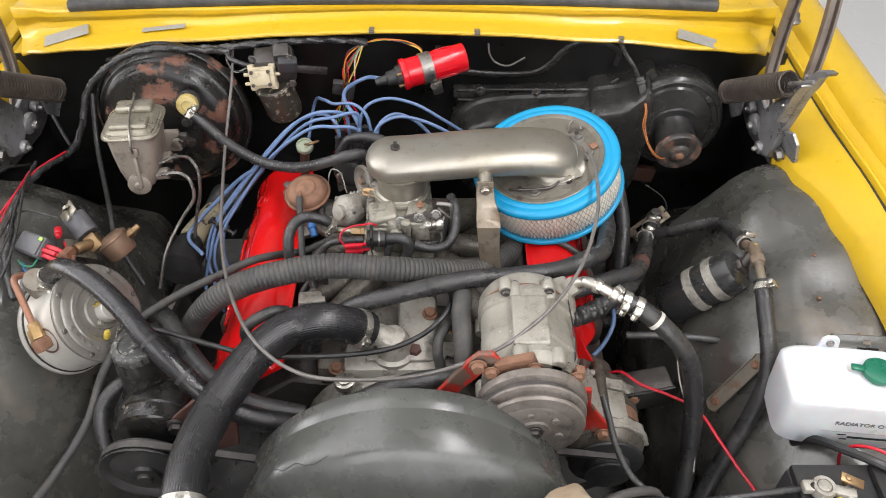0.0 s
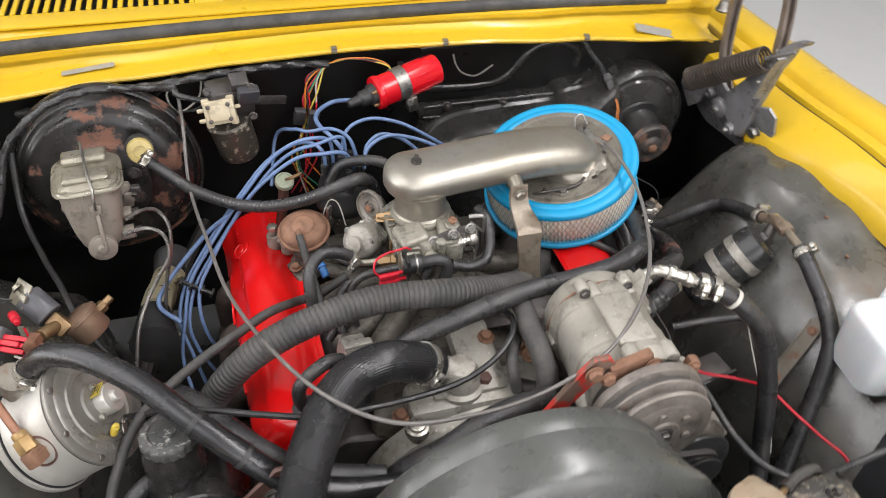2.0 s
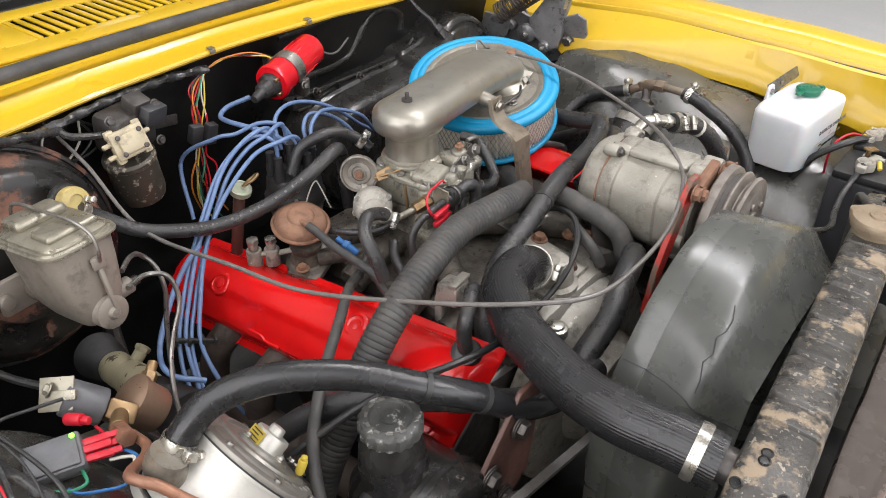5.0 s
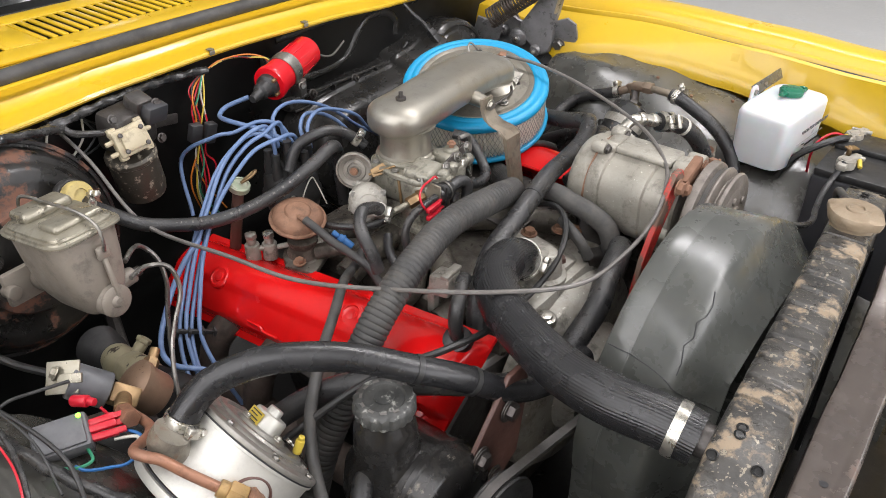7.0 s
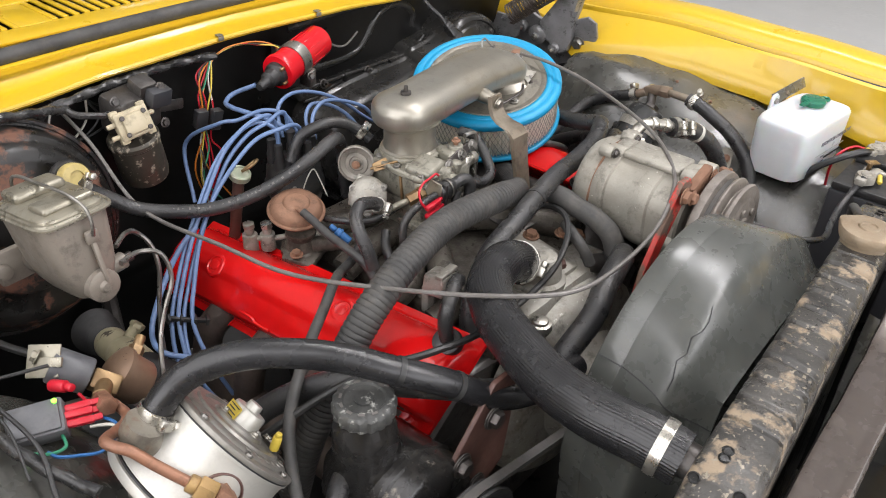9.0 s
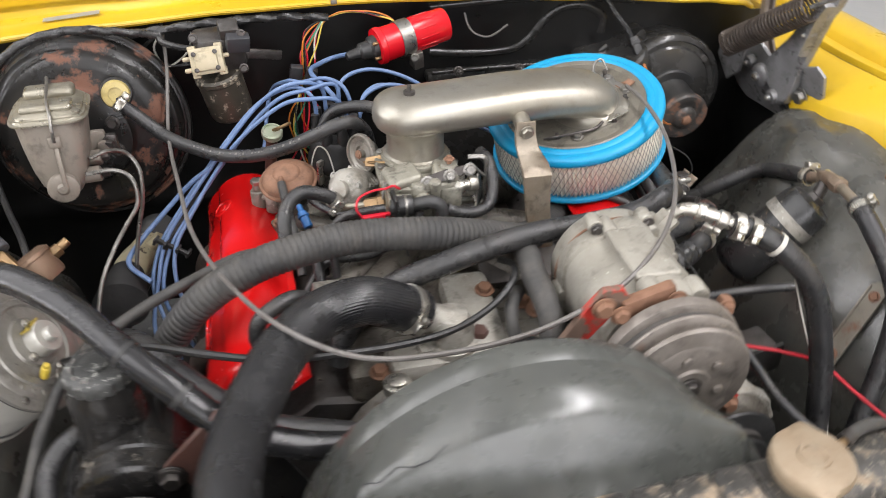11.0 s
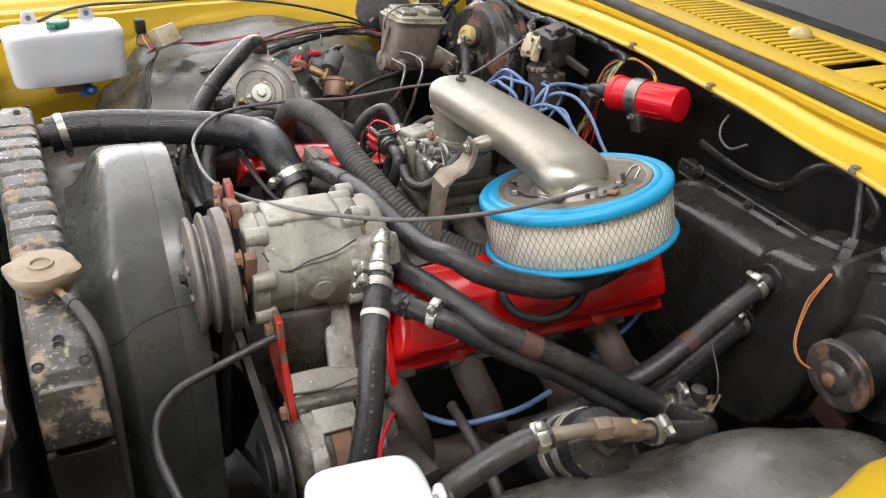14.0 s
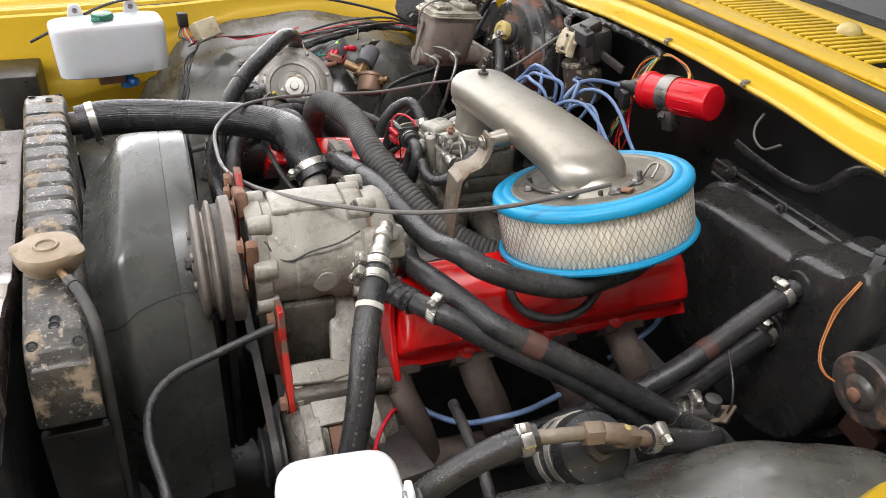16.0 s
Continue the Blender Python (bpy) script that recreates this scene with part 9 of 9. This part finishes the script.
part("pulley", lathe([(0.012, 0.545), (0.02, 0.545), (0.022, 0.55), (0.052, 0.556), (0.058, 0.552), (0.0645, 0.550), (0.066, 0.552), (0.060, 0.560), (0.066, 0.568), (0.0645, 0.570), (0.03, 0.572)], kp, 56), "wire_black", ps, "black pressed pulley")
part("pulley_hub", lathe([(0.0002, 0.540), (0.009, 0.540), (0.011, 0.542), (0.011, 0.548), (0.019, 0.548), (0.020, 0.552)], kp, 28), "darksteel", ps)
belt("drive_belt", [(-0.05, 0.47, 0.077), (-0.03, 0.60, 0.06), (-0.418, 0.70, 0.064)], 0.560)
pb = thing("pump_bracket", (-0.34, 0.6, 0.66), "brown primed steel pump bracket", "bracket")
part("plate", plate([(-0.415, 0.72), (-0.40, 0.745), (-0.375, 0.775), (-0.325, 0.83), (-0.30, 0.83), (-0.285, 0.80), (-0.30, 0.70), (-0.36, 0.67)], 0.006, basis((0, 0.612, -0.012), (0, -1, 0), (1, 0, 0)), 0.001), "brownpaint", pb)
for p in ((-0.378, 0.604, 0.742), (-0.328, 0.604, 0.775), (-0.352, 0.604, 0.69)):
    part("bolt", joined(lathe(disc_stack(0.015, 0.002, 0.0005), basis(p, (0, -1, 0)), 20), hexbolt((p[0], p[1] - 0.002, p[2]), (0, -1, 0), 0.010, 0.009)), "darksteel", pb)

# ---- wiring looms ----
loom_top = [(-0.144, 1.327, 0.931), (-0.215, 1.328, 0.936), (-0.29, 1.318, 0.938), (-0.35, 1.31, 0.938), (-0.405, 1.30, 0.936), (-0.46, 1.31, 0.928), (-0.54, 1.335, 0.915), (-0.66, 1.345, 0.88)]
ln3 = resample(spline(loom_top, 10), 0.006)
single("wiring_loom", sweep(ln3, lambda i, a: 0.0062 + 0.0010 * math.sin(i * 0.9 + a * 2) + 0.0006 * (i % 4 == 0), 10), "tape", "black taped wiring loom under the cowl", "loom", "looms")
single("wiring_loom", tube([(-0.405, 1.302, 0.932), (-0.40, 1.28, 0.925), (-0.372, 1.27, 0.918), (-0.352, 1.268, 0.915)], 0.005, 8, 8), "tape", "black taped branch to the wiper motor", "loom", "looms")
arc = [(-0.405, 1.296, 0.93), (-0.45, 1.275, 0.945), (-0.52, 1.258, 0.958), (-0.59, 1.245, 0.945), (-0.655, 1.225, 0.895), (-0.68, 1.20, 0.83), (-0.69, 1.15, 0.81), (-0.705, 1.06, 0.835), (-0.715, 0.98, 0.838), (-0.70, 0.90, 0.828), (-0.685, 0.84, 0.818), (-0.66, 0.79, 0.80)]
ln4 = resample(spline(arc, 10), 0.006)
single("wiring_loom", sweep(ln4, lambda i, a: 0.0062 + 0.0009 * math.sin(i * 1.1 + a), 10), "tape", "black taped loom over the booster and inner guard", "loom", "looms")
for pts, col in (([(-0.69, 1.13, 0.822), (-0.708, 1.05, 0.842), (-0.722, 0.97, 0.842), (-0.735, 0.90, 0.83), (-0.742, 0.82, 0.812), (-0.73, 0.74, 0.79)], "wire_red"), ([(-0.75, 1.0, 0.84), (-0.745, 0.92, 0.835), (-0.735, 0.85, 0.825), (-0.71, 0.79, 0.812), (-0.68, 0.745, 0.795)], "tape"), ([(-0.76, 1.12, 0.80), (-0.77, 1.05, 0.84), (-0.77, 0.95, 0.842), (-0.76, 0.85, 0.825), (-0.73, 0.77, 0.805), (-0.69, 0.71, 0.785)], "wire_black")):
    cable("guard_loom", pts, 0.0024 if col != "wire_red" else 0.0018, col, "wiring lying along the inner guard", "wire", "guard looms", seg=8)
for pts, r, col in (([(-0.72, 1.08, 0.838), (-0.707, 1.005, 0.845), (-0.704, 0.933, 0.845), (-0.706, 0.891, 0.84), (-0.72, 0.84, 0.83), (-0.745, 0.79, 0.815)], 0.0042, "tape"), ([(-0.715, 1.06, 0.845), (-0.704, 0.992, 0.848), (-0.686, 0.913, 0.842), (-0.679, 0.848, 0.83), (-0.69, 0.80, 0.81), (-0.70, 0.74, 0.79)], 0.0036, "wire_black"), ([(-0.70, 0.946, 0.838), (-0.68, 0.944, 0.846), (-0.655, 0.937, 0.845), (-0.627, 0.930, 0.842)], 0.0028, "wire_black"), ([(-0.708, 1.03, 0.853), (-0.698, 0.95, 0.854), (-0.69, 0.88, 0.842), (-0.70, 0.82, 0.826)], 0.0020, "wire_black"), ([(-0.712, 1.04, 0.85), (-0.712, 0.95, 0.851), (-0.715, 0.87, 0.84), (-0.735, 0.81, 0.826)], 0.0018, "wire_red")):
    cable("guard_loom", pts, r * 0.65, col, "wiring lying along the inner guard", "wire", "guard looms", seg=8)
part("outlet_union", joined(lathe(disc_stack(0.0088, 0.012, 0.001), basis((-0.536, 0.950, 0.783), (0.7, 0.5, 0.35)), 6), rod((-0.529, 0.955, 0.787), (-0.517, 0.963, 0.793), 0.0058)), "brass", sv, "stained brass outlet union")
cable("speedometer_cable", [(-0.655, 1.23, 0.88), (-0.655, 1.18, 0.80), (-0.625, 1.10, 0.77), (-0.595, 1.03, 0.765), (-0.57, 0.97, 0.745), (-0.53, 0.93, 0.68)], 0.0048, "wire_black", "thin black cable beside the booster")
cable("guard_cable", [(-0.74, 1.22, 0.84), (-0.72, 1.20, 0.79), (-0.69, 1.17, 0.80), (-0.67, 1.19, 0.85)], 0.004, "wire_black", "thin black cable behind the guard")
rnd = random.Random(4)
for k in range(9):
    col = ("wire_red", "wire_orange", "wire_red", "wire_yellow", "wire_white", "wire_red", "wire_black", "wire_orange", "wire_green")[k]
    j = lambda s=0.012: rnd.uniform(-s, s)
    cable("loose_wire", [(-0.15 + j(0.005), 1.326, 0.93), (-0.175 + j(), 1.318 + j(0.006), 0.90 + j()), (-0.185 + j(), 1.31 + j(0.006), 0.86 + j()), (-0.195 + j(), 1.305 + j(0.006), 0.81 + j(0.02)), (-0.20 + j(0.03), 1.30 + j(0.01), 0.76 + j(0.02)), (-0.20 + j(0.04), 1.31, 0.69 + j(0.02))], 0.0015, col, "thin loose coloured wire on the firewall", "wire", "loose wires", 6, 5)
single("wire_connector", joined(rbox(0.02, 0.014, 0.03, pose(-0.205, 1.295, 0.852, 10, 10, 0), 0.002), rbox(0.018, 0.014, 0.034, pose(-0.182, 1.29, 0.846, 10, 12, 0), 0.002)), "relaygrey", "dark plastic wiring connector", "connector")
for k in range(4):
    j = lambda s=0.01: rnd.uniform(-s, s)
    cable("loose_wire", [(-0.145, 1.325, 0.932), (-0.11 + j(), 1.32, 0.938 + j(0.004)), (-0.07 + j(), 1.318, 0.932 + j(0.006)), (-0.04, 1.305 + j(), 0.925), (-0.06 + j(), 1.27, 0.905)], 0.0014, ("wire_orange", "wire_yellow", "wire_red", "wire_black")[k], "thin loose coloured wire on the firewall", "wire", "loose wires", 6, 5)
for k in range(3):
    cable("loose_wire", [(-0.40, 1.34, 0.925), (-0.42 - 0.02 * k, 1.325, 0.90 - 0.01 * k), (-0.405 + 0.015 * k, 1.32, 0.87), (-0.37 + 0.02 * k, 1.325, 0.89), (-0.36, 1.33, 0.92)], 0.0018, ("wire_white", "wire_black", "wire_black")[k], "thin loose wire behind the booster", "wire", "loose wires", 6, 5)
cable("steering_rod", [(-0.40, 1.33, 0.62), (-0.47, 1.15, 0.60), (-0.53, 0.95, 0.56)], 0.012, "darksteel", "dark steel steering shaft", "shaft")

cable("bonnet_release_cable", [(-0.80, 0.305, 0.824), (-0.80, 0.372, 0.855), (-0.80, 0.449, 0.888), (-0.802, 0.514, 0.900), (-0.805, 0.606, 0.900), (-0.806, 0.748, 0.900), (-0.802, 0.904, 0.882), (-0.80, 1.046, 0.845), (-0.80, 1.10, 0.815)], 0.0028, "wire_black", "thin black release cable along the guard")
for x, y, z in ((-0.72, 0.80, 0.812), (-0.75, 0.90, 0.823), (-0.70, 0.70, 0.785)):
    single("guard_bolt", hexbolt((x, y, z), (0.1, 0, 1), 0.008, 0.006), "steelstain", "small stained bolt in the inner guard", "bolt", "guard bolts")
